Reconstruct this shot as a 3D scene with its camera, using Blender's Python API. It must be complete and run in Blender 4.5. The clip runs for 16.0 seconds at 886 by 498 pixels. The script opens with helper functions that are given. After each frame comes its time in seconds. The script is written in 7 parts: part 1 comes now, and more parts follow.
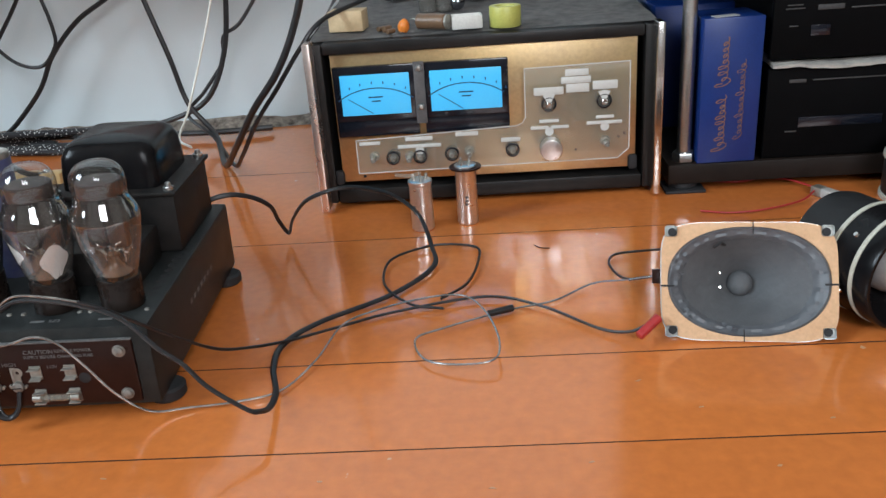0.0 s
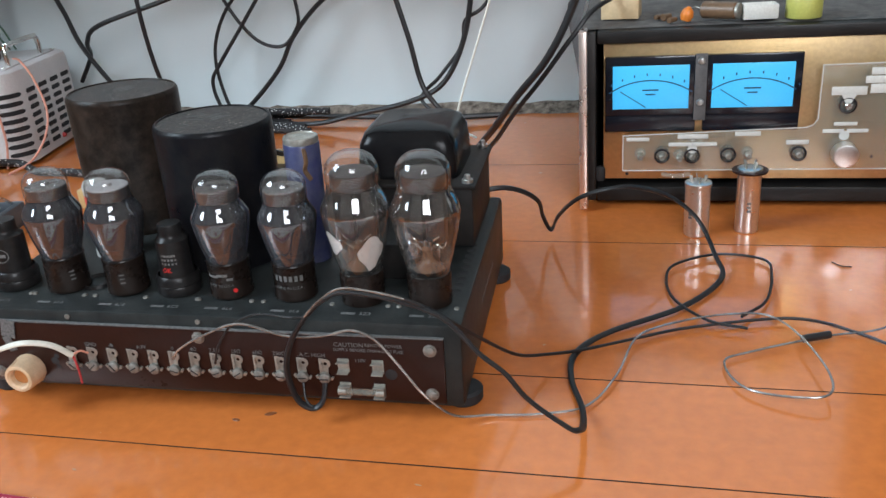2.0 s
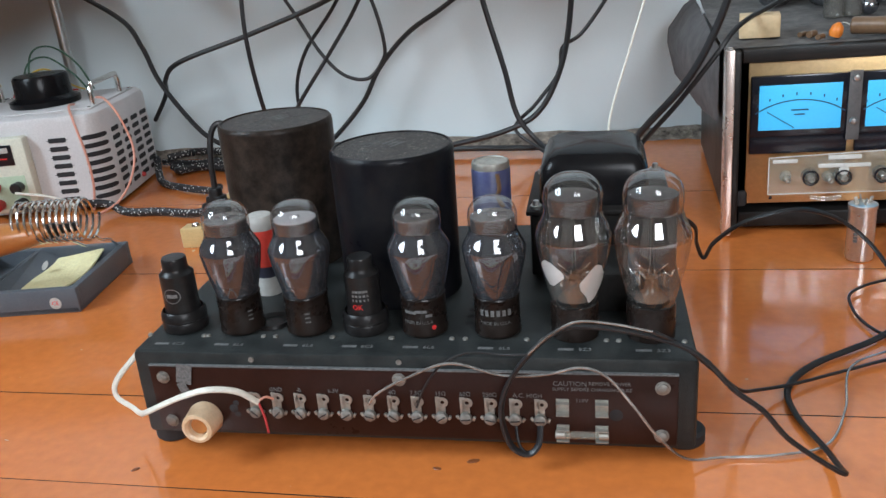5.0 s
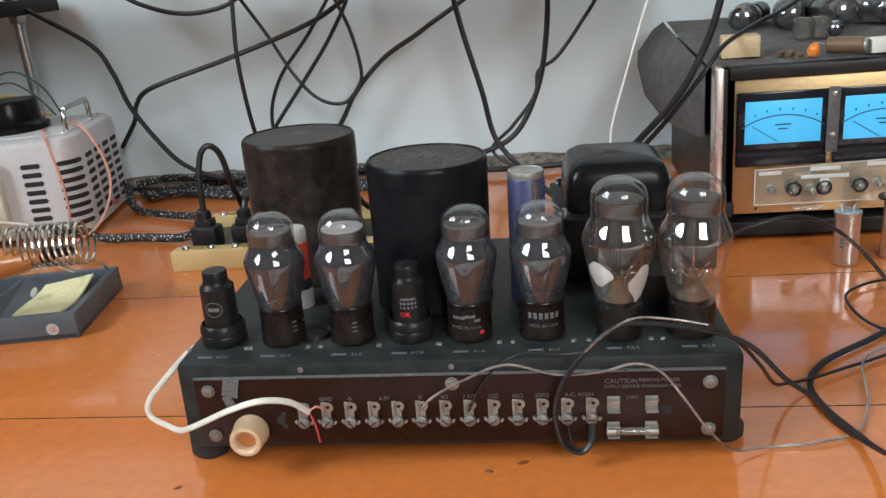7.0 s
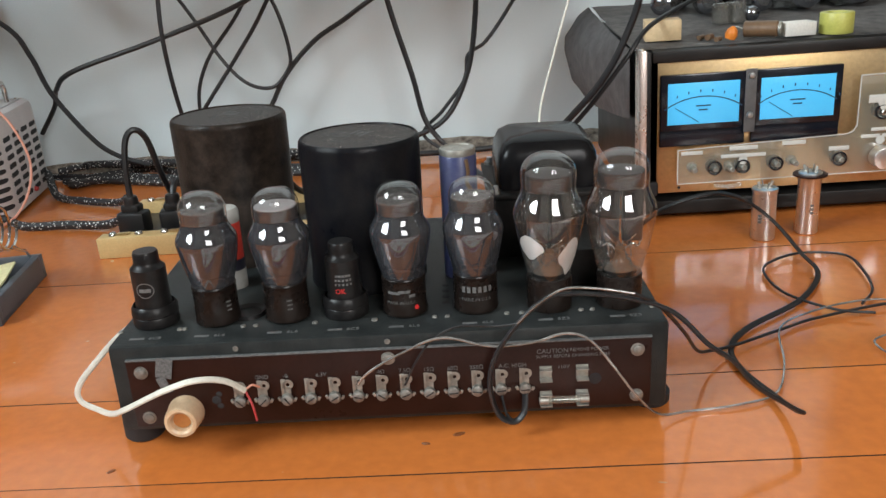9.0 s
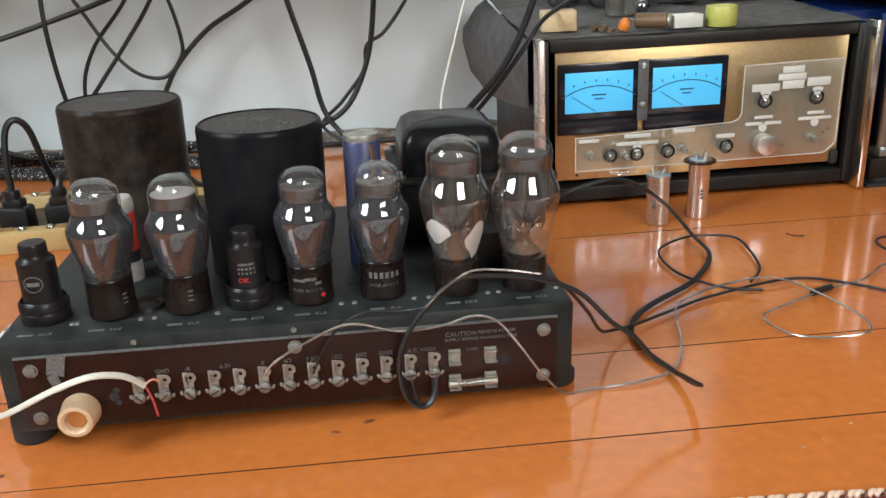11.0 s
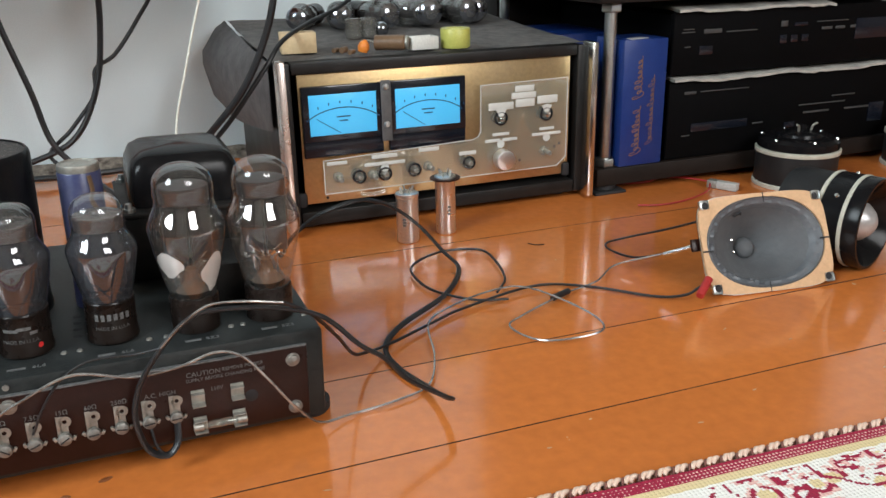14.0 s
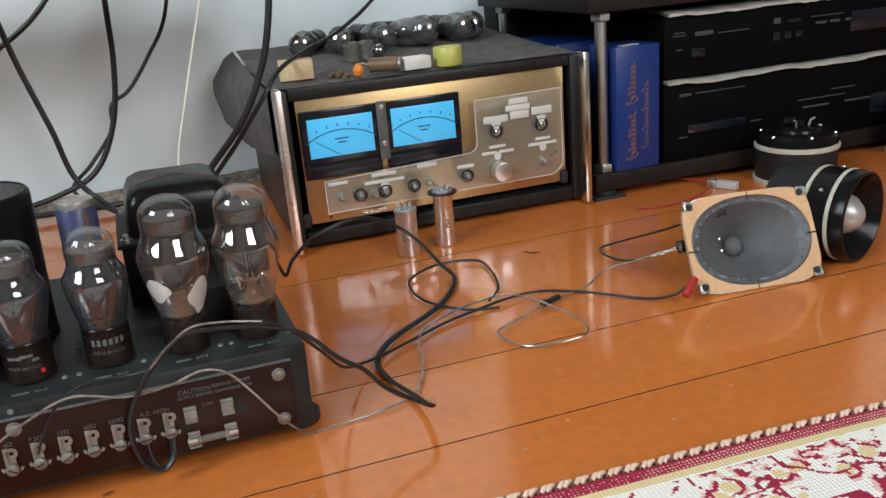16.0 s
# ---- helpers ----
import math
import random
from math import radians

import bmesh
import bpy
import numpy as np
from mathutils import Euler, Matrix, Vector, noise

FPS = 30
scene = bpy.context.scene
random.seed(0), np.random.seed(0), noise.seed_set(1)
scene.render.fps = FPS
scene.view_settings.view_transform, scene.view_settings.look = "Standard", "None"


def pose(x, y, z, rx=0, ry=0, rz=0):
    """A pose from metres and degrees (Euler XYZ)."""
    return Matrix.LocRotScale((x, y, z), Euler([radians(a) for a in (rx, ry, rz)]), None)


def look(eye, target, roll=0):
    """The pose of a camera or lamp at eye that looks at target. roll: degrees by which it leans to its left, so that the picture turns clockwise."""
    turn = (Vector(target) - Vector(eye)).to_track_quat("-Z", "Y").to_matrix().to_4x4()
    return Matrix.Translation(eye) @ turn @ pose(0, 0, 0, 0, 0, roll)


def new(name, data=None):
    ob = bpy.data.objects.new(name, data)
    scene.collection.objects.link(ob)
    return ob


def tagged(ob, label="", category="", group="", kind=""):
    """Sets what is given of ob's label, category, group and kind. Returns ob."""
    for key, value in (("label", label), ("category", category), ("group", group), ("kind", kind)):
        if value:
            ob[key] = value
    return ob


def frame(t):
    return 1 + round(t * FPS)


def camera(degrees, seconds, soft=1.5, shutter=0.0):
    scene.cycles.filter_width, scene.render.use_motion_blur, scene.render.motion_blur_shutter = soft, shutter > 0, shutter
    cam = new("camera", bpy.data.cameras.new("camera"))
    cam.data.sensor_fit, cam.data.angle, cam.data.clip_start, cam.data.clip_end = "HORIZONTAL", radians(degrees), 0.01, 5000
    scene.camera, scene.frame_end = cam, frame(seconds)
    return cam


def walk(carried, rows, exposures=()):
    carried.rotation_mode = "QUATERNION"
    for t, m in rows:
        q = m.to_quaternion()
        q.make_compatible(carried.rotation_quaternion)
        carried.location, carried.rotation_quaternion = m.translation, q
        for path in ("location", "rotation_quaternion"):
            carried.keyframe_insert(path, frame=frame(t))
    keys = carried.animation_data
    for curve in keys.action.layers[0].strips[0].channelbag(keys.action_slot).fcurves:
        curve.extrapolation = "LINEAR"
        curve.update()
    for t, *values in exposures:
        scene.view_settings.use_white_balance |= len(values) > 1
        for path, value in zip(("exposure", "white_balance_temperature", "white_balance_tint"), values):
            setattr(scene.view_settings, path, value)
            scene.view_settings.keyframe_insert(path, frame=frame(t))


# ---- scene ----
cam = camera(55.7, 16.0)
PATH = [
    (0, (0.065, 0.079, 0.374), (-0.042, 1.913, -0.416), -4.2),
    (0.5, (0.049, 0.083, 0.368), (-0.152, 1.919, -0.398), -5.4),
    (1, (0.012, 0.088, 0.372), (-0.286, 1.902, -0.416), -5.4),
    (1.5, (-0.031, 0.105, 0.377), (-0.425, 1.904, -0.404), -5.1),
    (2, (-0.077, 0.115, 0.379), (-0.523, 1.894, -0.42), -4.6),
    (2.5, (-0.106, 0.117, 0.385), (-0.578, 1.897, -0.395), -4.2),
    (3, (-0.13, 0.124, 0.382), (-0.677, 1.888, -0.385), -5.1),
    (3.5, (-0.16, 0.13, 0.379), (-0.759, 1.892, -0.352), -5.2),
    (4, (-0.178, 0.128, 0.377), (-0.738, 1.905, -0.351), -4.9),
    (4.5, (-0.207, 0.124, 0.373), (-0.722, 1.92, -0.342), -5.0),
    (4.7, (-0.22, 0.124, 0.371), (-0.707, 1.926, -0.345), -5.4),
    (6.8, (-0.323, 0.095, 0.361), (-0.623, 1.954, -0.312), -5.3),
    (7, (-0.324, 0.09, 0.363), (-0.603, 1.957, -0.296), -5.3),
    (7.5, (-0.324, 0.082, 0.367), (-0.556, 1.972, -0.247), -5.8),
    (8, (-0.322, 0.079, 0.363), (-0.523, 1.958, -0.292), -5.4),
    (10.5, (-0.331, 0.079, 0.35), (-0.281, 1.947, -0.362), -3.7),
    (11, (-0.331, 0.079, 0.347), (-0.212, 1.942, -0.37), -3.1),
    (11.5, (-0.328, 0.081, 0.346), (-0.111, 1.934, -0.375), -2.5),
    (12, (-0.325, 0.083, 0.345), (-0.018, 1.924, -0.374), -2.7),
    (12.5, (-0.321, 0.084, 0.344), (0.08, 1.91, -0.367), -3.2),
    (13, (-0.315, 0.088, 0.341), (0.21, 1.881, -0.372), -2.2),
    (13.5, (-0.312, 0.089, 0.342), (0.29, 1.866, -0.351), -1.7),
    (14, (-0.308, 0.09, 0.342), (0.344, 1.852, -0.344), -1.2),
    (14.5, (-0.303, 0.089, 0.344), (0.353, 1.851, -0.337), -2.3),
    (15, (-0.294, 0.082, 0.344), (0.347, 1.852, -0.331), -3.0),
    (15.5, (-0.279, 0.071, 0.345), (0.351, 1.846, -0.328), -3.2),
    (16, (-0.267, 0.045, 0.353), (0.293, 1.848, -0.306), -5.0),
]
EXPOSE = [(0, -0.12, 6250, 10), (1, -0.08, 6250, 10), (2, -0.02, 6200, 10), (4.5, 0.0, 6150, 10), (7, -0.1, 6550, 10), (8, -0.1, 6650, 10), (10.5, 0.02, 6850, 10), (12, 0.0, 6850, 10), (14, -0.12, 6700, 10), (16, -0.27, 6700, 10)]
walk(cam, [(t, look(eye, target, roll)) for t, eye, target, roll in PATH], exposures=EXPOSE)

# ---- light ----
world = bpy.data.worlds.new("sky")
scene.world = world
world.use_nodes = True
wn = world.node_tree
sky = wn.nodes.new("ShaderNodeTexSky")
sky.sky_type, sky.sun_disc = "NISHITA", False
sky.sun_elevation, sky.sun_rotation = radians(42), radians(150)
wn.links.new(sky.outputs[0], wn.nodes["Background"].inputs[0])
wn.nodes["Background"].inputs[1].default_value = 0.1


def window_light(name, m, width, height, power, colour):
    lamp = bpy.data.lights.new(name, "AREA")
    lamp.shape, lamp.size, lamp.size_y, lamp.energy, lamp.color = "RECTANGLE", width, height, power, colour
    ob = new(name, lamp)
    ob.matrix_world = m
    return ob


# room: floor level 0, back wall at y = 1.57; daylight through two windows
X0, X1, Y0, Y1, TOP = -2.1, 2.4, -1.75, 1.57, 2.6
WIN_BACK = (0.1, 1.4, 0.95, 2.3)
WIN_LEFT = (-0.9, 0.3, 0.95, 2.3)
window_light("window_daylight", look((0.75, Y0 - 0.06, 1.625), (0.75, 0, 1.35)), 1.26, 1.3, 74, (0.97, 0.985, 1.0))
window_light("window_daylight", look((X0 - 0.06, -0.3, 1.625), (0, -0.3, 1.35)), 1.16, 1.3, 110, (0.79, 0.92, 1.0))

# ---- materials ----
def material(name, colour, rough=0.5, metal=0.0, second=None, scale=30.0, amount=0.5, bump=0.1, fine=400.0,
             coat=0.0, rough_var=0.1, spec=0.5, emit=None):
    """A surface with two scales of variation: patches of a second colour, and a fine grain in the relief."""
    m = bpy.data.materials.new(name)
    m.use_nodes = True
    nt = m.node_tree
    b = nt.nodes["Principled BSDF"]
    b.inputs["Metallic"].default_value = metal
    b.inputs["Specular IOR Level"].default_value = spec
    b.inputs["Coat Weight"].default_value = coat
    b.inputs["Coat Roughness"].default_value = 0.12
    tc = nt.nodes.new("ShaderNodeTexCoord")
    n1 = nt.nodes.new("ShaderNodeTexNoise")
    n1.inputs["Scale"].default_value, n1.inputs["Detail"].default_value, n1.inputs["Roughness"].default_value = scale, 6, 0.65
    n2 = nt.nodes.new("ShaderNodeTexNoise")
    n2.inputs["Scale"].default_value, n2.inputs["Detail"].default_value = fine, 3
    nt.links.new(tc.outputs["Object"], n1.inputs["Vector"])
    nt.links.new(tc.outputs["Object"], n2.inputs["Vector"])
    ramp = nt.nodes.new("ShaderNodeValToRGB")
    ramp.color_ramp.elements[0].position, ramp.color_ramp.elements[1].position = 0.35, 0.7
    nt.links.new(n1.outputs["Fac"], ramp.inputs[0])
    mix = nt.nodes.new("ShaderNodeMixRGB")
    sec = second or tuple(c * 0.75 for c in colour)
    ramp.color_ramp.elements[0].color = (0, 0, 0, 1)
    ramp.color_ramp.elements[1].color = (amount, amount, amount, 1)
    nt.links.new(ramp.outputs[0], mix.inputs[0])
    mix.inputs[1].default_value, mix.inputs[2].default_value = (*colour, 1), (*sec, 1)
    grain = nt.nodes.new("ShaderNodeMixRGB")
    grain.blend_type = "MULTIPLY"
    grain.inputs[0].default_value = 0.3
    nt.links.new(mix.outputs[0], grain.inputs[1])
    nt.links.new(n2.outputs["Fac"], grain.inputs[2])
    bright = nt.nodes.new("ShaderNodeMixRGB")
    bright.blend_type = "MULTIPLY"
    bright.inputs[0].default_value = 1.0
    bright.inputs[2].default_value = (1.17, 1.17, 1.17, 1)
    nt.links.new(grain.outputs[0], bright.inputs[1])
    nt.links.new(bright.outputs[0], b.inputs["Base Color"])
    mr = nt.nodes.new("ShaderNodeMapRange")
    mr.inputs["To Min"].default_value, mr.inputs["To Max"].default_value = max(0.02, rough - rough_var), min(1, rough + rough_var)
    nt.links.new(n1.outputs["Fac"], mr.inputs["Value"])
    nt.links.new(mr.outputs[0], b.inputs["Roughness"])
    if bump:
        bp = nt.nodes.new("ShaderNodeBump")
        bp.inputs["Strength"].default_value, bp.inputs["Distance"].default_value = bump, 0.001
        nt.links.new(n2.outputs["Fac"], bp.inputs["Height"])
        nt.links.new(bp.outputs[0], b.inputs["Normal"])
    if emit:
        b.inputs["Emission Color"].default_value, b.inputs["Emission Strength"].default_value = (*emit[0], 1), emit[1]
    return m


def thin_glass(name, tint, gloss=0.02, face=0.05, rim=0.65, haze=None):
    """A thin clear wall: see-through, with a gloss that grows towards the rim; haze = (colour, amount) of a diffuse
    film: a grey inner coating, dust, or painted-in pale reflections.
    """
    m = bpy.data.materials.new(name)
    m.use_nodes = True
    nt = m.node_tree
    out = nt.nodes["Material Output"]
    nt.nodes.remove(nt.nodes["Principled BSDF"])
    N, L = nt.nodes.new, nt.links.new
    tr, gl, lw, pw, mr, mx = (N(k) for k in ("ShaderNodeBsdfTransparent", "ShaderNodeBsdfGlossy", "ShaderNodeLayerWeight", "ShaderNodeMath", "ShaderNodeMapRange", "ShaderNodeMixShader"))
    tr.inputs[0].default_value = (*tint, 1)
    gl.inputs["Roughness"].default_value = gloss
    lw.inputs[0].default_value = 0.5
    pw.operation = "POWER"
    pw.inputs[1].default_value = 2.6
    L(lw.outputs["Facing"], pw.inputs[0])
    mr.inputs["To Min"].default_value, mr.inputs["To Max"].default_value = face, rim
    L(pw.outputs[0], mr.inputs["Value"])
    L(mr.outputs[0], mx.inputs[0])
    base = tr
    if haze:
        df, hz = N("ShaderNodeBsdfDiffuse"), N("ShaderNodeMixShader")
        df.inputs[0].default_value = (*haze[0], 1)
        hz.inputs[0].default_value = haze[1]
        L(tr.outputs[0], hz.inputs[1])
        L(df.outputs[0], hz.inputs[2])
        base = hz
    L(base.outputs[0], mx.inputs[1])
    L(gl.outputs[0], mx.inputs[2])
    L(mx.outputs[0], out.inputs[0])
    return m


def floor_paint():
    """Old orange-brown gloss paint on boards, a little different from board to board, scuffed and dusty."""
    m = material("orange floor paint", (0.63, 0.188, 0.043), 0.18, 0, (0.56, 0.160, 0.035), 3.0, 0.7, 0.012, 90, coat=0.5, rough_var=0.05)
    nt = m.node_tree
    b = nt.nodes["Principled BSDF"]
    b.inputs["Coat Roughness"].default_value = 0.075
    src = b.inputs["Base Color"].links[0].from_socket
    oi, hs = nt.nodes.new("ShaderNodeObjectInfo"), nt.nodes.new("ShaderNodeHueSaturation")
    mr = nt.nodes.new("ShaderNodeMapRange")
    mr.inputs["To Min"].default_value, mr.inputs["To Max"].default_value = 0.95, 1.05
    nt.links.new(oi.outputs["Random"], mr.inputs["Value"])
    nt.links.new(mr.outputs[0], hs.inputs["Value"])
    nt.links.new(src, hs.inputs["Color"])
    # pale chips and dust specks
    tc, ns, rp, mx = (nt.nodes.new(k) for k in ("ShaderNodeTexCoord", "ShaderNodeTexNoise", "ShaderNodeValToRGB", "ShaderNodeMixRGB"))
    ns.inputs["Scale"].default_value, ns.inputs["Detail"].default_value = 55, 2
    nt.links.new(tc.outputs["Object"], ns.inputs["Vector"])
    nt.links.new(ns.outputs["Fac"], rp.inputs[0])
    rp.color_ramp.elements[0].position, rp.color_ramp.elements[1].position = 0.765, 0.78
    nt.links.new(rp.outputs[0], mx.inputs[0])
    nt.links.new(hs.outputs[0], mx.inputs[1])
    mx.inputs[2].default_value = (0.62, 0.36, 0.2, 1)
    nt.links.new(mx.outputs[0], b.inputs["Base Color"])
    # long gentle waves of brushed paint
    wv = nt.nodes.new("ShaderNodeTexNoise")
    mp = nt.nodes.new("ShaderNodeMapping")
    mp.inputs["Scale"].default_value = (6, 45, 6)
    nt.links.new(tc.outputs["Object"], mp.inputs[0])
    nt.links.new(mp.outputs[0], wv.inputs["Vector"])
    bp = nt.nodes.new("ShaderNodeBump")
    bp.inputs["Strength"].default_value, bp.inputs["Distance"].default_value = 0.11, 0.0010
    old = b.inputs["Normal"].links[0].from_socket
    nt.links.new(wv.outputs["Fac"], bp.inputs["Height"])
    nt.links.new(old, bp.inputs["Normal"])
    nt.links.new(bp.outputs[0], b.inputs["Normal"])
    return m


def speckled(name, colour, dust):
    """Dark enamel under a patchy, speckled layer of dust."""
    m = material(name, colour, 0.55, 0, dust, 260, 0.55, 0.8, 1200)
    nt = m.node_tree
    ramp = [n for n in nt.nodes if n.type == "VALTORGB"][0]
    ramp.color_ramp.elements[0].position, ramp.color_ramp.elements[1].position = 0.47, 0.70
    b = nt.nodes["Principled BSDF"]
    src = b.inputs["Base Color"].links[0].from_socket
    tc, ns, rp, mx = (nt.nodes.new(k) for k in ("ShaderNodeTexCoord", "ShaderNodeTexNoise", "ShaderNodeValToRGB", "ShaderNodeMixRGB"))
    ns.inputs["Scale"].default_value, ns.inputs["Detail"].default_value = 520, 1
    nt.links.new(tc.outputs["Object"], ns.inputs["Vector"])
    nt.links.new(ns.outputs["Fac"], rp.inputs[0])
    rp.color_ramp.elements[0].position, rp.color_ramp.elements[1].position = 0.69, 0.73
    nt.links.new(rp.outputs[0], mx.inputs[0])
    nt.links.new(src, mx.inputs[1])
    mx.inputs[2].default_value = (0.42, 0.38, 0.33, 1)
    nt.links.new(mx.outputs[0], b.inputs["Base Color"])
    return m


def braid_material():
    m = material("speckled braid", (0.012, 0.012, 0.014), 0.6)
    nt = m.node_tree
    b = nt.nodes["Principled BSDF"]
    src = b.inputs["Base Color"].links[0].from_socket
    tc, vo, rp, mx = (nt.nodes.new(k) for k in ("ShaderNodeTexCoord", "ShaderNodeTexVoronoi", "ShaderNodeValToRGB", "ShaderNodeMixRGB"))
    vo.inputs["Scale"].default_value = 210
    nt.links.new(tc.outputs["Object"], vo.inputs["Vector"])
    nt.links.new(vo.outputs["Distance"], rp.inputs[0])
    rp.color_ramp.elements[0].position, rp.color_ramp.elements[1].position = 0.24, 0.28
    rp.color_ramp.elements[0].color, rp.color_ramp.elements[1].color = (1, 1, 1, 1), (0, 0, 0, 1)
    nt.links.new(rp.outputs[0], mx.inputs[0])
    nt.links.new(src, mx.inputs[1])
    mx.inputs[2].default_value = (0.6, 0.6, 0.58, 1)
    nt.links.new(mx.outputs[0], b.inputs["Base Color"])
    return m


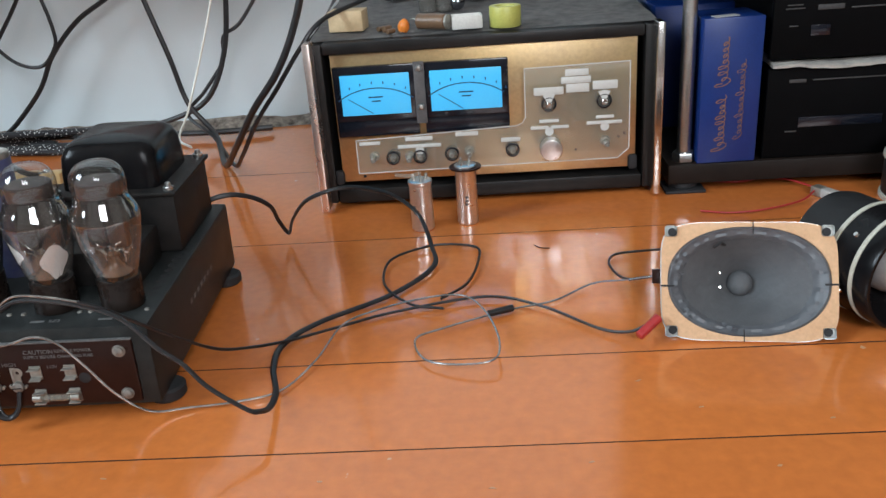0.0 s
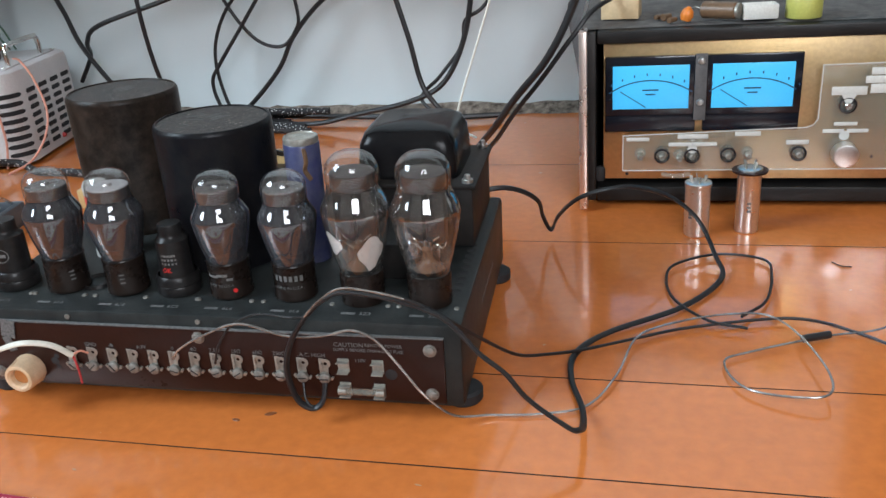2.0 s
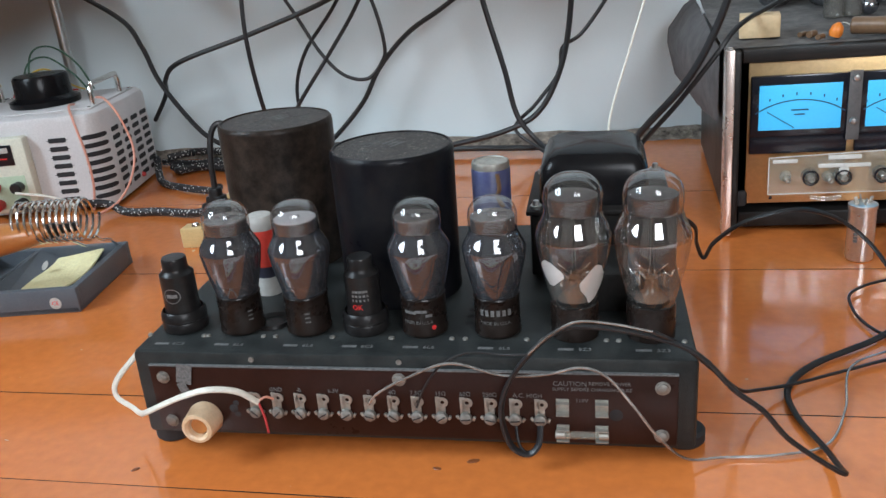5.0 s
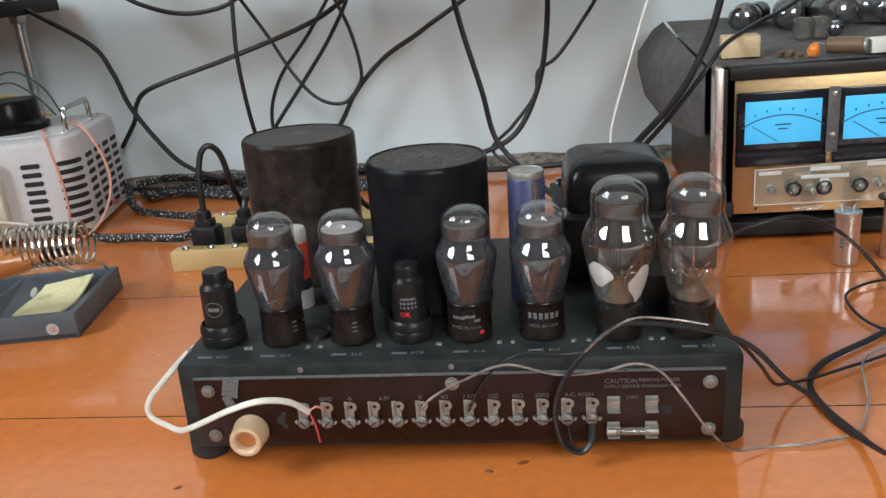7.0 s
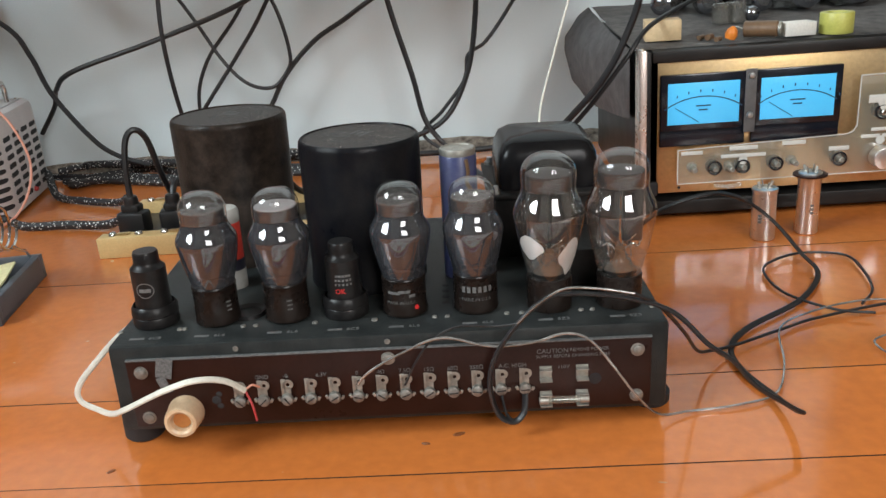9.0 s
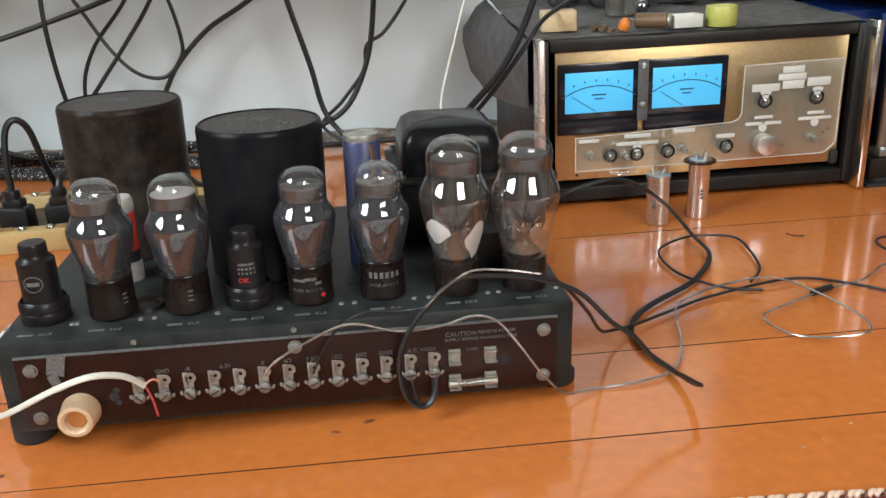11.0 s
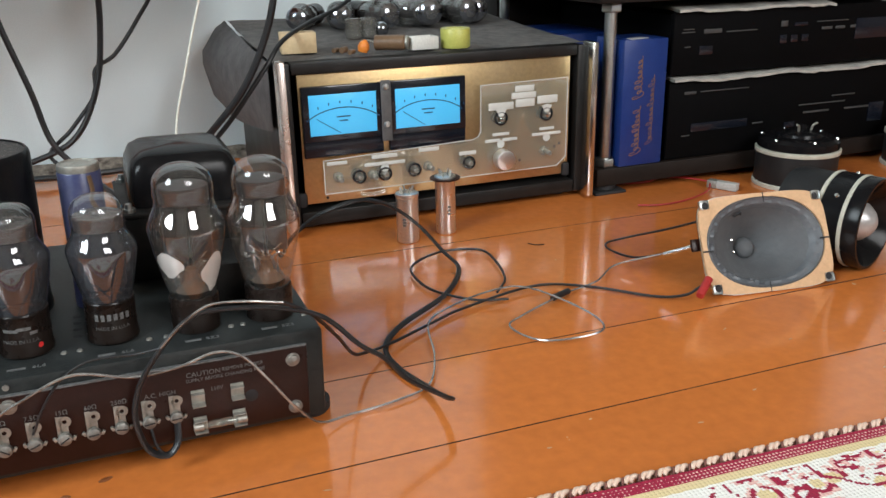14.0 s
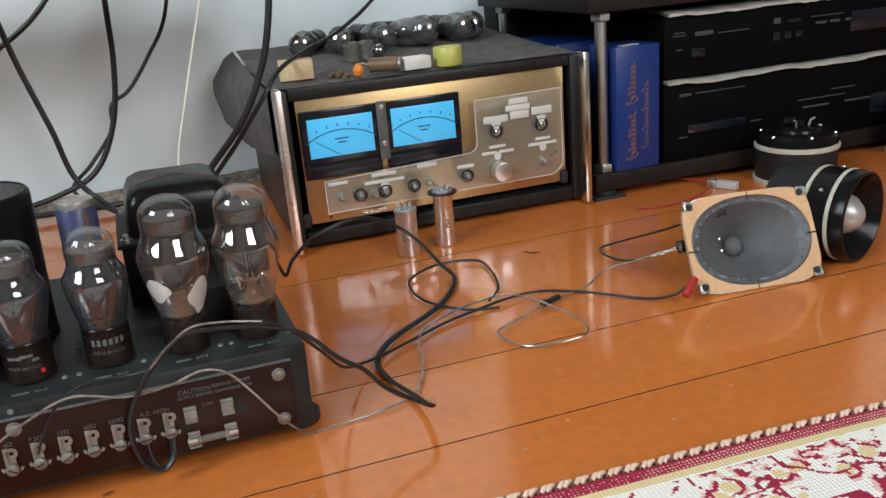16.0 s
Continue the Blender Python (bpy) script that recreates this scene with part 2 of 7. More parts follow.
M = dict(
    floor=floor_paint(),
    chip=material("bare chipped paint", (0.5, 0.26, 0.13), 0.7),
    knot=material("painted knot", (0.22, 0.065, 0.02), 0.4),
    gap=material("board gap", (0.03, 0.012, 0.006), 0.9),
    wall=material("white limewash", (0.74, 0.835, 0.86), 0.85, 0, (0.68, 0.77, 0.795), 2.2, 0.7, 0.12, 700),
    # for the unseen walls; toned dark to cut bounce and deepen the blacks
    wall_beige=material("dark beige unseen wall", (0.17, 0.15, 0.125), 0.85, 0, (0.13, 0.115, 0.095), 3, 0.7, 0.2, 120),
    wall_edge=material("crumbling plaster", (0.34, 0.29, 0.24), 0.95, 0, (0.03, 0.02, 0.014), 70, 1.0, 1.0, 250),
    # unseen ceiling, its dark tone chosen to lower the ambient light
    ceil=material("dark unseen ceiling", (0.27, 0.24, 0.20), 0.9),
    bullet=material("satin silver plug", (0.5, 0.5, 0.5), 0.35, 0.4, (0.42, 0.42, 0.42), 60, 0.5, 0.05),
    window_frame=material("white window paint", (0.8, 0.8, 0.78), 0.4),
    chassis=material("grey-green hammered enamel", (0.013, 0.0155, 0.016), 0.42, 0.0, (0.034, 0.037, 0.036), 45, 0.85, 0.3, 800, rough_var=0.15, spec=0.22),
    bakelite=material("dark brown bakelite", (0.018, 0.007, 0.005), 0.3, 0, (0.036, 0.013, 0.010), 14, 0.7, 0.12, 300, rough_var=0.12, spec=0.18),
    black_can=material("black crackle enamel", (0.005, 0.0055, 0.008), 0.32, 0, (0.014, 0.013, 0.013), 60, 0.8, 0.16, 500, rough_var=0.14, spec=0.12),
    brown_can=material("worn brown-black enamel", (0.010, 0.0075, 0.0062), 0.36, 0, (0.042, 0.030, 0.023), 60, 0.95, 0.22, 500, rough_var=0.16, spec=0.12),
    can_dust=speckled("dusty can lid", (0.014, 0.011, 0.010), (0.15, 0.12, 0.10)),
    black_gloss=material("glossy black bell", (0.005, 0.005, 0.006), 0.22, 0, (0.012, 0.011, 0.011), 30, 0.6, 0.06, 200, rough_var=0.1, spec=0.16),
    lamination=material("painted steel laminations", (0.010, 0.010, 0.010), 0.5, 0.0, (0.026, 0.022, 0.020), 40, 0.8, 0.3, 300, spec=0.18),
    rubber=material("black rubber", (0.018, 0.018, 0.02), 0.7),
    tube_base=material("black phenolic base", (0.010, 0.007, 0.006), 0.28, 0, (0.022, 0.015, 0.012), 40, 0.6, 0.05, spec=0.24),
    metal_tube=material("black painted steel shell", (0.008, 0.0075, 0.008), 0.32, 0, (0.026, 0.024, 0.023), 50, 0.6, 0.08, spec=0.24),
    anode=material("carbonised plate", (0.042, 0.033, 0.032), 0.42, 0.2, (0.020, 0.016, 0.015), 60, 0.7),
    mica=material("mica disc", (0.13, 0.12, 0.115), 0.22, 0, (0.05, 0.045, 0.042), 120, 0.8),
    deposit=material("white getter deposit", (0.72, 0.7, 0.68), 0.4, 0, (0.55, 0.53, 0.52), 80, 0.6, 0.1),
    getter=material("silver getter flash", (0.42, 0.44, 0.48), 0.16, 1.0, (0.2, 0.21, 0.24), 30, 0.7, 0.0),
    stem=material("pale glass stem", (0.16, 0.10, 0.065), 0.12, 0, (0.05, 0.025, 0.015), 260, 0.9),
    glow=material("heater glow", (0.9, 0.2, 0.08), 0.5, emit=((1.0, 0.14, 0.04), 1.2)),
    # slight pale haze stands in for the reflections that outline the bulb
    glass=thin_glass("clear tube glass", (0.94, 0.935, 0.925), face=0.08, rim=0.72, haze=((0.45, 0.44, 0.42), 0.035)),
    flash=thin_glass("silvered glass shoulder", (0.42, 0.43, 0.46), gloss=0.06, face=0.38, rim=0.85),
    faint_flash=thin_glass("faintly silvered glass", (0.66, 0.68, 0.71), gloss=0.04, face=0.26, rim=0.7),
    smoke=thin_glass("smoked tube glass", (0.52, 0.52, 0.55), face=0.12, rim=0.55, haze=((0.060, 0.062, 0.070), 0.58)),
    # pale haze paints in the grey reflections seen on the domes
    dome_glass=thin_glass("clear dome glass with painted haze", (0.93, 0.93, 0.93), face=0.08, rim=0.7, haze=((0.42, 0.42, 0.42), 0.05)),
    mica_pale=material("pale mica disc", (0.36, 0.34, 0.34), 0.3, 0, (0.3, 0.28, 0.28), 150, 0.8),
    milky=thin_glass("milky inner bloom", (0.8, 0.78, 0.75), gloss=0.1, face=0.04, rim=0.2, haze=((0.50, 0.47, 0.44), 0.16)),
    dull_tin=material("dull tinned screw", (0.30, 0.29, 0.265), 0.5, 0.6, (0.14, 0.13, 0.115), 160, 0.8, 0.2),
    dusty_glass=thin_glass("dusty old glass", (0.8, 0.8, 0.8), gloss=0.06, face=0.08, rim=0.5, haze=((0.16, 0.155, 0.15), 0.3)),
    ribbed_glass=thin_glass("dusty clear small glass", (0.8, 0.8, 0.78), gloss=0.1, face=0.08, rim=0.4, haze=((0.22, 0.21, 0.19), 0.4)),
    plate_glass=thin_glass("clear acrylic", (0.95, 0.96, 0.95), 0.03, 0.07, 0.5, haze=((0.6, 0.6, 0.52), 0.13)),
    white_print=material("cream silk-screen print", (0.62, 0.62, 0.58), 0.6),
    grey_print=material("worn pale print", (0.17, 0.174, 0.174), 0.6, 0, (0.05, 0.05, 0.05), 500, 0.85),
    red_paint=material("red paint dot", (0.75, 0.03, 0.03), 0.4),
    tin=material("tinned brass", (0.42, 0.41, 0.37), 0.46, 0.7, (0.24, 0.22, 0.19), 120, 0.7, 0.15),
    bright=material("bright nickel", (0.75, 0.73, 0.7), 0.22, 1.0, (0.5, 0.48, 0.45), 60, 0.5, 0.03),
    steel=material("zinc plated steel", (0.52, 0.54, 0.53), 0.34, 1.0, (0.34, 0.36, 0.36), 40, 0.6, 0.1),
    cream=material("cream plastic", (0.62, 0.42, 0.24), 0.35, 0, (0.72, 0.56, 0.4), 40, 0.7, 0.05),
    amber=material("amber plastic", (0.5, 0.2, 0.06), 0.35),
    white_pvc=material("off-white cable sheath", (0.72, 0.7, 0.62), 0.45, 0, (0.55, 0.52, 0.44), 40, 0.6, 0.05),
    black_pvc=material("black cable sheath", (0.009, 0.0095, 0.011), 0.42, 0, (0.022, 0.022, 0.024), 40, 0.6, 0.05),
    # dark patches between the silver paint broken glints along the wire
    silver_wire=material("clear-jacket wire with painted glints", (0.60, 0.59, 0.57), 0.22, 0.7, (0.04, 0.036, 0.03), 40, 0.85, 0.05),
    red_pvc=material("red wire sheath", (0.42, 0.025, 0.025), 0.45),
    pink_pvc=material("salmon wire sheath", (0.72, 0.33, 0.24), 0.45),
    yellow_pvc=material("yellow wire sheath", (0.6, 0.42, 0.06), 0.45),
    green_pvc=material("green wire sheath", (0.03, 0.1, 0.06), 0.45),
    braid=braid_material(),
    blue_can=material("blue sleeved capacitor", (0.035, 0.042, 0.125), 0.35, 0, (0.11, 0.115, 0.16), 75, 0.6, 0.05),
    label_red=material("red printed label", (0.7, 0.06, 0.04), 0.45),
    label_white=material("white paper label", (0.5, 0.49, 0.46), 0.6, 0, (0.3, 0.29, 0.27), 200, 0.7),
    label_dark=material("dark printed band", (0.03, 0.03, 0.05), 0.5),
    gold=material("gold passivated steel", (0.60, 0.42, 0.2), 0.33, 0.85, (0.48, 0.36, 0.22), 7, 0.9, 0.06, 220, rough_var=0.08),
    case_black=material("black painted steel case", (0.008, 0.0075, 0.0075), 0.42, 0, (0.025, 0.022, 0.02), 24, 0.6, 0.15, spec=0.3),
    dusty=material("dust-covered grey top", (0.065, 0.061, 0.059), 0.8, 0, (0.17, 0.16, 0.15), 60, 0.9, 0.6, 700),
    dusty_side=material("dusty grey cloth side", (0.125, 0.120, 0.120), 0.85, 0, (0.07, 0.067, 0.067), 45, 0.9, 0.6, 500),
    bezel=material("black meter bezel", (0.008, 0.010, 0.016), 0.16, 0, rough_var=0.06),
    meter=material("back-lit blue meter face", (0.05, 0.35, 0.6), 0.3, 0, (0.06, 0.38, 0.62), 8, 0.5, 0, emit=((0.055, 0.42, 0.78), 0.62)),
    meter_ink=material("dark meter ink", (0.012, 0.06, 0.13), 0.5),
    alu=material("spun aluminium", (0.84, 0.83, 0.82), 0.30, 0.95, (0.64, 0.63, 0.62), 50, 0.5, 0.06),
    pink_alu=material("polished bare trim", (0.78, 0.66, 0.6), 0.28, 0.9, (0.7, 0.6, 0.55), 30, 0.5, 0.05),
    pale_wood=material("pale sawn wood", (0.66, 0.5, 0.3), 0.65, 0, (0.55, 0.38, 0.2), 40, 0.7, 0.3, 200),
    tape=material("yellow-green tape roll", (0.5, 0.5, 0.12), 0.4, 0, (0.4, 0.4, 0.1), 40, 0.5, 0.1),
    white_card=material("white plastic tray", (0.7, 0.69, 0.64), 0.5),
    brown_film=material("brown wax capacitor", (0.13, 0.075, 0.04), 0.4, 0, (0.22, 0.13, 0.07), 60, 0.6),
    orange=material("orange dipped component", (0.75, 0.22, 0.03), 0.35),
    blue_card=material("blue printed carton", (0.006, 0.027, 0.15), 0.34, 0, (0.009, 0.038, 0.19), 26, 0.6, 0.05),
    gold_ink=material("gold foil print", (0.32, 0.15, 0.06), 0.45, 0.2),
    dark_wood=material("dark stained board", (0.011, 0.008, 0.007), 0.5, 0, (0.02, 0.014, 0.011), 12, 0.8, 0.3, 120, spec=0.15),
    paper=material("crumpled newspaper", (0.46, 0.44, 0.39), 0.85, 0, (0.26, 0.25, 0.24), 45, 0.9, 0.4),
    hifi=material("black anodised fascia", (0.0025, 0.0024, 0.0026), 0.6, 0, (0.004, 0.004, 0.0045), 30, 0.5, 0.06, spec=0.04),
    hifi_print=material("grey fascia print", (0.055, 0.055, 0.055), 0.6, 0, (0.02, 0.02, 0.02), 400, 0.8),
    tan_card=material("tan gasket card", (0.66, 0.42, 0.24), 0.75, 0, (0.55, 0.33, 0.18), 30, 0.7, 0.25),
    cone=material("grey paper cone", (0.105, 0.110, 0.116), 0.75, 0, (0.065, 0.067, 0.071), 26, 0.8, 0.5, 200),
    surround=material("doped cloth edge", (0.095, 0.102, 0.113), 0.45, 0, (0.155, 0.168, 0.18), 40, 0.6, 0.3, 150),
    ferrite=material("dark grey enamel", (0.010, 0.0105, 0.0115), 0.5, 0, (0.022, 0.022, 0.023), 60, 0.6, 0.2, 600, spec=0.3),
    ring=material("pale gasket ring", (0.55, 0.54, 0.46), 0.6, 0, (0.4, 0.38, 0.3), 60, 0.7),
    variac=material("light grey enamel", (0.62, 0.60, 0.60), 0.38, 0, (0.5, 0.485, 0.485), 12, 0.6, 0.06),
    slot=material("dark inside", (0.02, 0.02, 0.022), 0.8),
    copper=material("copper winding", (0.3, 0.14, 0.07), 0.4, 0.6),
    ivory=material("ivory plastic panel", (0.72, 0.72, 0.6), 0.4, 0, (0.62, 0.64, 0.54), 20, 0.6, 0.03),
    mint=material("pale green label", (0.50, 0.62, 0.45), 0.5),
    tray=material("grey-blue cast stand", (0.085, 0.10, 0.12), 0.5, 0, (0.12, 0.135, 0.15), 20, 0.7, 0.3),
    sponge=material("yellow cleaning sponge", (0.85, 0.79, 0.47), 0.9, 0, (0.76, 0.68, 0.36), 80, 0.7, 0.8, 300),
    handle_wood=material("varnished orange wood", (0.5, 0.2, 0.05), 0.3, 0, (0.4, 0.14, 0.035), 30, 0.7, 0.1, coat=0.3),
    strip_wood=material("pale yellow strip", (0.62, 0.44, 0.2), 0.5, 0, (0.52, 0.35, 0.15), 30, 0.7, 0.2),
    red_board=material("varnished red-brown board", (0.34, 0.085, 0.04), 0.35, 0, (0.22, 0.05, 0.026), 22, 0.8, 0.15, 160, coat=0.2),
    dark_plug=material("black moulded plug", (0.013, 0.013, 0.014), 0.4),
)


# ---- building tools ----
def box(bm, c, s, bevel=0.0, rot=None):
    """A box of size s with its middle at c, edges rounded by bevel."""
    r = bmesh.ops.create_cube(bm, size=1.0)
    vs = r["verts"]
    bmesh.ops.scale(bm, vec=s, verts=vs)
    if bevel:
        es = list({e for v in vs for e in v.link_edges})
        out = bmesh.ops.bevel(bm, geom=es, offset=bevel, segments=2, profile=0.5, affect="EDGES")
        vs = list({v for f in out["faces"] for v in f.verts} | {v for v in vs if v.is_valid})
    if rot is not None:
        bmesh.ops.transform(bm, matrix=rot, verts=vs)
    bmesh.ops.translate(bm, vec=c, verts=vs)
    return vs


def lathe(bm, profile, seg=32, c=(0, 0, 0), rot=None):
    """A turned shape from (radius, height) pairs."""
    rings = []
    m = (rot or Matrix.Identity(4))
    for r, z in profile:
        if r < 1e-6:
            rings.append([bm.verts.new(m @ Vector((0, 0, z)) + Vector(c))])
        else:
            rings.append([bm.verts.new(m @ Vector((r * math.cos(2 * math.pi * i / seg), r * math.sin(2 * math.pi * i / seg), z)) + Vector(c)) for i in range(seg)])
    for a, b in zip(rings, rings[1:]):
        for i in range(seg):
            j = (i + 1) % seg
            if len(a) == 1 and len(b) > 1:
                bm.faces.new((a[0], b[i], b[j]))
            elif len(b) == 1 and len(a) > 1:
                bm.faces.new((a[i], a[j], b[0]))
            elif len(a) > 1:
                bm.faces.new((a[i], a[j], b[j], b[i]))


def rod(bm, a, b, r, seg=12, cap=True):
    """A straight round bar from a to b."""
    a, b = Vector(a), Vector(b)
    q = (b - a).to_track_quat("Z", "Y").to_matrix().to_4x4()
    h = (b - a).length
    e = min(r * 0.15, h * 0.2)
    lathe(bm, ([(0, 0)] if cap else []) + [(r - e, 0), (r, e), (r, h - e), (r - e, h)] + ([(0, h)] if cap else []), seg, a, q)


def smooth_line(pts, steps=10):
    """Points along a soft line through pts."""
    p = [Vector(v) for v in pts]
    p = [2 * p[0] - p[1]] + p + [2 * p[-1] - p[-2]]
    out = []
    for i in range(1, len(p) - 2):
        for k in range(steps):
            t = k / steps
            out.append(0.5 * ((2 * p[i]) + (p[i + 1] - p[i - 1]) * t + (2 * p[i - 1] - 5 * p[i] + 4 * p[i + 1] - p[i + 2]) * t * t
                              + (3 * p[i] - p[i - 1] - 3 * p[i + 1] + p[i + 2]) * t ** 3))
    out.append(p[-2])
    return out


def sweep(bm, pts, r, seg=8, steps=10, flat=1.0, floor=None):
    """A wire of radius r laid through pts; flat squashes it, floor keeps it above a level."""
    line = smooth_line(pts, steps)
    if floor is not None:
        line = [Vector((v.x, v.y, max(v.z, floor + r))) for v in line]
    rings, side = [], None
    for i, v in enumerate(line):
        d = (line[min(i + 1, len(line) - 1)] - line[max(i - 1, 0)])
        d = d.normalized() if d.length > 1e-9 else Vector((1, 0, 0))
        if side is None:
            side = d.orthogonal().normalized()
        side = (side - d * side.dot(d)).normalized()
        up = d.cross(side)
        rings.append([bm.verts.new(v + side * r * math.cos(2 * math.pi * k / seg) + up * r * flat * math.sin(2 * math.pi * k / seg)) for k in range(seg)])
    for a, b in zip(rings, rings[1:]):
        for k in range(seg):
            j = (k + 1) % seg
            bm.faces.new((a[k], a[j], b[j], b[k]))
    bm.faces.new(rings[0][::-1])
    bm.faces.new(rings[-1])


def link(name, bm, mat, smooth=True):
    bmesh.ops.recalc_face_normals(bm, faces=bm.faces)
    me = bpy.data.meshes.new(name)
    bm.to_mesh(me)
    bm.free()
    me.materials.append(mat)
    if smooth:
        me.shade_smooth()
        me.set_sharp_from_angle(angle=radians(38))
    return new(name, me)


def part(name, bm, mat, parent, label="", smooth=True):
    """One mesh under a thing or under a part."""
    ob = link(name, bm, mat, smooth)
    ob.parent = parent
    if label:
        tagged(ob, label)
    return ob


def thing(name, label, category, m=None, group="", kind=""):
    ob = new(name)
    ob.empty_display_size = 0.02
    if m is not None:
        ob.matrix_world = m
    return tagged(ob, label, category, group, kind)


def solo(name, bm, mat, label, category, group="", kind="", m=None):
    ob = link(name, bm, mat)
    if m is not None:
        ob.matrix_world = m
    return tagged(ob, label, category, group, kind)


def B():
    return bmesh.new()


def text_part(words, size, m, mat, parent, name="lettering", depth=0.00015):
    """Raised lettering in the built-in font, centred at m, read along its x with its face along its z."""
    cu = bpy.data.curves.new(name, "FONT")
    cu.body, cu.size, cu.extrude, cu.align_x, cu.align_y, cu.resolution_u = words, size, depth, "CENTER", "CENTER", 2
    tmp = bpy.data.objects.new(name, cu)
    scene.collection.objects.link(tmp)
    me = bpy.data.meshes.new_from_object(tmp.evaluated_get(bpy.context.evaluated_depsgraph_get()))
    bpy.data.objects.remove(tmp)
    me.materials.clear()
    me.materials.append(mat)
    ob = new(name, me)
    ob.parent = parent
    ob.matrix_basis = m
    return ob


def bar_part(c, s, mat, parent, name="print_bar"):
    bm = B()
    box(bm, c, s)
    return part(name, bm, mat, parent, smooth=False)


FRONT = pose(0, 0, 0, 90, 0, 0)


# ---- room ----
def wall_with_window(name, length, hole, m):
    """A wall along its own x, 0.2 thick, with an opening hole = (from, to, sill, head)."""
    a, b, s, t = hole
    bm = B()
    for x0, x1, z0, z1 in ((0, a, 0, TOP), (b, length, 0, TOP), (a, b, 0, s), (a, b, t, TOP)):
        box(bm, ((x0 + x1) / 2, 0.1, (z0 + z1) / 2), (x1 - x0, 0.2, z1 - z0))
    ob = link(name, bm, M["wall_beige"], False)
    ob.matrix_world = m
    return tagged(ob, "unseen wall with a window opening, dark beige to cut bounced light", "wall", kind="structure")


def window(name, width, height, m):
    w = thing(name, "white painted casement window letting in daylight", "window", m, kind="structure")
    for x in (-width / 2 + 0.025, 0, width / 2 - 0.025):
        bm = B()
        box(bm, (x, 0, 0), (0.05, 0.05, height), 0.006)
        part("window_frame", bm, M["window_frame"], w)
    for z in (-height / 2 + 0.025, height * 0.2, height / 2 - 0.025):
        for s in (-1, 1):
            bm = B()
            box(bm, (s * width / 4, 0, z), (width / 2 - 0.07, 0.045, 0.05), 0.006)
            part("window_frame", bm, M["window_frame"], w)


bm = B()
box(bm, ((X0 + X1) / 2, Y1 + 0.1, TOP / 2), (X1 - X0, 0.2, TOP))
tagged(link("wall_north", bm, M["wall"], False), "bluish white limewashed wall, bare and slightly uneven", "wall", kind="structure")
wall_with_window("wall_south", X1 - X0, (WIN_BACK[0] - X0, WIN_BACK[1] - X0, 0.95, 2.3), pose(X0, Y0 - 0.2, 0))
wall_with_window("wall_west", Y1 - Y0, (WIN_LEFT[0] - Y0, WIN_LEFT[1] - Y0, 0.95, 2.3), pose(X0, Y0, 0, 0, 0, 90))
bm = B()
box(bm, (X1 + 0.1, (Y0 + Y1) / 2, TOP / 2), (0.2, Y1 - Y0, TOP))
tagged(link("wall_east", bm, M["wall_beige"], False), "unseen wall, dark beige to cut bounced light", "wall", kind="structure")
bm = B()
box(bm, ((X0 + X1) / 2, (Y0 + Y1) / 2, TOP + 0.05), (X1 - X0 + 0.4, Y1 - Y0 + 0.4, 0.1))
tagged(link("ceiling", bm, M["ceil"], False), "unseen ceiling, dark grey-brown to cut bounced light", "ceiling", kind="structure")
window("window_1", 1.3, 1.35, pose(0.75, Y0 - 0.03, 1.625))
window("window_2", 1.2, 1.35, pose(X0 - 0.03, -0.3, 1.625, 0, 0, 90))

# crumbling plaster edge where the wall meets the boards
bm = B()
rnd = random.Random(4)
n = 220
top = []
for i in range(n + 1):
    x = -1.9 + 3.4 * i / n
    dz = 0.015 + 0.007 * noise.noise((x * 9, 0, 0)) + 0.004 * noise.noise((x * 40, 3, 0))
    dy = 0.018 + 0.008 * noise.noise((x * 14, 5, 0)) + 0.005 * noise.noise((x * 50, 7, 0))
    top.append((bm.verts.new((x, Y1 - 0.002, dz)), bm.verts.new((x, Y1 - dy * 0.7, dz * 0.8)), bm.verts.new((x, Y1 - dy * 1.8, 0.0005))))
for a, b in zip(top, top[1:]):
    bm.faces.new((a[0], b[0], b[1], a[1]))
    bm.faces.new((a[1], b[1], b[2], a[2]))
tagged(link("baseboard", bm, M["wall_edge"]), "crumbling dirty plaster edge along the bottom of the wall", "baseboard", kind="structure")

# boards of the floor
floor_ob = thing("floor", "wide floorboards in worn glossy orange-brown paint with dark gaps", "floor", kind="structure")
bm = B()
box(bm, ((X0 + X1) / 2, (Y0 + Y1) / 2, -0.06), (X1 - X0, Y1 - Y0, 0.08))
part("underfloor", bm, M["gap"], floor_ob, smooth=False)
SEAMS = [0.205, 0.33, 0.455, 0.581, 0.705, 0.985, 1.26, Y1]
edge = [Y0]
while edge[-1] < 0.08:
    edge.append(edge[-1] + 0.13)
edge = edge[:-1] + SEAMS
for y0, y1 in zip(edge, edge[1:]):
    bm = B()
    g = 0.0006
    nseg = 40
    rows = []
    for i in range(nseg + 1):
        x = X0 + (X1 - X0) * i / nseg
        w0, w1 = (0.0007 * noise.noise((x * 4, y0 * 9, 1)), 0.0007 * noise.noise((x * 4, y1 * 9, 2)))
        a, b = y0 + g + w0, y1 - g + w1
        rows.append([bm.verts.new(v) for v in ((x, a, -0.02), (x, a, -0.0004), (x, a + 0.0001, 0), (x, b - 0.0001, 0), (x, b, -0.0004), (x, b, -0.02))])
    for p, q in zip(rows, rows[1:]):
        for k in range(5):
            bm.faces.new((p[k], q[k], q[k + 1], p[k + 1]))
    board = part("floorboard", bm, M["floor"], floor_ob, smooth=False)
    board.data.materials.append(M["gap"])
    for f in board.data.polygons:
        f.material_index = 0 if f.index % 5 == 2 else 1


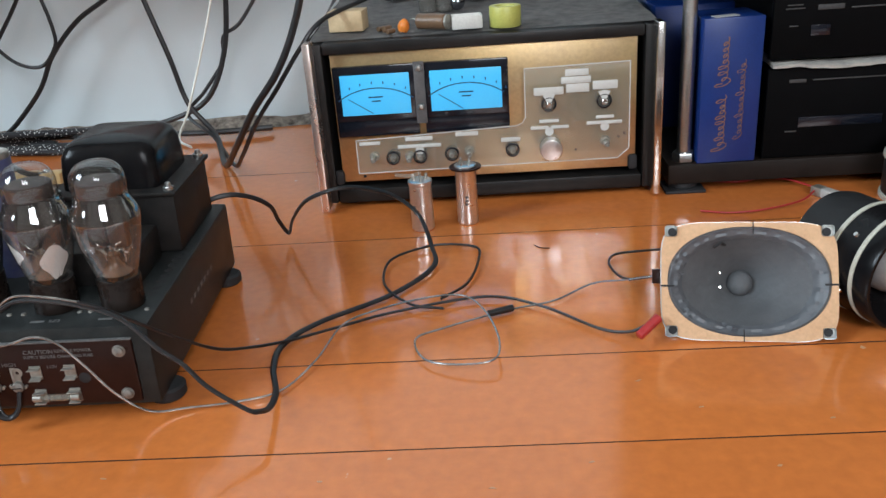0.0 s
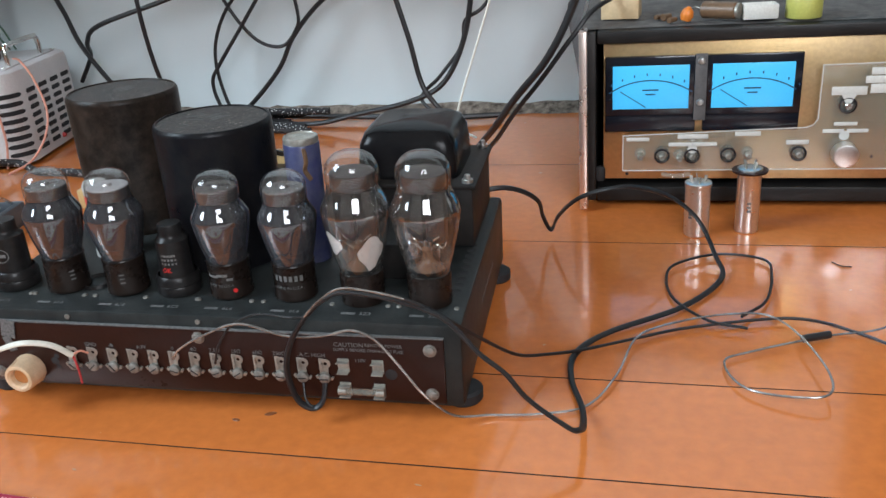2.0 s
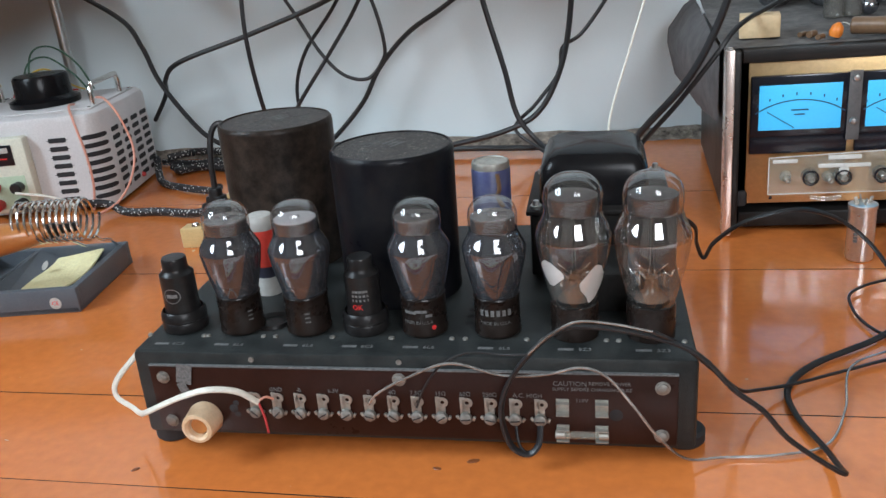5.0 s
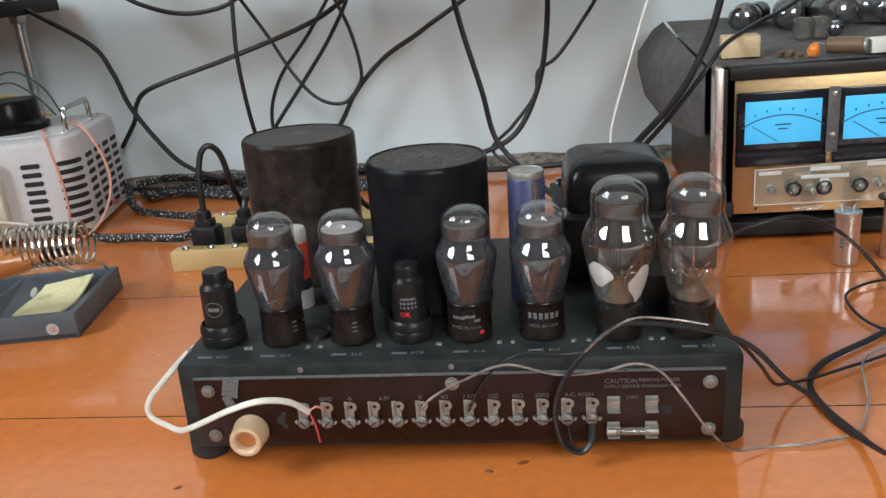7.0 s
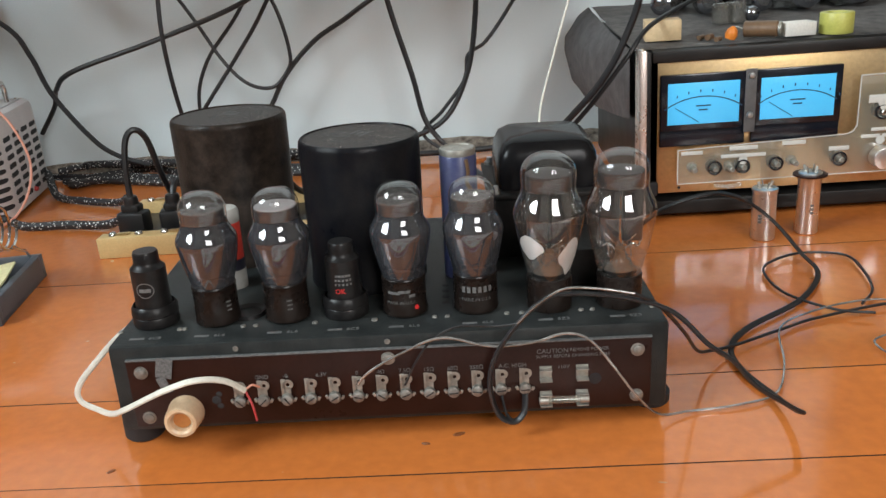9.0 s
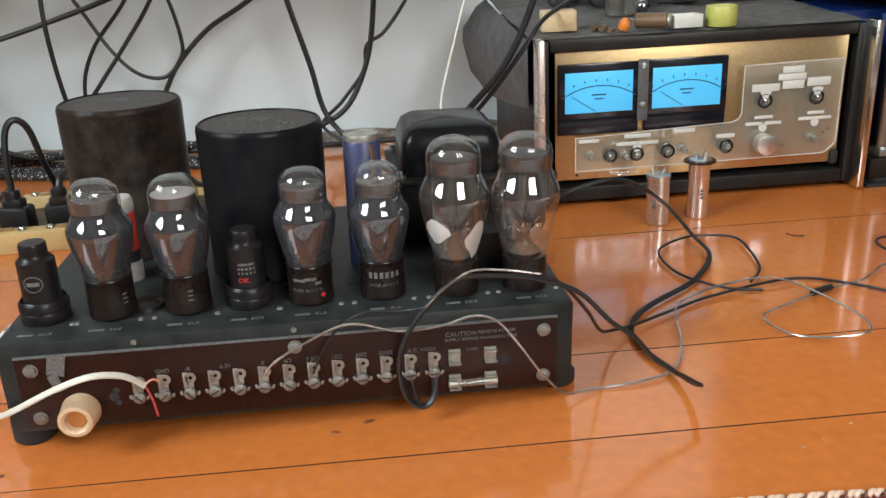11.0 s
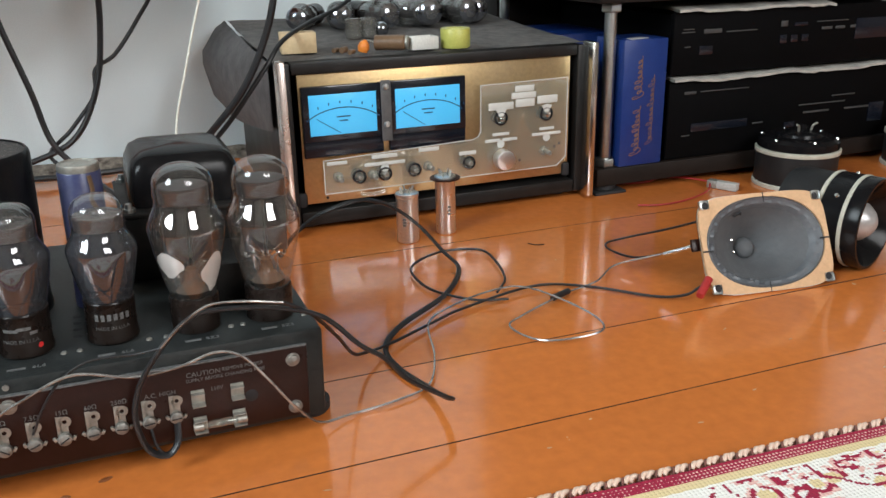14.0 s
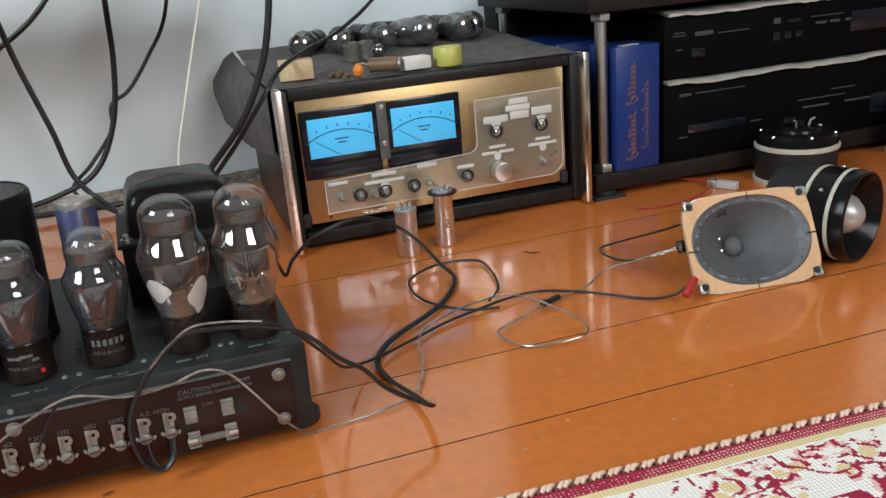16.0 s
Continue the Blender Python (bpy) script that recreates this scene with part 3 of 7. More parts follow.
# knots, chips and a stray hair in the paint
for kx, ky, kr, ka in ((-0.359, 0.630, 0.0022, 20), (-0.384, 0.619, 0.0016, -15), (0.24, 0.505, 0.0014, 0), (-0.62, 0.60, 0.0016, 40)):
    bm = B()
    lathe(bm, [(0, 0.0002), (kr * 0.55, 0.0004), (kr, 0.0006), (kr * 1.25, 0.0003), (kr * 1.5, 0.0)], 16)
    k = part("knot", bm, M["knot"], floor_ob)
    k.matrix_basis = pose(kx, ky, 0.0001, 0, 0, ka) @ Matrix.Diagonal((1.5, 0.8, 1, 1))
rng = random.Random(21)
for cx, cy in ((0.130, 0.559), (0.255, 0.548), (0.31, 0.60), (0.06, 0.535), (-0.06, 0.548), (0.18, 0.66), (-0.22, 0.56), (-0.48, 0.545), (-0.30, 0.90), (0.0, 0.89), (0.22, 0.62), (-0.76, 0.63)):
    bm = B()
    n = 7
    ring = [bm.verts.new(((0.0016 + rng.uniform(0, 0.0016)) * math.cos(2 * math.pi * i / n), rng.uniform(0.0005, 0.0012) * math.sin(2 * math.pi * i / n), 0.0003)) for i in range(n)]
    bm.faces.new(ring)
    r = bmesh.ops.extrude_face_region(bm, geom=bm.faces[:])
    bmesh.ops.translate(bm, vec=(0, 0, -0.0003), verts=[g for g in r["geom"] if isinstance(g, bmesh.types.BMVert)])
    c = part("paint_chip", bm, M["chip"], floor_ob, smooth=False)
    c.matrix_basis = pose(cx, cy, 0.0001, 0, 0, rng.uniform(-25, 25))
bm = B()
sweep(bm, [(0.117, 0.944, 0.0008), (0.123, 0.935, 0.001), (0.133, 0.933, 0.0008)], 0.0006, 5, 6)
part("stray_fibre", bm, M["gap"], floor_ob)


# ---- valve amplifier ----
AMP = pose(-0.4085, 0.6305, 0.0, 0, 1.3, 2.3)
W, D, ZB, ZT = 0.2075, 0.272, 0.015, 0.087


def amp_body():
    amp = thing("valve_amplifier", "vintage grey-green valve amplifier chassis with brown terminal panel", "amplifier", AMP)
    bm = B()
    box(bm, (0, D / 2, (ZB + ZT) / 2), (2 * W, D, ZT - ZB), 0.004)
    part("chassis", bm, M["chassis"], amp)
    for x in (-W + 0.0045, W - 0.006):
        for y in (0.030, D - 0.024):
            bm = B()
            low = 0.0047 if x < 0 else -0.0047
            lathe(bm, [(0, -low), (0.0142, -low), (0.0158, 0.002 - low), (0.0158, 0.014), (0.0135, ZB + 0.001), (0, ZB + 0.001)], 24, (x, y, 0))
            part("rubber_foot", bm, M["rubber"], amp, "round black rubber foot")
    panel = B()
    box(panel, (0, -0.0015, 0.0485), (0.388, 0.004, 0.055), 0.0008)
    panel = part("terminal_panel", panel, M["bakelite"], amp, "dark brown bakelite terminal panel")
    edge = B()
    box(edge, (0, -0.002, 0.0767), (0.388, 0.003, 0.0009))
    part("trim_strip", edge, M["grey_print"], panel)
    y = -0.0035
    for x, z in ((-0.1835, 0.067), (0.1835, 0.067), (-0.1835, 0.029), (0.1835, 0.029), (0, 0.0695)):
        bm = B()
        lathe(bm, [(0, 0), (0.0052, 0), (0.0052, 0.0007), (0.0042, 0.0009), (0.0038, 0.0022), (0.002, 0.003), (0, 0.0032)], 18, (x, y, z), FRONT)
        part("screw", bm, M["dull_tin"], panel)
    # thirteen solder-and-screw terminals
    for i in range(13):
        x = -0.1128 + 0.01775 * i
        rr = random.Random(i)
        bm = B()
        box(bm, (x - 0.0022, y - 0.0010, 0.0490), (0.0036, 0.0008, 0.0150), 0.0002)
        lathe(bm, [(0.0016, -0.0004), (0.0040, -0.0004), (0.0042, 0), (0.0040, 0.0004), (0.0016, 0.0004), (0.0014, 0), (0.0016, -0.0004)], 14, (x + 0.0012, y - 0.0010, 0.0520), FRONT)
        box(bm, (x + 0.0006, y - 0.0010, 0.0465), (0.0050, 0.0008, 0.0060), 0.0002)
        for sd in (-1, 1):
            box(bm, (x + sd * 0.0058, y - 0.0016, 0.0405 - 0.001 * (sd > 0)), (0.0020, 0.0022, 0.0030), 0.0003, pose(0, 0, 0, 0, sd * 28, 0))
        part("terminal_lug", bm, M["tin"], panel)
        bm = B()
        lathe(bm, [(0, 0), (0.0046, 0), (0.0048, 0.0010), (0.0042, 0.0028), (0.0028, 0.0036), (0, 0.0038)], 16, (x, y - 0.0012, 0.0400), FRONT)
        sl = rr.uniform(-60, 60)
        part("terminal_screw", bm, M["dull_tin"], panel)
        bm = B()
        box(bm, (x, y - 0.0050, 0.0400), (0.0066, 0.0006, 0.0008), 0, pose(0, 0, 0, 0, sl, 0))
        part("screw_slot", bm, M["slot"], panel, smooth=False)
    words = {1: "GND", 2: "-B", 3.5: "6.3V", 5: "0", 6: "4Ω", 7: "7.5Ω", 8: "15Ω", 9: "60Ω", 10: "250Ω", 11.5: "A.C. HIGH"}
    for i, w in words.items():
        text_part(w, 0.0046, pose(-0.1128 + 0.01775 * i, y - 0.0002, 0.0585, 90), M["grey_print"], panel)
    text_part("CAUTION", 0.0052, pose(0.121, y - 0.0002, 0.0688, 90), M["grey_print"], panel)
    text_part("REMOVE POWER", 0.0038, pose(0.148, y - 0.0002, 0.0692, 90), M["grey_print"], panel)
    text_part("SUPPLY BEFORE CHANGING FUSE", 0.0036, pose(0.136, y - 0.0002, 0.0645, 90), M["grey_print"], panel)
    text_part("110V", 0.0042, pose(0.129, y - 0.0002, 0.0555, 90), M["grey_print"], panel)
    # fuse clips and the fuse
    for z in (0.051, 0.030):
        for x in (0.1157, 0.1427):
            bm = B()
            box(bm, (x, y - 0.0006, z), (0.009, 0.001, 0.012), 0.0003)
            for s in (-1, 1):
                box(bm, (x, y - 0.0035, z + s * 0.0042), (0.009, 0.006, 0.0007), 0.0002, pose(0, 0, 0, -s * 8))
            part("fuse_clip", bm, M["tin"], panel)
    bm = B()
    rod(bm, (0.117, y - 0.004, 0.030), (0.141, y - 0.004, 0.030), 0.0028)
    fuse = part("fuse", bm, M["plate_glass"], panel, "glass cartridge fuse")
    for a, b in ((0.1105, 0.1175), (0.1405, 0.1475)):
        bm = B()
        rod(bm, (a, y - 0.004, 0.030), (b, y - 0.004, 0.030), 0.0031)
        part("fuse_cap", bm, M["tin"], panel)
    for x, z, r in ((0.1525, 0.0445, 0.0042), (-0.131, 0.041, 0.003), (-0.1285, 0.046, 0.0018), (-0.1285, 0.036, 0.0018)):
        bm = B()
        lathe(bm, [(0, 0.0002), (r, 0.0002), (r + 0.0006, 0)], 18, (x, y, z), FRONT)
        part("panel_hole", bm, M["slot"], panel)
    # cream fuse holder
    bm = B()
    lathe(bm, [(0.0132, 0), (0.0138, 0.002), (0.013, 0.008), (0.0124, 0.016), (0.0118, 0.018), (0.0095, 0.0184), (0.0078, 0.017), (0.007, 0.012), (0, 0.011)], 28, (-0.1544, y, 0.0335), FRONT)
    k = part("fuse_holder", bm, M["cream"], panel, "cream plastic fuse holder cap")
    bm = B()
    lathe(bm, [(0, 0), (0.0062, 0), (0.0065, 0.001), (0, 0.0012)], 20, (-0.1544, y - 0.0125, 0.0335), FRONT)
    part("cap_centre", bm, M["amber"], k)
    # torn tape at the corner of the panel, rivets on the rim
    bm = B()
    for c, s, a in (((-0.166, y - 0.0004, 0.070), (0.012, 0.0006, 0.016), 12), ((-0.168, y - 0.0004, 0.056), (0.007, 0.0006, 0.014), -18)):
        box(bm, c, s, 0, pose(0, 0, 0, 0, a, 0))
    part("torn_tape", bm, M["grey_print"], panel, "torn scrap of grey tape")
    for x in (0.0, -0.112):
        bm = B()
        lathe(bm, [(0, 0), (0.0022, 0), (0.002, 0.0008), (0, 0.001)], 12, (x, -0.0001, 0.0815), FRONT)
        part("rivet", bm, M["dull_tin"], amp)
    # printing in front of the sockets and along the side
    for x, w in TUBES:
        bar_part((x - 0.006, 0.0125, ZT + 0.0001), (0.011, 0.0030, 0.0003), M["grey_print"], amp)
        text_part({"a": "6L6", "c": "6C5", "z": "5Z3"}[w], 0.0058, pose(x + 0.0075, 0.0125, ZT + 0.0002), M["grey_print"], amp)
        for s in (-1, 1):
            bm = B()
            lathe(bm, [(0, 0.0016), (0.0018, 0.0012), (0.0022, 0)], 10, (x + s * 0.0225, 0.026, ZT))
            part("rivet", bm, M["dull_tin"], amp)
    for i in range(7):
        bar_part((W + 0.0001, 0.11 + 0.012 * i, 0.052), (0.0003, 0.005, 0.0045), M["grey_print"], amp)
    # vent holes
    for i in range(9):
        bm = B()
        lathe(bm, [(0, 0.0002), (0.0034, 0.0002), (0.004, 0)], 14, (W - 0.012, 0.055 + 0.0115 * i, ZT))
        part("vent_hole", bm, M["slot"], amp)
    for i in range(2):
        for j in range(4):
            bm = B()
            lathe(bm, [(0, 0.0002), (0.0028, 0.0002), (0.0032, 0)], 12, (0.044 + 0.009 * i, 0.052 + 0.012 * j, ZT))
            part("vent_hole", bm, M["slot"], amp)
    # choke, power transformer
    bm = B()
    box(bm, (0.150, 0.103, ZT + 0.016), (0.062, 0.062, 0.032), 0.003)
    part("choke", bm, M["lamination"], amp)
    bm = B()
    box(bm, (0.142, 0.196, ZT + 0.030), (0.112, 0.112, 0.058), 0.0025)
    box(bm, (0.142, 0.196, ZT + 0.0575), (0.118, 0.118, 0.004), 0.001)
    tf = part("power_transformer", bm, M["lamination"], amp, "black laminated power transformer")
    bm = B()
    rows = []
    for k, (s, z) in enumerate(((1.0, 0), (0.985, 0.014), (0.95, 0.026), (0.86, 0.034), (0.70, 0.038), (0.0, 0.0392))):
        hx, hy = 0.046 * s, 0.048 * s
        ring = []
        for i in range(40):
            a = 2 * math.pi * i / 40
            ex = 0.28
            ring.append(bm.verts.new((0.138 + hx * math.copysign(abs(math.cos(a)) ** ex, math.cos(a)), 0.198 + hy * math.copysign(abs(math.sin(a)) ** ex, math.sin(a)), ZT + 0.0595 + z * 1.12)))
        rows.append(ring)
    for p, q in zip(rows, rows[1:]):
        for i in range(40):
            bm.faces.new((p[i], p[(i + 1) % 40], q[(i + 1) % 40], q[i]))
    bmesh.ops.remove_doubles(bm, verts=bm.verts, dist=1e-5)
    part("bell_cover", bm, M["black_gloss"], tf, "glossy black rounded bell cover")
    for x in (0.091, 0.193):
        for yy in (0.145, 0.247):
            bm = B()
            lathe(bm, [(0, 0.0075), (0.0025, 0.007), (0.003, 0.003), (0.005, 0.003), (0.005, 0)], 10, (x, yy, ZT + 0.0595))
            part("bolt", bm, M["steel"], tf)
    # two round output transformers
    for x, yy, h, mt in ((-0.1455, 0.198, 0.1310, "brown_can"), (-0.0215, 0.124, 0.1225, "black_can")):
        k = 1.03 if mt == "brown_can" else 1.0
        bm = B()
        lathe(bm, [(k * r, z) for r, z in ((0.0495, 0), (0.0495, 0.004), (0.0488, 0.005), (0.0500, h - 0.005), (0.0495, h - 0.002), (0.0480, h), (0.0468, h + 0.0002), (0.0462, h - 0.0012))], 64, (x, yy, ZT))
        can = part("output_transformer", bm, M[mt], amp, "round potted transformer can with a dusty lid")
        bm = B()
        lathe(bm, [(k * 0.0464, 0), (0.03, 0.0002), (0.0, 0.0003)], 48, (x, yy, ZT + h - 0.0011))
        part("lid", bm, M["can_dust"], can, "dust-covered flat lid")
        for i in range(3):
            bm = B()
            box(bm, (0, 0, 0), (0.016 - 0.004 * (i % 2), 0.0016, 0.0004), 0, pose(0, 0, 0, 0, 0, 62))
            stamp = part("print_bar", bm, M["grey_print"], can, smooth=False)
            stamp.matrix_basis = pose(x - 0.004 + 0.0045 * i, yy + 0.012 - 0.004 * i, ZT + h - 0.0006)
        # pale scratches in the dust
        rs = random.Random(int(h * 1e4))
        for i in range(7):
            a0, rr = rs.uniform(0, 6.28), rs.uniform(0.005, 0.034)
            px, py, an = x + rr * math.cos(a0), yy + rr * math.sin(a0), rs.uniform(0, 3.1)
            ln = rs.uniform(0.004, 0.010)
            bm = B()
            sweep(bm, [(px, py, ZT + h - 0.0005), (px + ln * math.cos(an), py + ln * math.sin(an), ZT + h - 0.0005), (px + 2 * ln * math.cos(an + 0.3), py + 2 * ln * math.sin(an + 0.3), ZT + h - 0.0006)], 0.00025, 4, 4)
            part("scratch", bm, M["grey_print"], can)
    # capacitors
    bm = B()
    lathe(bm, [(0.0152, 0), (0.0152, 0.030), (0.0147, 0.034), (0.0152, 0.038), (0.0152, 0.104), (0.0147, 0.1048), (0.0140, 0.105)], 28, (0.059, 0.114, ZT))
    c = part("capacitor", bm, M["blue_can"], amp, "tall blue sleeved electrolytic capacitor")
    bm = B()
    lathe(bm, [(0.0146, 0), (0.0149, 0.0035), (0.0143, 0.0055), (0.0132, 0.006), (0.0122, 0.0048), (0.006, 0.0044), (0.002, 0.006), (0, 0.006)], 24, (0.059, 0.114, ZT + 0.1046))
    part("capacitor_top", bm, M["tin"], c)
    bm = B()
    sweep(bm, [(0.0655, 0.1005, ZT + 0.103), (0.0668, 0.0995, ZT + 0.092), (0.0652, 0.0993, ZT + 0.085), (0.0690, 0.1013, ZT + 0.076)], 0.0020, flat=0.5)
    part("torn_sleeve", bm, M["brown_film"], c)
    bm = B()
    lathe(bm, [(0.0112, 0), (0.0112, 0.016), (0.0108, 0.017)], 24, (-0.1365, 0.110, ZT))
    part("capacitor_foot", bm, M["label_white"], amp)
    bm = B()
    lathe(bm, [(0.0108, 0.058), (0.0112, 0.059), (0.0112, 0.067), (0.0096, 0.0700), (0, 0.0705)], 24, (-0.1365, 0.110, ZT))
    c = part("capacitor", bm, M["label_white"], amp, "small can capacitor with red and white label")
    bm = B()
    lathe(bm, [(0.0110, 0.0165), (0.0110, 0.026)], 24, (-0.1365, 0.110, ZT))
    part("label_band", bm, M["label_dark"], c)
    bm = B()
    lathe(bm, [(0.0110, 0.0262), (0.0110, 0.058)], 24, (-0.1365, 0.110, ZT))
    part("label_band", bm, M["label_red"], c)
    bm = B()
    lathe(bm, [(0.010, 0.001), (0.0135, 0.003), (0.0145, 0.0)], 24, (-0.112, 0.05, ZT))
    part("empty_socket", bm, M["metal_tube"], amp)
    return amp


TUBES = ((-0.1825, "c"), (-0.1337, "a"), (-0.0790, "a"), (-0.0335, "c"), (0.0125, "a"), (0.0675, "a"), (0.1240, "z"), (0.1775, "z"))
TUBE_Y = {"c": 0.043, "a": 0.042, "z": 0.0385}


def coke_profile(k):
    """Shouldered bulb from base to dome; k = (base top, waist r, max r, max z, neck r, neck z, dome r, top)."""
    bt, wr, mr, mz, nr, nz, dr, top = k
    p = [(wr * 0.97, bt - 0.002)]
    for i in range(1, 11):
        t = i / 10
        f = 0.55 * t + 0.45 * math.sin(t * math.pi / 2)
        p.append((wr + (mr - wr) * f, bt + (mz - bt) * t))
    for i in range(1, 10):
        t = i / 9
        p.append((mr + (nr - mr) * (1 - math.cos(t * math.pi)) / 2, mz + (nz - mz) * t))
    cap = dr * 0.78
    p += [((nr + dr) / 2, nz + 0.0015), (dr, nz + 0.003), (dr, top - cap)]
    for i in range(1, 9):
        t = i / 8 * math.pi / 2
        p.append((dr * math.cos(t) ** 0.8, top - cap + cap * math.sin(t)))
    p[-1] = (0, top)
    return p


def power_tube(x, rot, mark):
    t = thing("valve", "smoked-glass shouldered power valve on black phenolic base", "valve", AMP @ pose(x, TUBE_Y["a"], ZT + 0.0005, 0, 0, rot), "power valves on the amplifier")
    bm = B()
    lathe(bm, [(0, 0), (0.0166, 0), (0.0174, 0.001), (0.0174, 0.004), (0.0169, 0.005), (0.0168, 0.0290), (0.0172, 0.0298), (0.0168, 0.0306), (0.013, 0.0306)], 32)
    base = part("base", bm, M["tube_base"], t, "black phenolic base")
    bm = B()
    prof = coke_profile((0.0306, 0.0160, 0.0231, 0.0655, 0.0172, 0.0808, 0.0176, 0.1042))
    lathe(bm, prof[:20], 40)
    part("bulb", bm, M["smoke"], t, "smoke-grey glass bulb")
    bm = B()
    lathe(bm, prof[19:], 40)
    part("dome", bm, M["dome_glass"], t, "clear glass dome")
    bm = B()
    lathe(bm, [(0.0120, 0.038), (0.0135, 0.039), (0.0135, 0.072), (0.0120, 0.073), (0, 0.0735)], 24)
    box(bm, (0, 0, 0.057), (0.033, 0.0022, 0.020))
    part("anode", bm, M["anode"], t, "dark carbonised anode")
    bm = B()
    lathe(bm, [(0.0150, 0.0785), (0.0158, 0.0788), (0.0158, 0.0888), (0.0152, 0.0891)], 30)
    part("top_screen", bm, M["anode"], t)
    bm = B()
    lathe(bm, [(0, 0.0893), (0.0156, 0.0893), (0.0159, 0.0897), (0.0156, 0.0901), (0.004, 0.0904), (0.003, 0.0922), (0, 0.0924)], 24)
    part("mica_spacer", bm, M["mica_pale" if mark == "small" and rot < 0 else "mica"], t)
    bm = B()
    lathe(bm, [(r - 0.0006, z) for r, z in prof[9:20]], 40)
    part("getter", bm, M["flash"], t, "silvery getter flash on the shoulder")
    bm = B()
    lathe(bm, [(0.009, 0.030), (0.0085, 0.034), (0.006, 0.037), (0, 0.038)], 18)
    part("stem", bm, M["stem"], t)
    bm = B()
    for sx, sz in ((-0.006, 0.0345), (0.004, 0.0355)):
        sweep(bm, [(sx - 0.004, -0.011, sz), (sx, -0.0118, sz + 0.0016), (sx + 0.004, -0.0112, sz)], 0.0007, 6, 4)
    part("lower_wire", bm, M["copper"], t)
    bm = B()
    box(bm, (0.003, -0.0105, 0.0362), (0.0024, 0.0008, 0.0006))
    part("heater", bm, M["glow"], t)
    if mark == "script":
        for i, (a, z, w) in enumerate(((-0.5, 0.0235, 0.010), (0.0, 0.0245, 0.009), (0.35, 0.021, 0.005))):
            wrap_bar(base, a, z - 0.003, w, 0.0022, 0.0170)
        text_wrap(base, "MADE IN U.S.A.", 0.0036, 0.0125, 0.0171, -0.15)
        bm = B()
        lathe(bm, [(0, 0.0004), (0.0017, 0.0004), (0.0019, 0)], 14, (0.0170 * math.sin(0.55), -0.0170 * math.cos(0.55), 0.008), pose(0, 0, 0, 90, 0, math.degrees(0.55)))
        part("paint_dot", bm, M["red_paint"], base)
    if mark == "block":
        for a in (-0.62, -0.37, -0.12, 0.13, 0.38, 0.63):
            wrap_bar(base, a, 0.0205, 0.0026, 0.0048, 0.0170)
        text_wrap(base, "MADE IN U.S.A.", 0.0036, 0.0125, 0.0171, 0.0)
    if mark == "small":
        for z in (0.019, 0.0155, 0.012):
            wrap_bar(base, 0.5, z, 0.004, 0.0012, 0.0170)
    return t


def wrap_bar(parent, a, z, w, h, r):
    bm = B()
    rows = []
    for i in range(5):
        b = a - w / 2 / r + w / r * i / 4
        rows.append((bm.verts.new((r * math.sin(b), -r * math.cos(b), z - h / 2)), bm.verts.new((r * math.sin(b), -r * math.cos(b), z + h / 2))))
    for p, q in zip(rows, rows[1:]):
        bm.faces.new((p[0], q[0], q[1], p[1]))
    part("print_bar", bm, M["grey_print"], parent)


def text_wrap(parent, words, size, z, r, middle):
    ob = text_part(words, size, Matrix.Identity(4), M["grey_print"], parent, depth=0.0)
    for v in ob.data.vertices:
        b = middle + v.co.x / r
        v.co = Vector((r * math.sin(b), -r * math.cos(b), z + v.co.y))
    return ob


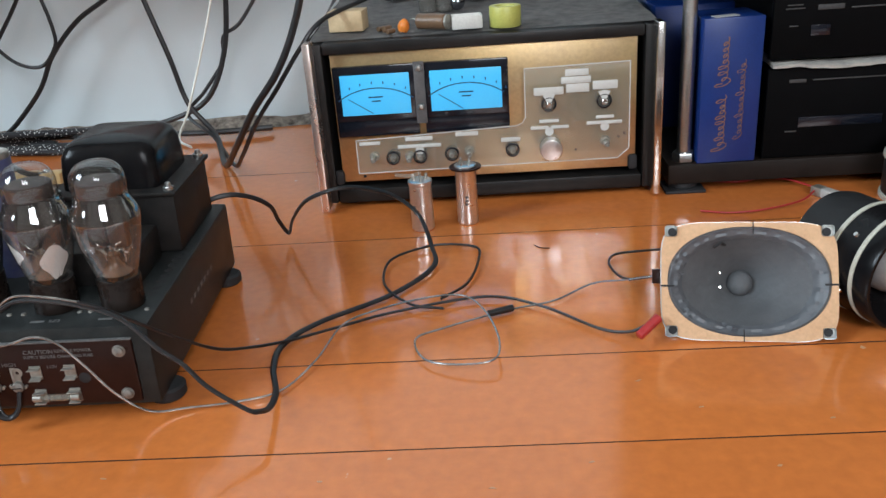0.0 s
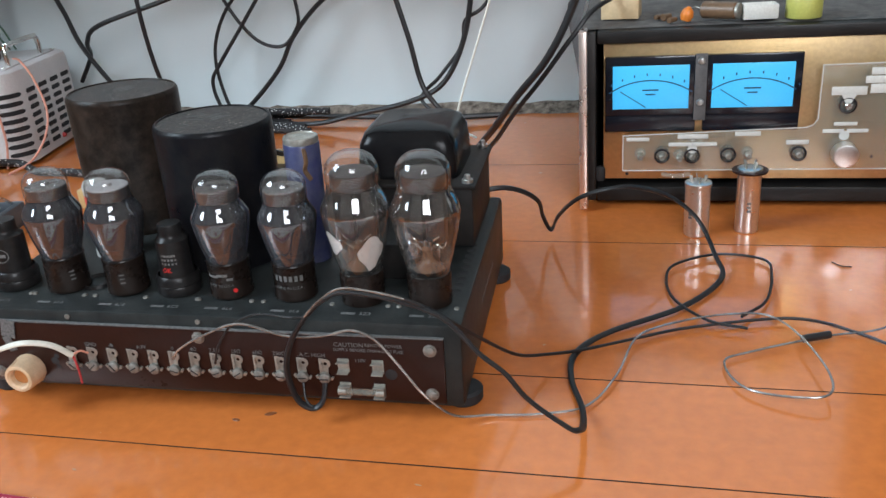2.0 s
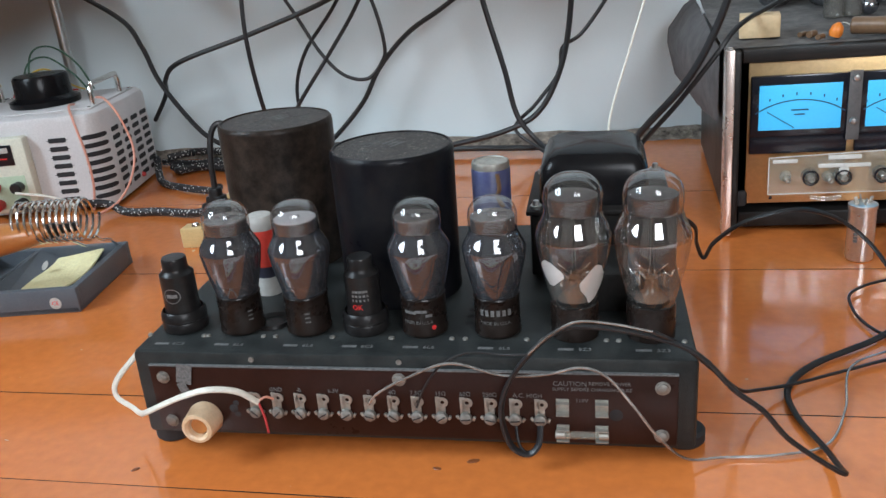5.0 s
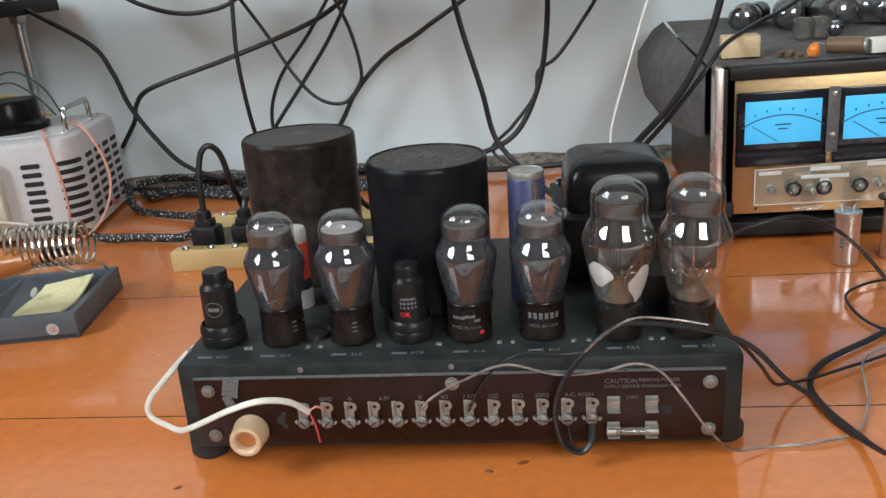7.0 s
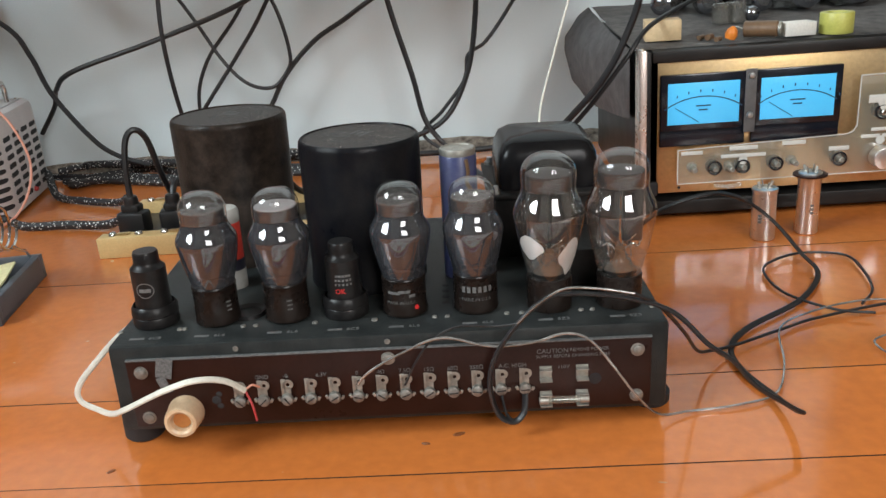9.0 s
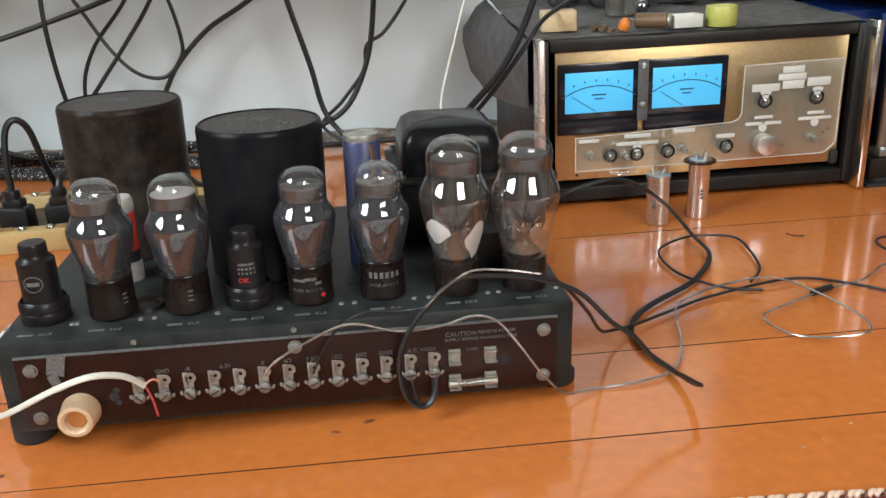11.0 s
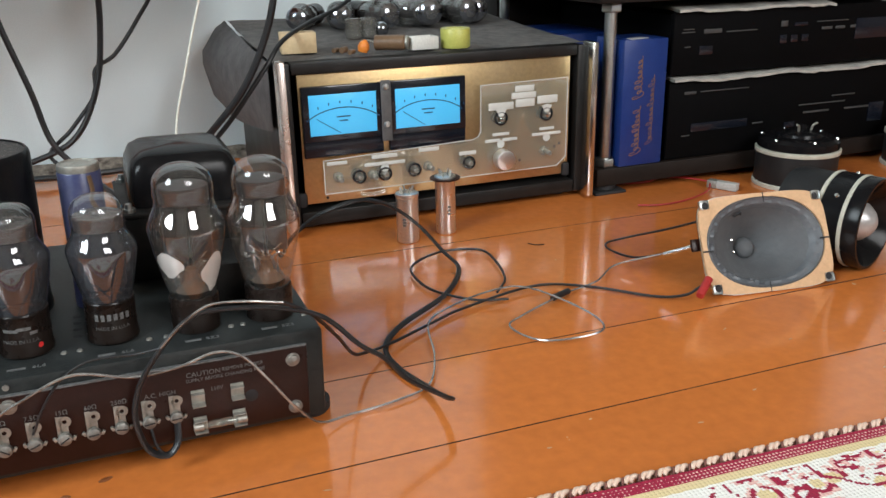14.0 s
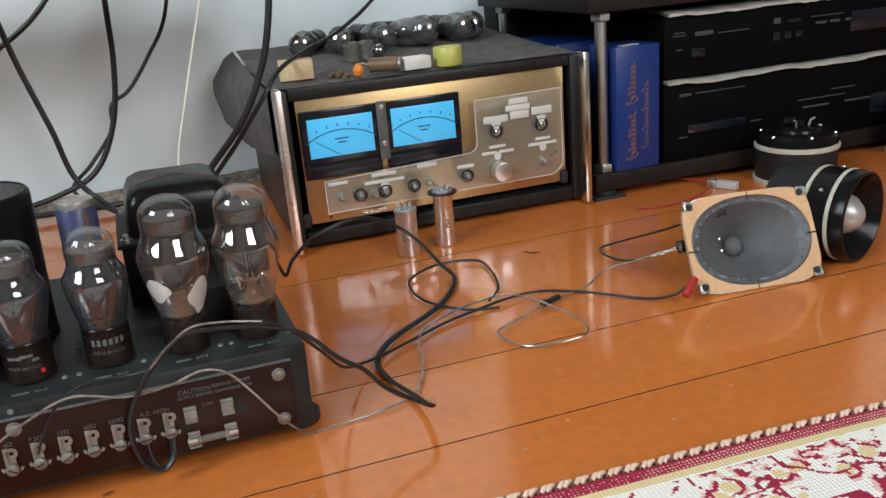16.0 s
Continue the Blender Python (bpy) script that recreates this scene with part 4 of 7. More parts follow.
def rectifier_tube(x, rot, stained):
    t = thing("valve", "large clear-glass shouldered rectifier valve with black base", "valve", AMP @ pose(x, TUBE_Y["z"], ZT + 0.0005, 0, 0, rot), "rectifier valves on the amplifier")
    bm = B()
    lathe(bm, [(0, 0), (0.0172, 0), (0.0172, 0.0235), (0.0166, 0.0252), (0.013, 0.0254)], 32)
    part("base", bm, M["tube_base"], t, "black phenolic base")
    bm = B()
    lathe(bm, coke_profile((0.0252, 0.0160, 0.0266, 0.0745, 0.0200, 0.0960, 0.0205, 0.1208)), 44)
    part("bulb", bm, M["glass"], t, "clear glass bulb")
    bm = B()
    lathe(bm, [(r - 0.0006, z) for r, z in coke_profile((0.0252, 0.0160, 0.0266, 0.0745, 0.0200, 0.0960, 0.0205, 0.1208))[10:19]], 40)
    part("getter", bm, M["faint_flash"], t, "faint silvery flash on the shoulder")
    bm = B()
    lathe(bm, [(r - 0.0007, z) for r, z in coke_profile((0.0252, 0.0160, 0.0266, 0.0745, 0.0200, 0.0960, 0.0205, 0.1208))[1:6 if stained else 4]], 40)
    part("bloom", bm, M["milky"], t, "milky bloom low inside the glass")
    if stained:
        for a0, a1, z0, z1 in ((-1.45, -0.35, 0.043, 0.063), (0.15, 1.25, 0.030, 0.060)):
            bm = B()
            grid = []
            for i in range(15):
                row = []
                for j in range(15):
                    u, v = i / 14 * 2 - 1, j / 14 * 2 - 1
                    k = 1 - 0.25 * (u * u * v * v) + 0.10 * noise.noise((u * 2, v * 2, a0))
                    an = (a0 + a1) / 2 + (a1 - a0) / 2 * u * k * math.sqrt(1 - v * v / 2)
                    z = (z0 + z1) / 2 + (z1 - z0) / 2 * v * k * math.sqrt(1 - u * u / 2)
                    f = min(1, max(0, (z - 0.0252) / 0.0493))
                    r = 0.0160 + 0.0106 * (0.55 * f + 0.45 * math.sin(f * math.pi / 2)) - 0.0007
                    row.append(bm.verts.new((r * math.sin(an), -r * math.cos(an), z)))
                grid.append(row)
            for p, q in zip(grid, grid[1:]):
                for j in range(14):
                    bm.faces.new((p[j], q[j], q[j + 1], p[j + 1]))
            part("deposit", bm, M["deposit"], t, "white deposit inside the glass")
    for s in (-1, 1):
        bm = B()
        box(bm, (s * 0.0085, 0, 0.0705), (0.0152, 0.0090, 0.040), 0.0015)
        part("anode", bm, M["anode"], t, "dark plate box")
    bm = B()
    lathe(bm, [(0.0166, 0.0935), (0.0169, 0.094), (0.0169, 0.1045), (0.0164, 0.105)], 32)
    lathe(bm, [(0, 0.1045), (0.0164, 0.1045), (0.0164, 0.105), (0, 0.1052)], 32)
    part("top_screen", bm, M["anode"], t)
    bm = B()
    for s in (-1, 1):
        rod(bm, (s * 0.002, 0, 0.04), (s * 0.002, 0, 0.104), 0.0006)
        rod(bm, (s * 0.0085, 0.002, 0.036), (s * 0.0085, 0.002, 0.052), 0.0006)
        rod(bm, (s * 0.012, 0, 0.085), (s * 0.012, 0, 0.096), 0.0006)
        sweep(bm, [(s * 0.004, -0.003, 0.044), (s * 0.009, -0.004, 0.049), (s * 0.013, -0.002, 0.046), (s * 0.015, 0.002, 0.05)], 0.0009)
        sweep(bm, [(s * 0.003, 0.003, 0.046), (s * 0.007, -0.006, 0.053), (s * 0.011, -0.004, 0.056)], 0.0007)
    part("support_wire", bm, M["bright"], t)
    bm = B()
    lathe(bm, [(0.012, 0.028), (0.009, 0.031), (0.005, 0.035), (0.004, 0.042), (0.005, 0.044), (0.003, 0.0455), (0, 0.0455)], 20)
    part("stem", bm, M["stem"], t, "pale glass stem")
    return t


def metal_tube(x, rot, ok):
    t = thing("valve", "small black metal-shell valve with white printing", "valve", AMP @ pose(x, TUBE_Y["c"], ZT + 0.0005, 0, 0, rot), "metal valves on the amplifier")
    bm = B()
    lathe(bm, [(0, 0), (0.0172, 0), (0.0176, 0.002), (0.0172, 0.007), (0.0165, 0.008), (0.0178, 0.009), (0.0174, 0.014), (0.0155, 0.0165)], 30)
    part("base", bm, M["metal_tube"], t)
    bm = B()
    lathe(bm, [(0.0140, 0.0155), (0.0134, 0.018), (0.0132, 0.046), (0.0110, 0.048), (0.0100, 0.0495), (0.0096, 0.051), (0.0096, 0.0575), (0.0088, 0.059), (0, 0.0592)], 30)
    shell = part("shell", bm, M["metal_tube"], t, "black enamelled steel shell")
    if ok:
        for z, w in ((0.035, 0.012), (0.0315, 0.013), (0.028, 0.013)):
            wrap_bar(shell, 0.0, z, w, 0.0018, 0.01335)
        ob = text_wrap(shell, "OK", 0.0056, 0.0225, 0.0136, -0.2)
        ob.data.materials.clear()
        ob.data.materials.append(M["red_paint"])
    else:
        bm = B()
        for i in range(28):
            a0, a1 = 2 * math.pi * i / 28, 2 * math.pi * (i + 1) / 28
            q = []
            for a, k in ((a0, 1), (a1, 1), (a1, 0.88), (a0, 0.88)):
                u, v = 0.0062 * k * math.cos(a) * 1.15, 0.0062 * k * math.sin(a)
                q.append(bm.verts.new((0.01345 * math.sin(u / 0.01345 - 0.1), -0.01345 * math.cos(u / 0.01345 - 0.1), 0.031 + v)))
            bm.faces.new(q)
        part("printed_ring", bm, M["grey_print"], shell)
        wrap_bar(shell, -0.1, 0.031, 0.009, 0.003, 0.0135)
    return t


amp_body()
marks = iter(("small", "small", "script", "block"))
for i, (tx, kind_of) in enumerate(TUBES):
    if kind_of == "a":
        power_tube(tx, (20, -10, 3, 2)[[1, 2, 4, 5].index(i)], next(marks))
    elif kind_of == "z":
        rectifier_tube(tx, 4 if i == 6 else -8, i == 6)
    else:
        metal_tube(tx, 5, i == 3)


# ---- wires round the amplifier ----
def amp_pt(x, y, z):
    return tuple(AMP @ Vector((x, y, z)))


def wire(name, pts, r, mat, label, category="cable", group="", floor=0.0, flat=1.0, steps=10):
    bm = B()
    sweep(bm, pts, r, 8, steps, flat, floor)
    return solo(name, bm, M[mat], label, category, group)


wire("power_cable", [amp_pt(0.1002, -0.006, 0.037), amp_pt(0.0985, -0.011, 0.023), amp_pt(0.0905, -0.013, 0.0165), amp_pt(0.079, -0.014, 0.025), amp_pt(0.0737, -0.014, 0.050), amp_pt(0.079, -0.014, 0.073), amp_pt(0.0935, -0.016, 0.0965), amp_pt(0.110, -0.016, 0.113), amp_pt(0.127, -0.016, 0.1195),
      (-0.2395, 0.6148, 0.1144), (-0.2050, 0.6107, 0.1035), (-0.1802, 0.6074, 0.0785), (-0.1631, 0.6052, 0.0655), (-0.1468, 0.6032, 0.0460), (-0.1200, 0.5995, 0.0280), (-0.1130, 0.605, 0.0220), (-0.1110, 0.625, 0.012), (-0.1140, 0.658, 0.005), (-0.1250, 0.699, 0.004), (-0.1245, 0.738, 0.004), (-0.098, 0.777, 0.004),
      (-0.032, 0.831, 0.004), (0.006, 0.890, 0.005), (0.003, 0.930, 0.012), (-0.012, 0.972, 0.033), (-0.038, 0.978, 0.055), (-0.070, 0.958, 0.074), (-0.098, 0.945, 0.079), (-0.135, 0.958, 0.063), (-0.160, 0.984, 0.032), (-0.1695, 0.994, 0.0108), (-0.1775, 0.986, 0.030), (-0.181, 0.970, 0.055), (-0.200, 0.952, 0.074), (-0.225, 0.938, 0.080), (-0.262, 0.925, 0.070)],
     0.0018, "black_pvc", "black twin mains cable bent back sharply over the floor", flat=1.55)
wire("speaker_wire", [amp_pt(-0.0240, -0.006, 0.050), amp_pt(-0.0149, -0.010, 0.0615), amp_pt(0.0082, -0.012, 0.076), amp_pt(0.0400, -0.0128, 0.0885), amp_pt(0.0752, -0.012, 0.0795), amp_pt(0.105, -0.016, 0.083), amp_pt(0.1286, -0.0185, 0.0902), amp_pt(0.146, -0.019, 0.084), amp_pt(0.163, -0.018, 0.062), amp_pt(0.1801, -0.0165, 0.0366), amp_pt(0.200, -0.008, 0.014),
      (-0.182, 0.643, 0.003), (-0.143, 0.649, 0.003), (-0.110, 0.664, 0.003), (-0.089, 0.709, 0.004), (-0.073, 0.768, 0.006), (-0.038, 0.797, 0.006), (0.005, 0.811, 0.008), (0.039, 0.807, 0.010), (0.060, 0.772, 0.010), (0.071, 0.709, 0.012), (0.060, 0.682, 0.010), (0.011, 0.695, 0.005), (-0.004, 0.735, 0.004), (0.019, 0.754, 0.004), (0.082, 0.785, 0.004), (0.126, 0.800, 0.004), (0.165, 0.828, 0.006), (0.190, 0.800, 0.022), (0.208, 0.765, 0.040)],
     0.0010, "silver_wire", "thin clear-jacketed silver speaker wire looping over the floor")
wire("speaker_wire", [amp_pt(0.0115, -0.006, 0.048), amp_pt(0.020, -0.011, 0.068), amp_pt(0.033, -0.010, 0.0855), amp_pt(0.0514, -0.006, 0.0935), amp_pt(0.078, -0.010, 0.0945), amp_pt(0.0946, -0.018, 0.0995)],
     0.0009, "black_pvc", "thin dark wire rising from a terminal over the chassis edge")
# same dark wire, coloured silver here to paint its highlight
wire("speaker_wire", [amp_pt(0.0946, -0.018, 0.0995), amp_pt(0.109, -0.022, 0.1155), amp_pt(0.1266, -0.0255, 0.1275), amp_pt(0.150, -0.028, 0.1275), amp_pt(0.174, -0.030, 0.1235)],
     0.0008, "silver_wire", "bright stretch of the thin dark wire, its highlight put into the colour")
wire("speaker_wire", [amp_pt(0.174, -0.030, 0.1235), (-0.212, 0.617, 0.105), (-0.188, 0.645, 0.070), (-0.167, 0.686, 0.032), (-0.148, 0.7186, 0.0135), (-0.118, 0.742, 0.006), (-0.075, 0.768, 0.004), (-0.026, 0.792, 0.004), (0.061, 0.813, 0.005), (0.114, 0.789, 0.004), (0.160, 0.742, 0.004), (0.184, 0.726, 0.008), (0.198, 0.722, 0.016)],
     0.0014, "black_pvc", "thin black speaker wire running across the floor")
wire("speaker_wire", [(0.017, 0.811, 0.006), (0.042, 0.847, 0.004), (0.054, 0.901, 0.004), (0.051, 0.94, 0.004), (0.006, 0.948, 0.005), (-0.037, 0.92, 0.005), (-0.046, 0.884, 0.004), (-0.039, 0.843, 0.004), (-0.012, 0.802, 0.006), (0.02, 0.79, 0.006)],
     0.0014, "black_pvc", "thin black wire curled in a loop on the floor")
wire("speaker_wire", [(0.262, 0.800, 0.055), (0.246, 0.850, 0.030), (0.222, 0.897, 0.008), (0.198, 0.899, 0.004), (0.190, 0.875, 0.004), (0.196, 0.830, 0.010), (0.208, 0.772, 0.036)],
     0.0013, "black_pvc", "thin black wire curling behind the oval loudspeaker")
bm = B()
rod(bm, (0.062, 0.777, 0.005), (0.086, 0.787, 0.005), 0.0033)
solo("wire_splice", bm, M["black_pvc"], "black shrink sleeve over a wire joint", "splice")
bm = B()
rod(bm, (0.190, 0.712, 0.011), (0.209, 0.724, 0.022), 0.0042)
solo("wire_connector", bm, M["red_pvc"], "red insulated push-on connector at the loudspeaker", "connector")
bm = B()
rod(bm, (0.194, 0.780, 0.031), (0.212, 0.760, 0.043), 0.0024)
solo("wire_connector", bm, M["bright"], "bare crimp connector at the loudspeaker", "connector")
wire("white_cable", [amp_pt(-0.2085, 0.060, 0.078), amp_pt(-0.217, 0.048, 0.074), amp_pt(-0.232, 0.038, 0.060), amp_pt(-0.2495, 0.032, 0.040), amp_pt(-0.250, 0.030, 0.027), amp_pt(-0.2343, 0.024, 0.0215), amp_pt(-0.216, 0.006, 0.028), amp_pt(-0.195, -0.016, 0.044), amp_pt(-0.162, -0.024, 0.062), amp_pt(-0.137, -0.026, 0.0705), amp_pt(-0.118, -0.019, 0.0655), amp_pt(-0.1055, -0.0135, 0.0535)],
     0.0015, "white_pvc", "off-white flat twin cable bent round the chassis corner", flat=1.6)
wire("white_cable", [amp_pt(-0.106, -0.013, 0.054), amp_pt(-0.101, -0.017, 0.044), amp_pt(-0.0981, -0.0205, 0.0323)], 0.0009, "red_pvc", "stripped red core of the white cable")
wire("white_cable", [amp_pt(-0.106, -0.013, 0.054), amp_pt(-0.101, -0.010, 0.056), amp_pt(-0.097, -0.006, 0.052)], 0.0009, "pink_pvc", "stripped pink core joined to a terminal")
wire("hookup_wire", [amp_pt(0.0825, -0.006, 0.037), amp_pt(0.085, -0.012, 0.024), amp_pt(0.0905, -0.013, 0.0165)], 0.0011, "black_pvc", "black core joined to a terminal")


# ---- metered stereo unit ----
CAB = pose(0.07, 1.098, 0.0, 0, 0, 0.2)
CW, CZ0, CZ1 = 0.2105, 0.006, 0.211


def meter_unit():
    c = thing("stereo_unit", "stripped stereo unit with gold panel and two blue lit meters", "hi-fi unit", CAB)
    t = 0.014
    zm = (CZ0 + CZ1) / 2
    for pn, cc, sz in (("bottom_panel", (0, 0.19, CZ0 + 0.010), (2 * CW - 0.034, 0.38, 0.018)), ("top_panel", (0, 0.19, CZ1 - t / 2), (2 * CW - 0.034, 0.38, t)),
                       ("side_panel", (-CW + 0.010, 0.19, zm), (0.012, 0.38, CZ1 - CZ0 - 0.002)), ("side_panel", (CW - 0.010, 0.19, zm), (0.012, 0.38, CZ1 - CZ0 - 0.002)),
                       ("back_panel", (0, 0.374, zm), (2 * CW - 0.034, 0.006, CZ1 - CZ0 - 0.036))):
        bm = B()
        box(bm, cc, sz, 0.002)
        part(pn, bm, M["case_black"], c, "black painted steel panel")
    for s in (-1, 1):
        bm = B()
        box(bm, (s * (CW - 0.002), -0.008, (CZ0 + CZ1) / 2 + 0.001), (0.009, 0.028, CZ1 - CZ0 + 0.006), 0.001)
        part("side_trim", bm, M["pink_alu"] if s < 0 else M["bright"], c, "bare polished front edge of the side panel")
        for y in (0.03, 0.34):
            bm = B()
            lathe(bm, [(0, 0), (0.012, 0), (0.012, CZ0 + 0.002), (0, CZ0 + 0.002)], 16, (s * 0.18, y, 0))
            part("rubber_foot", bm, M["rubber"], c)
    # dusty top
    bm = B()
    rows = []
    for j in range(25):
        y = 0.014 + 0.385 * j / 24
        row = []
        for i in range(41):
            x = -CW - 0.002 + (2 * CW + 0.004) * i / 40
            z = CZ1 + 0.0008 + 0.020 * (j / 24) ** 1.3 + 0.0022 * noise.noise((x * 18, y * 18, 0)) * (j > 0) + 0.0012 * noise.noise((x * 60, y * 60, 2)) * (j > 0)
            row.append(bm.verts.new((x, y, z)))
        rows.append(row)
    for p, q in zip(rows, rows[1:]):
        for k in range(40):
            bm.faces.new((p[k], p[k + 1], q[k + 1], q[k]))
    part("dusty_cover", bm, M["dusty"], c, "dust-covered grey plastic sheet over the top")
    bm = B()
    rows = []
    for j in range(17):
        y = 0.03 + 0.37 * j / 16
        row = []
        for i in range(9):
            f = i / 8
            g = j / 16
            px = np.interp(f, (0, 0.1, 0.42, 0.75, 1), (0.002, 0.016, 0.044, 0.032, 0.004)) * g
            pz = np.interp(f, (0, 0.1, 0.42, 0.75, 1), (0, 0.008, 0.050, 0.115, 0.155)) * (0.55 + 0.45 * g)
            row.append(bm.verts.new((-CW - 0.005 - px - 0.004 * noise.noise((y * 12, f * 3, 1)) * g, y, CZ1 + 0.022 * g ** 1.3 - pz)))
        rows.append(row)
    for p, q in zip(rows, rows[1:]):
        for k in range(8):
            bm.faces.new((p[k], p[k + 1], q[k + 1], q[k]))
    part("hanging_sheet", bm, M["dusty_side"], c, "grey dusty sheet hanging down the side")
    # gold chassis plate
    gx0, gx1, gz0, gz1, gy = -0.186, 0.186, 0.034, 0.196, 0.006
    bm = B()
    box(bm, ((gx0 + gx1) / 2, gy + 0.001, (gz0 + gz1) / 2), (gx1 - gx0, 0.002, gz1 - gz0), 0.0004)
    gold = part("gold_panel", bm, M["gold"], c, "gold-passivated steel front plate")
    f = gy
    # meters
    for x0, x1 in ((-0.174, -0.092), (-0.064, 0.020)):
        mx, mz = (x0 + x1) / 2, 0.1468
        bm = B()
        box(bm, (mx, f - 0.004, 0.148), (x1 - x0 + 0.020, 0.008, 0.068), 0.0015)
        box(bm, (mx, f - 0.003, 0.105), (x1 - x0 + 0.020, 0.006, 0.022), 0.001)
        bez = part("meter_bezel", bm, M["bezel"], c, "glossy black meter bezel")
        bm = B()
        box(bm, (mx, f - 0.0082, mz), (x1 - x0 + 0.003, 0.0008, 0.050), 0.0002)
        face = part("meter_face", bm, M["meter"], bez, "blue back-lit meter scale")
        bm = B()
        y = f - 0.0089
        prev = None
        for i in range(25):
            a = radians(-42 + 84 * i / 24)
            q = [bm.verts.new((mx + r * math.sin(a) * 1.25, y, mz - 0.047 + r * math.cos(a))) for r in (0.0545, 0.0558)]
            if prev:
                bm.faces.new((prev[0], q[0], q[1], prev[1]))
            prev = q
        part("scale_arc", bm, M["meter_ink"], face)
        for i in range(8):
            a = radians(-36 + 11 * i)
            bar_part((mx + 0.062 * math.sin(a) * 1.2, y, mz - 0.047 + 0.062 * math.cos(a)), (0.0014, 0.0003, 0.003), M["meter_ink"], face)
        for z, w in ((mz - 0.003, 0.018), (mz - 0.008, 0.011)):
            bar_part((mx, y, z), (w, 0.0003, 0.0016), M["meter_ink"], face)
        bm = B()
        rod(bm, (mx - 0.005, y - 0.0004, mz - 0.023), (mx - 0.034, y - 0.0004, mz - 0.004), 0.0005, 6)
        part("needle", bm, M["meter_ink"], face)
    bm = B()
    box(bm, (-0.078, f - 0.0095, 0.146), (0.013, 0.0015, 0.076), 0.0003)
    br = part("meter_bracket", bm, M["dusty_side"], c)
    for z in (0.176, 0.129):
        bm = B()
        lathe(bm, [(0, 0.003), (0.003, 0.0022), (0.0042, 0.0)], 14, (-0.078, f - 0.0102, z), FRONT)
        part("screw", bm, M["steel"], br)
    # clear engraved overlay: one outline running from the lower strip up to the right-hand block
    outline = [(-0.163, 0.048), (-0.163, 0.091), (0.038, 0.0985), (0.045, 0.1015), (0.049, 0.108), (0.049, 0.168), (0.176, 0.170), (0.176, 0.062), (0.162, 0.050), (-0.163, 0.048)]
    bm = B()
    vs = [bm.verts.new((x, f - 0.0125, z)) for x, z in outline[:-1]]
    fc = bm.faces.new(vs)
    r = bmesh.ops.extrude_face_region(bm, geom=[fc])
    bmesh.ops.translate(bm, vec=(0, 0.0025, 0), verts=[g for g in r["geom"] if isinstance(g, bmesh.types.BMVert)])
    ov = part("clear_overlay", bm, M["plate_glass"], c, "clear acrylic overlay plate")
    bm = B()
    for (xa, za), (xb, zb) in zip(outline, outline[1:]):
        d = Vector((xb - xa, 0, zb - za))
        box(bm, ((xa + xb) / 2, f - 0.0127, (za + zb) / 2), (d.length + 0.0008, 0.0006, 0.0011), 0, pose(0, 0, 0, 0, -math.degrees(math.atan2(d.z, d.x)), 0))
    part("overlay_outline", bm, M["white_print"], ov, "engraved cream outline")

    def tag(x, z, w, h=0.006):
        bm = B()
        box(bm, (x, f - 0.0129, z), (w, 0.0007, h), 0.0003)
        part("print_block", bm, M["white_print"], ov)
    for x, z, w, h in ((0.112, 0.160, 0.028, 0.008), (0.111, 0.151, 0.036, 0.008), (0.078, 0.139, 0.036, 0.0095), (0.113, 0.141, 0.028, 0.0105), (0.146, 0.143, 0.030, 0.0105),
                       (0.078, 0.102, 0.024, 0.004), (0.066, 0.094, 0.022, 0.0042), (0.091, 0.094, 0.022, 0.0042), (0.146, 0.1035, 0.022, 0.004), (0.135, 0.0965, 0.022, 0.0042), (0.156, 0.0965, 0.022, 0.0042),
                       (-0.146, 0.0865, 0.026, 0.0045), (-0.084, 0.0895, 0.034, 0.0052), (-0.097, 0.080, 0.028, 0.0046), (-0.071, 0.080, 0.028, 0.0046), (-0.024, 0.092, 0.028, 0.0052), (0.030, 0.0815, 0.024, 0.0052)):
        tag(x, z, w, h)
    for x, z in ((0.078, 0.0885), (0.146, 0.091), (-0.084, 0.074)):
        bm = B()
        lathe(bm, [(0, 0.0006), (0.0052, 0.0006), (0.0054, 0)], 18, (x, f - 0.0124, z), FRONT)
        part("print_block", bm, M["white_print"], ov)

    def spindle(x, z, r, length, mat, ring=None, label=""):
        bm = B()
        lathe(bm, [(0, 0), (r * 1.9, 0), (r * 1.9, 0.0015), (r * 1.6, 0.004), (r, 0.0045), (r, length), (r * 0.7, length + 0.001), (r * 0.5, length - 0.001), (0, length - 0.001)], 20, (x, f - 0.0005, z), FRONT)
        p = part("spindle", bm, M[mat], c, label)
        if ring:
            bm = B()
            lathe(bm, [(r * 1.95, 0), (r * 2.6, 0.001), (r * 2.6, 0.0135), (r * 2.1, 0.0137)], 20, (x, f - 0.0005, z), FRONT)
            part("collar", bm, M[ring], p)
    for x, z in ((0.078, 0.123), (0.145, 0.1235)):
        spindle(x, z, 0.0036, 0.018, "bright", "bezel")
        bm = B()
        vs = [bm.verts.new((x + a, f - 0.0135, z + b)) for a, b in ((-0.003, 0.003), (0.003, 0.003), (0.0075, 0.0115), (0, 0.0135), (-0.0075, 0.0115))]
        bm.faces.new(vs)
        r = bmesh.ops.extrude_face_region(bm, geom=bm.faces[:])
        bmesh.ops.translate(bm, vec=(0, -0.0006, 0), verts=[g for g in r["geom"] if isinstance(g, bmesh.types.BMVert)])
        part("pointer", bm, M["white_print"], ov, smooth=False)
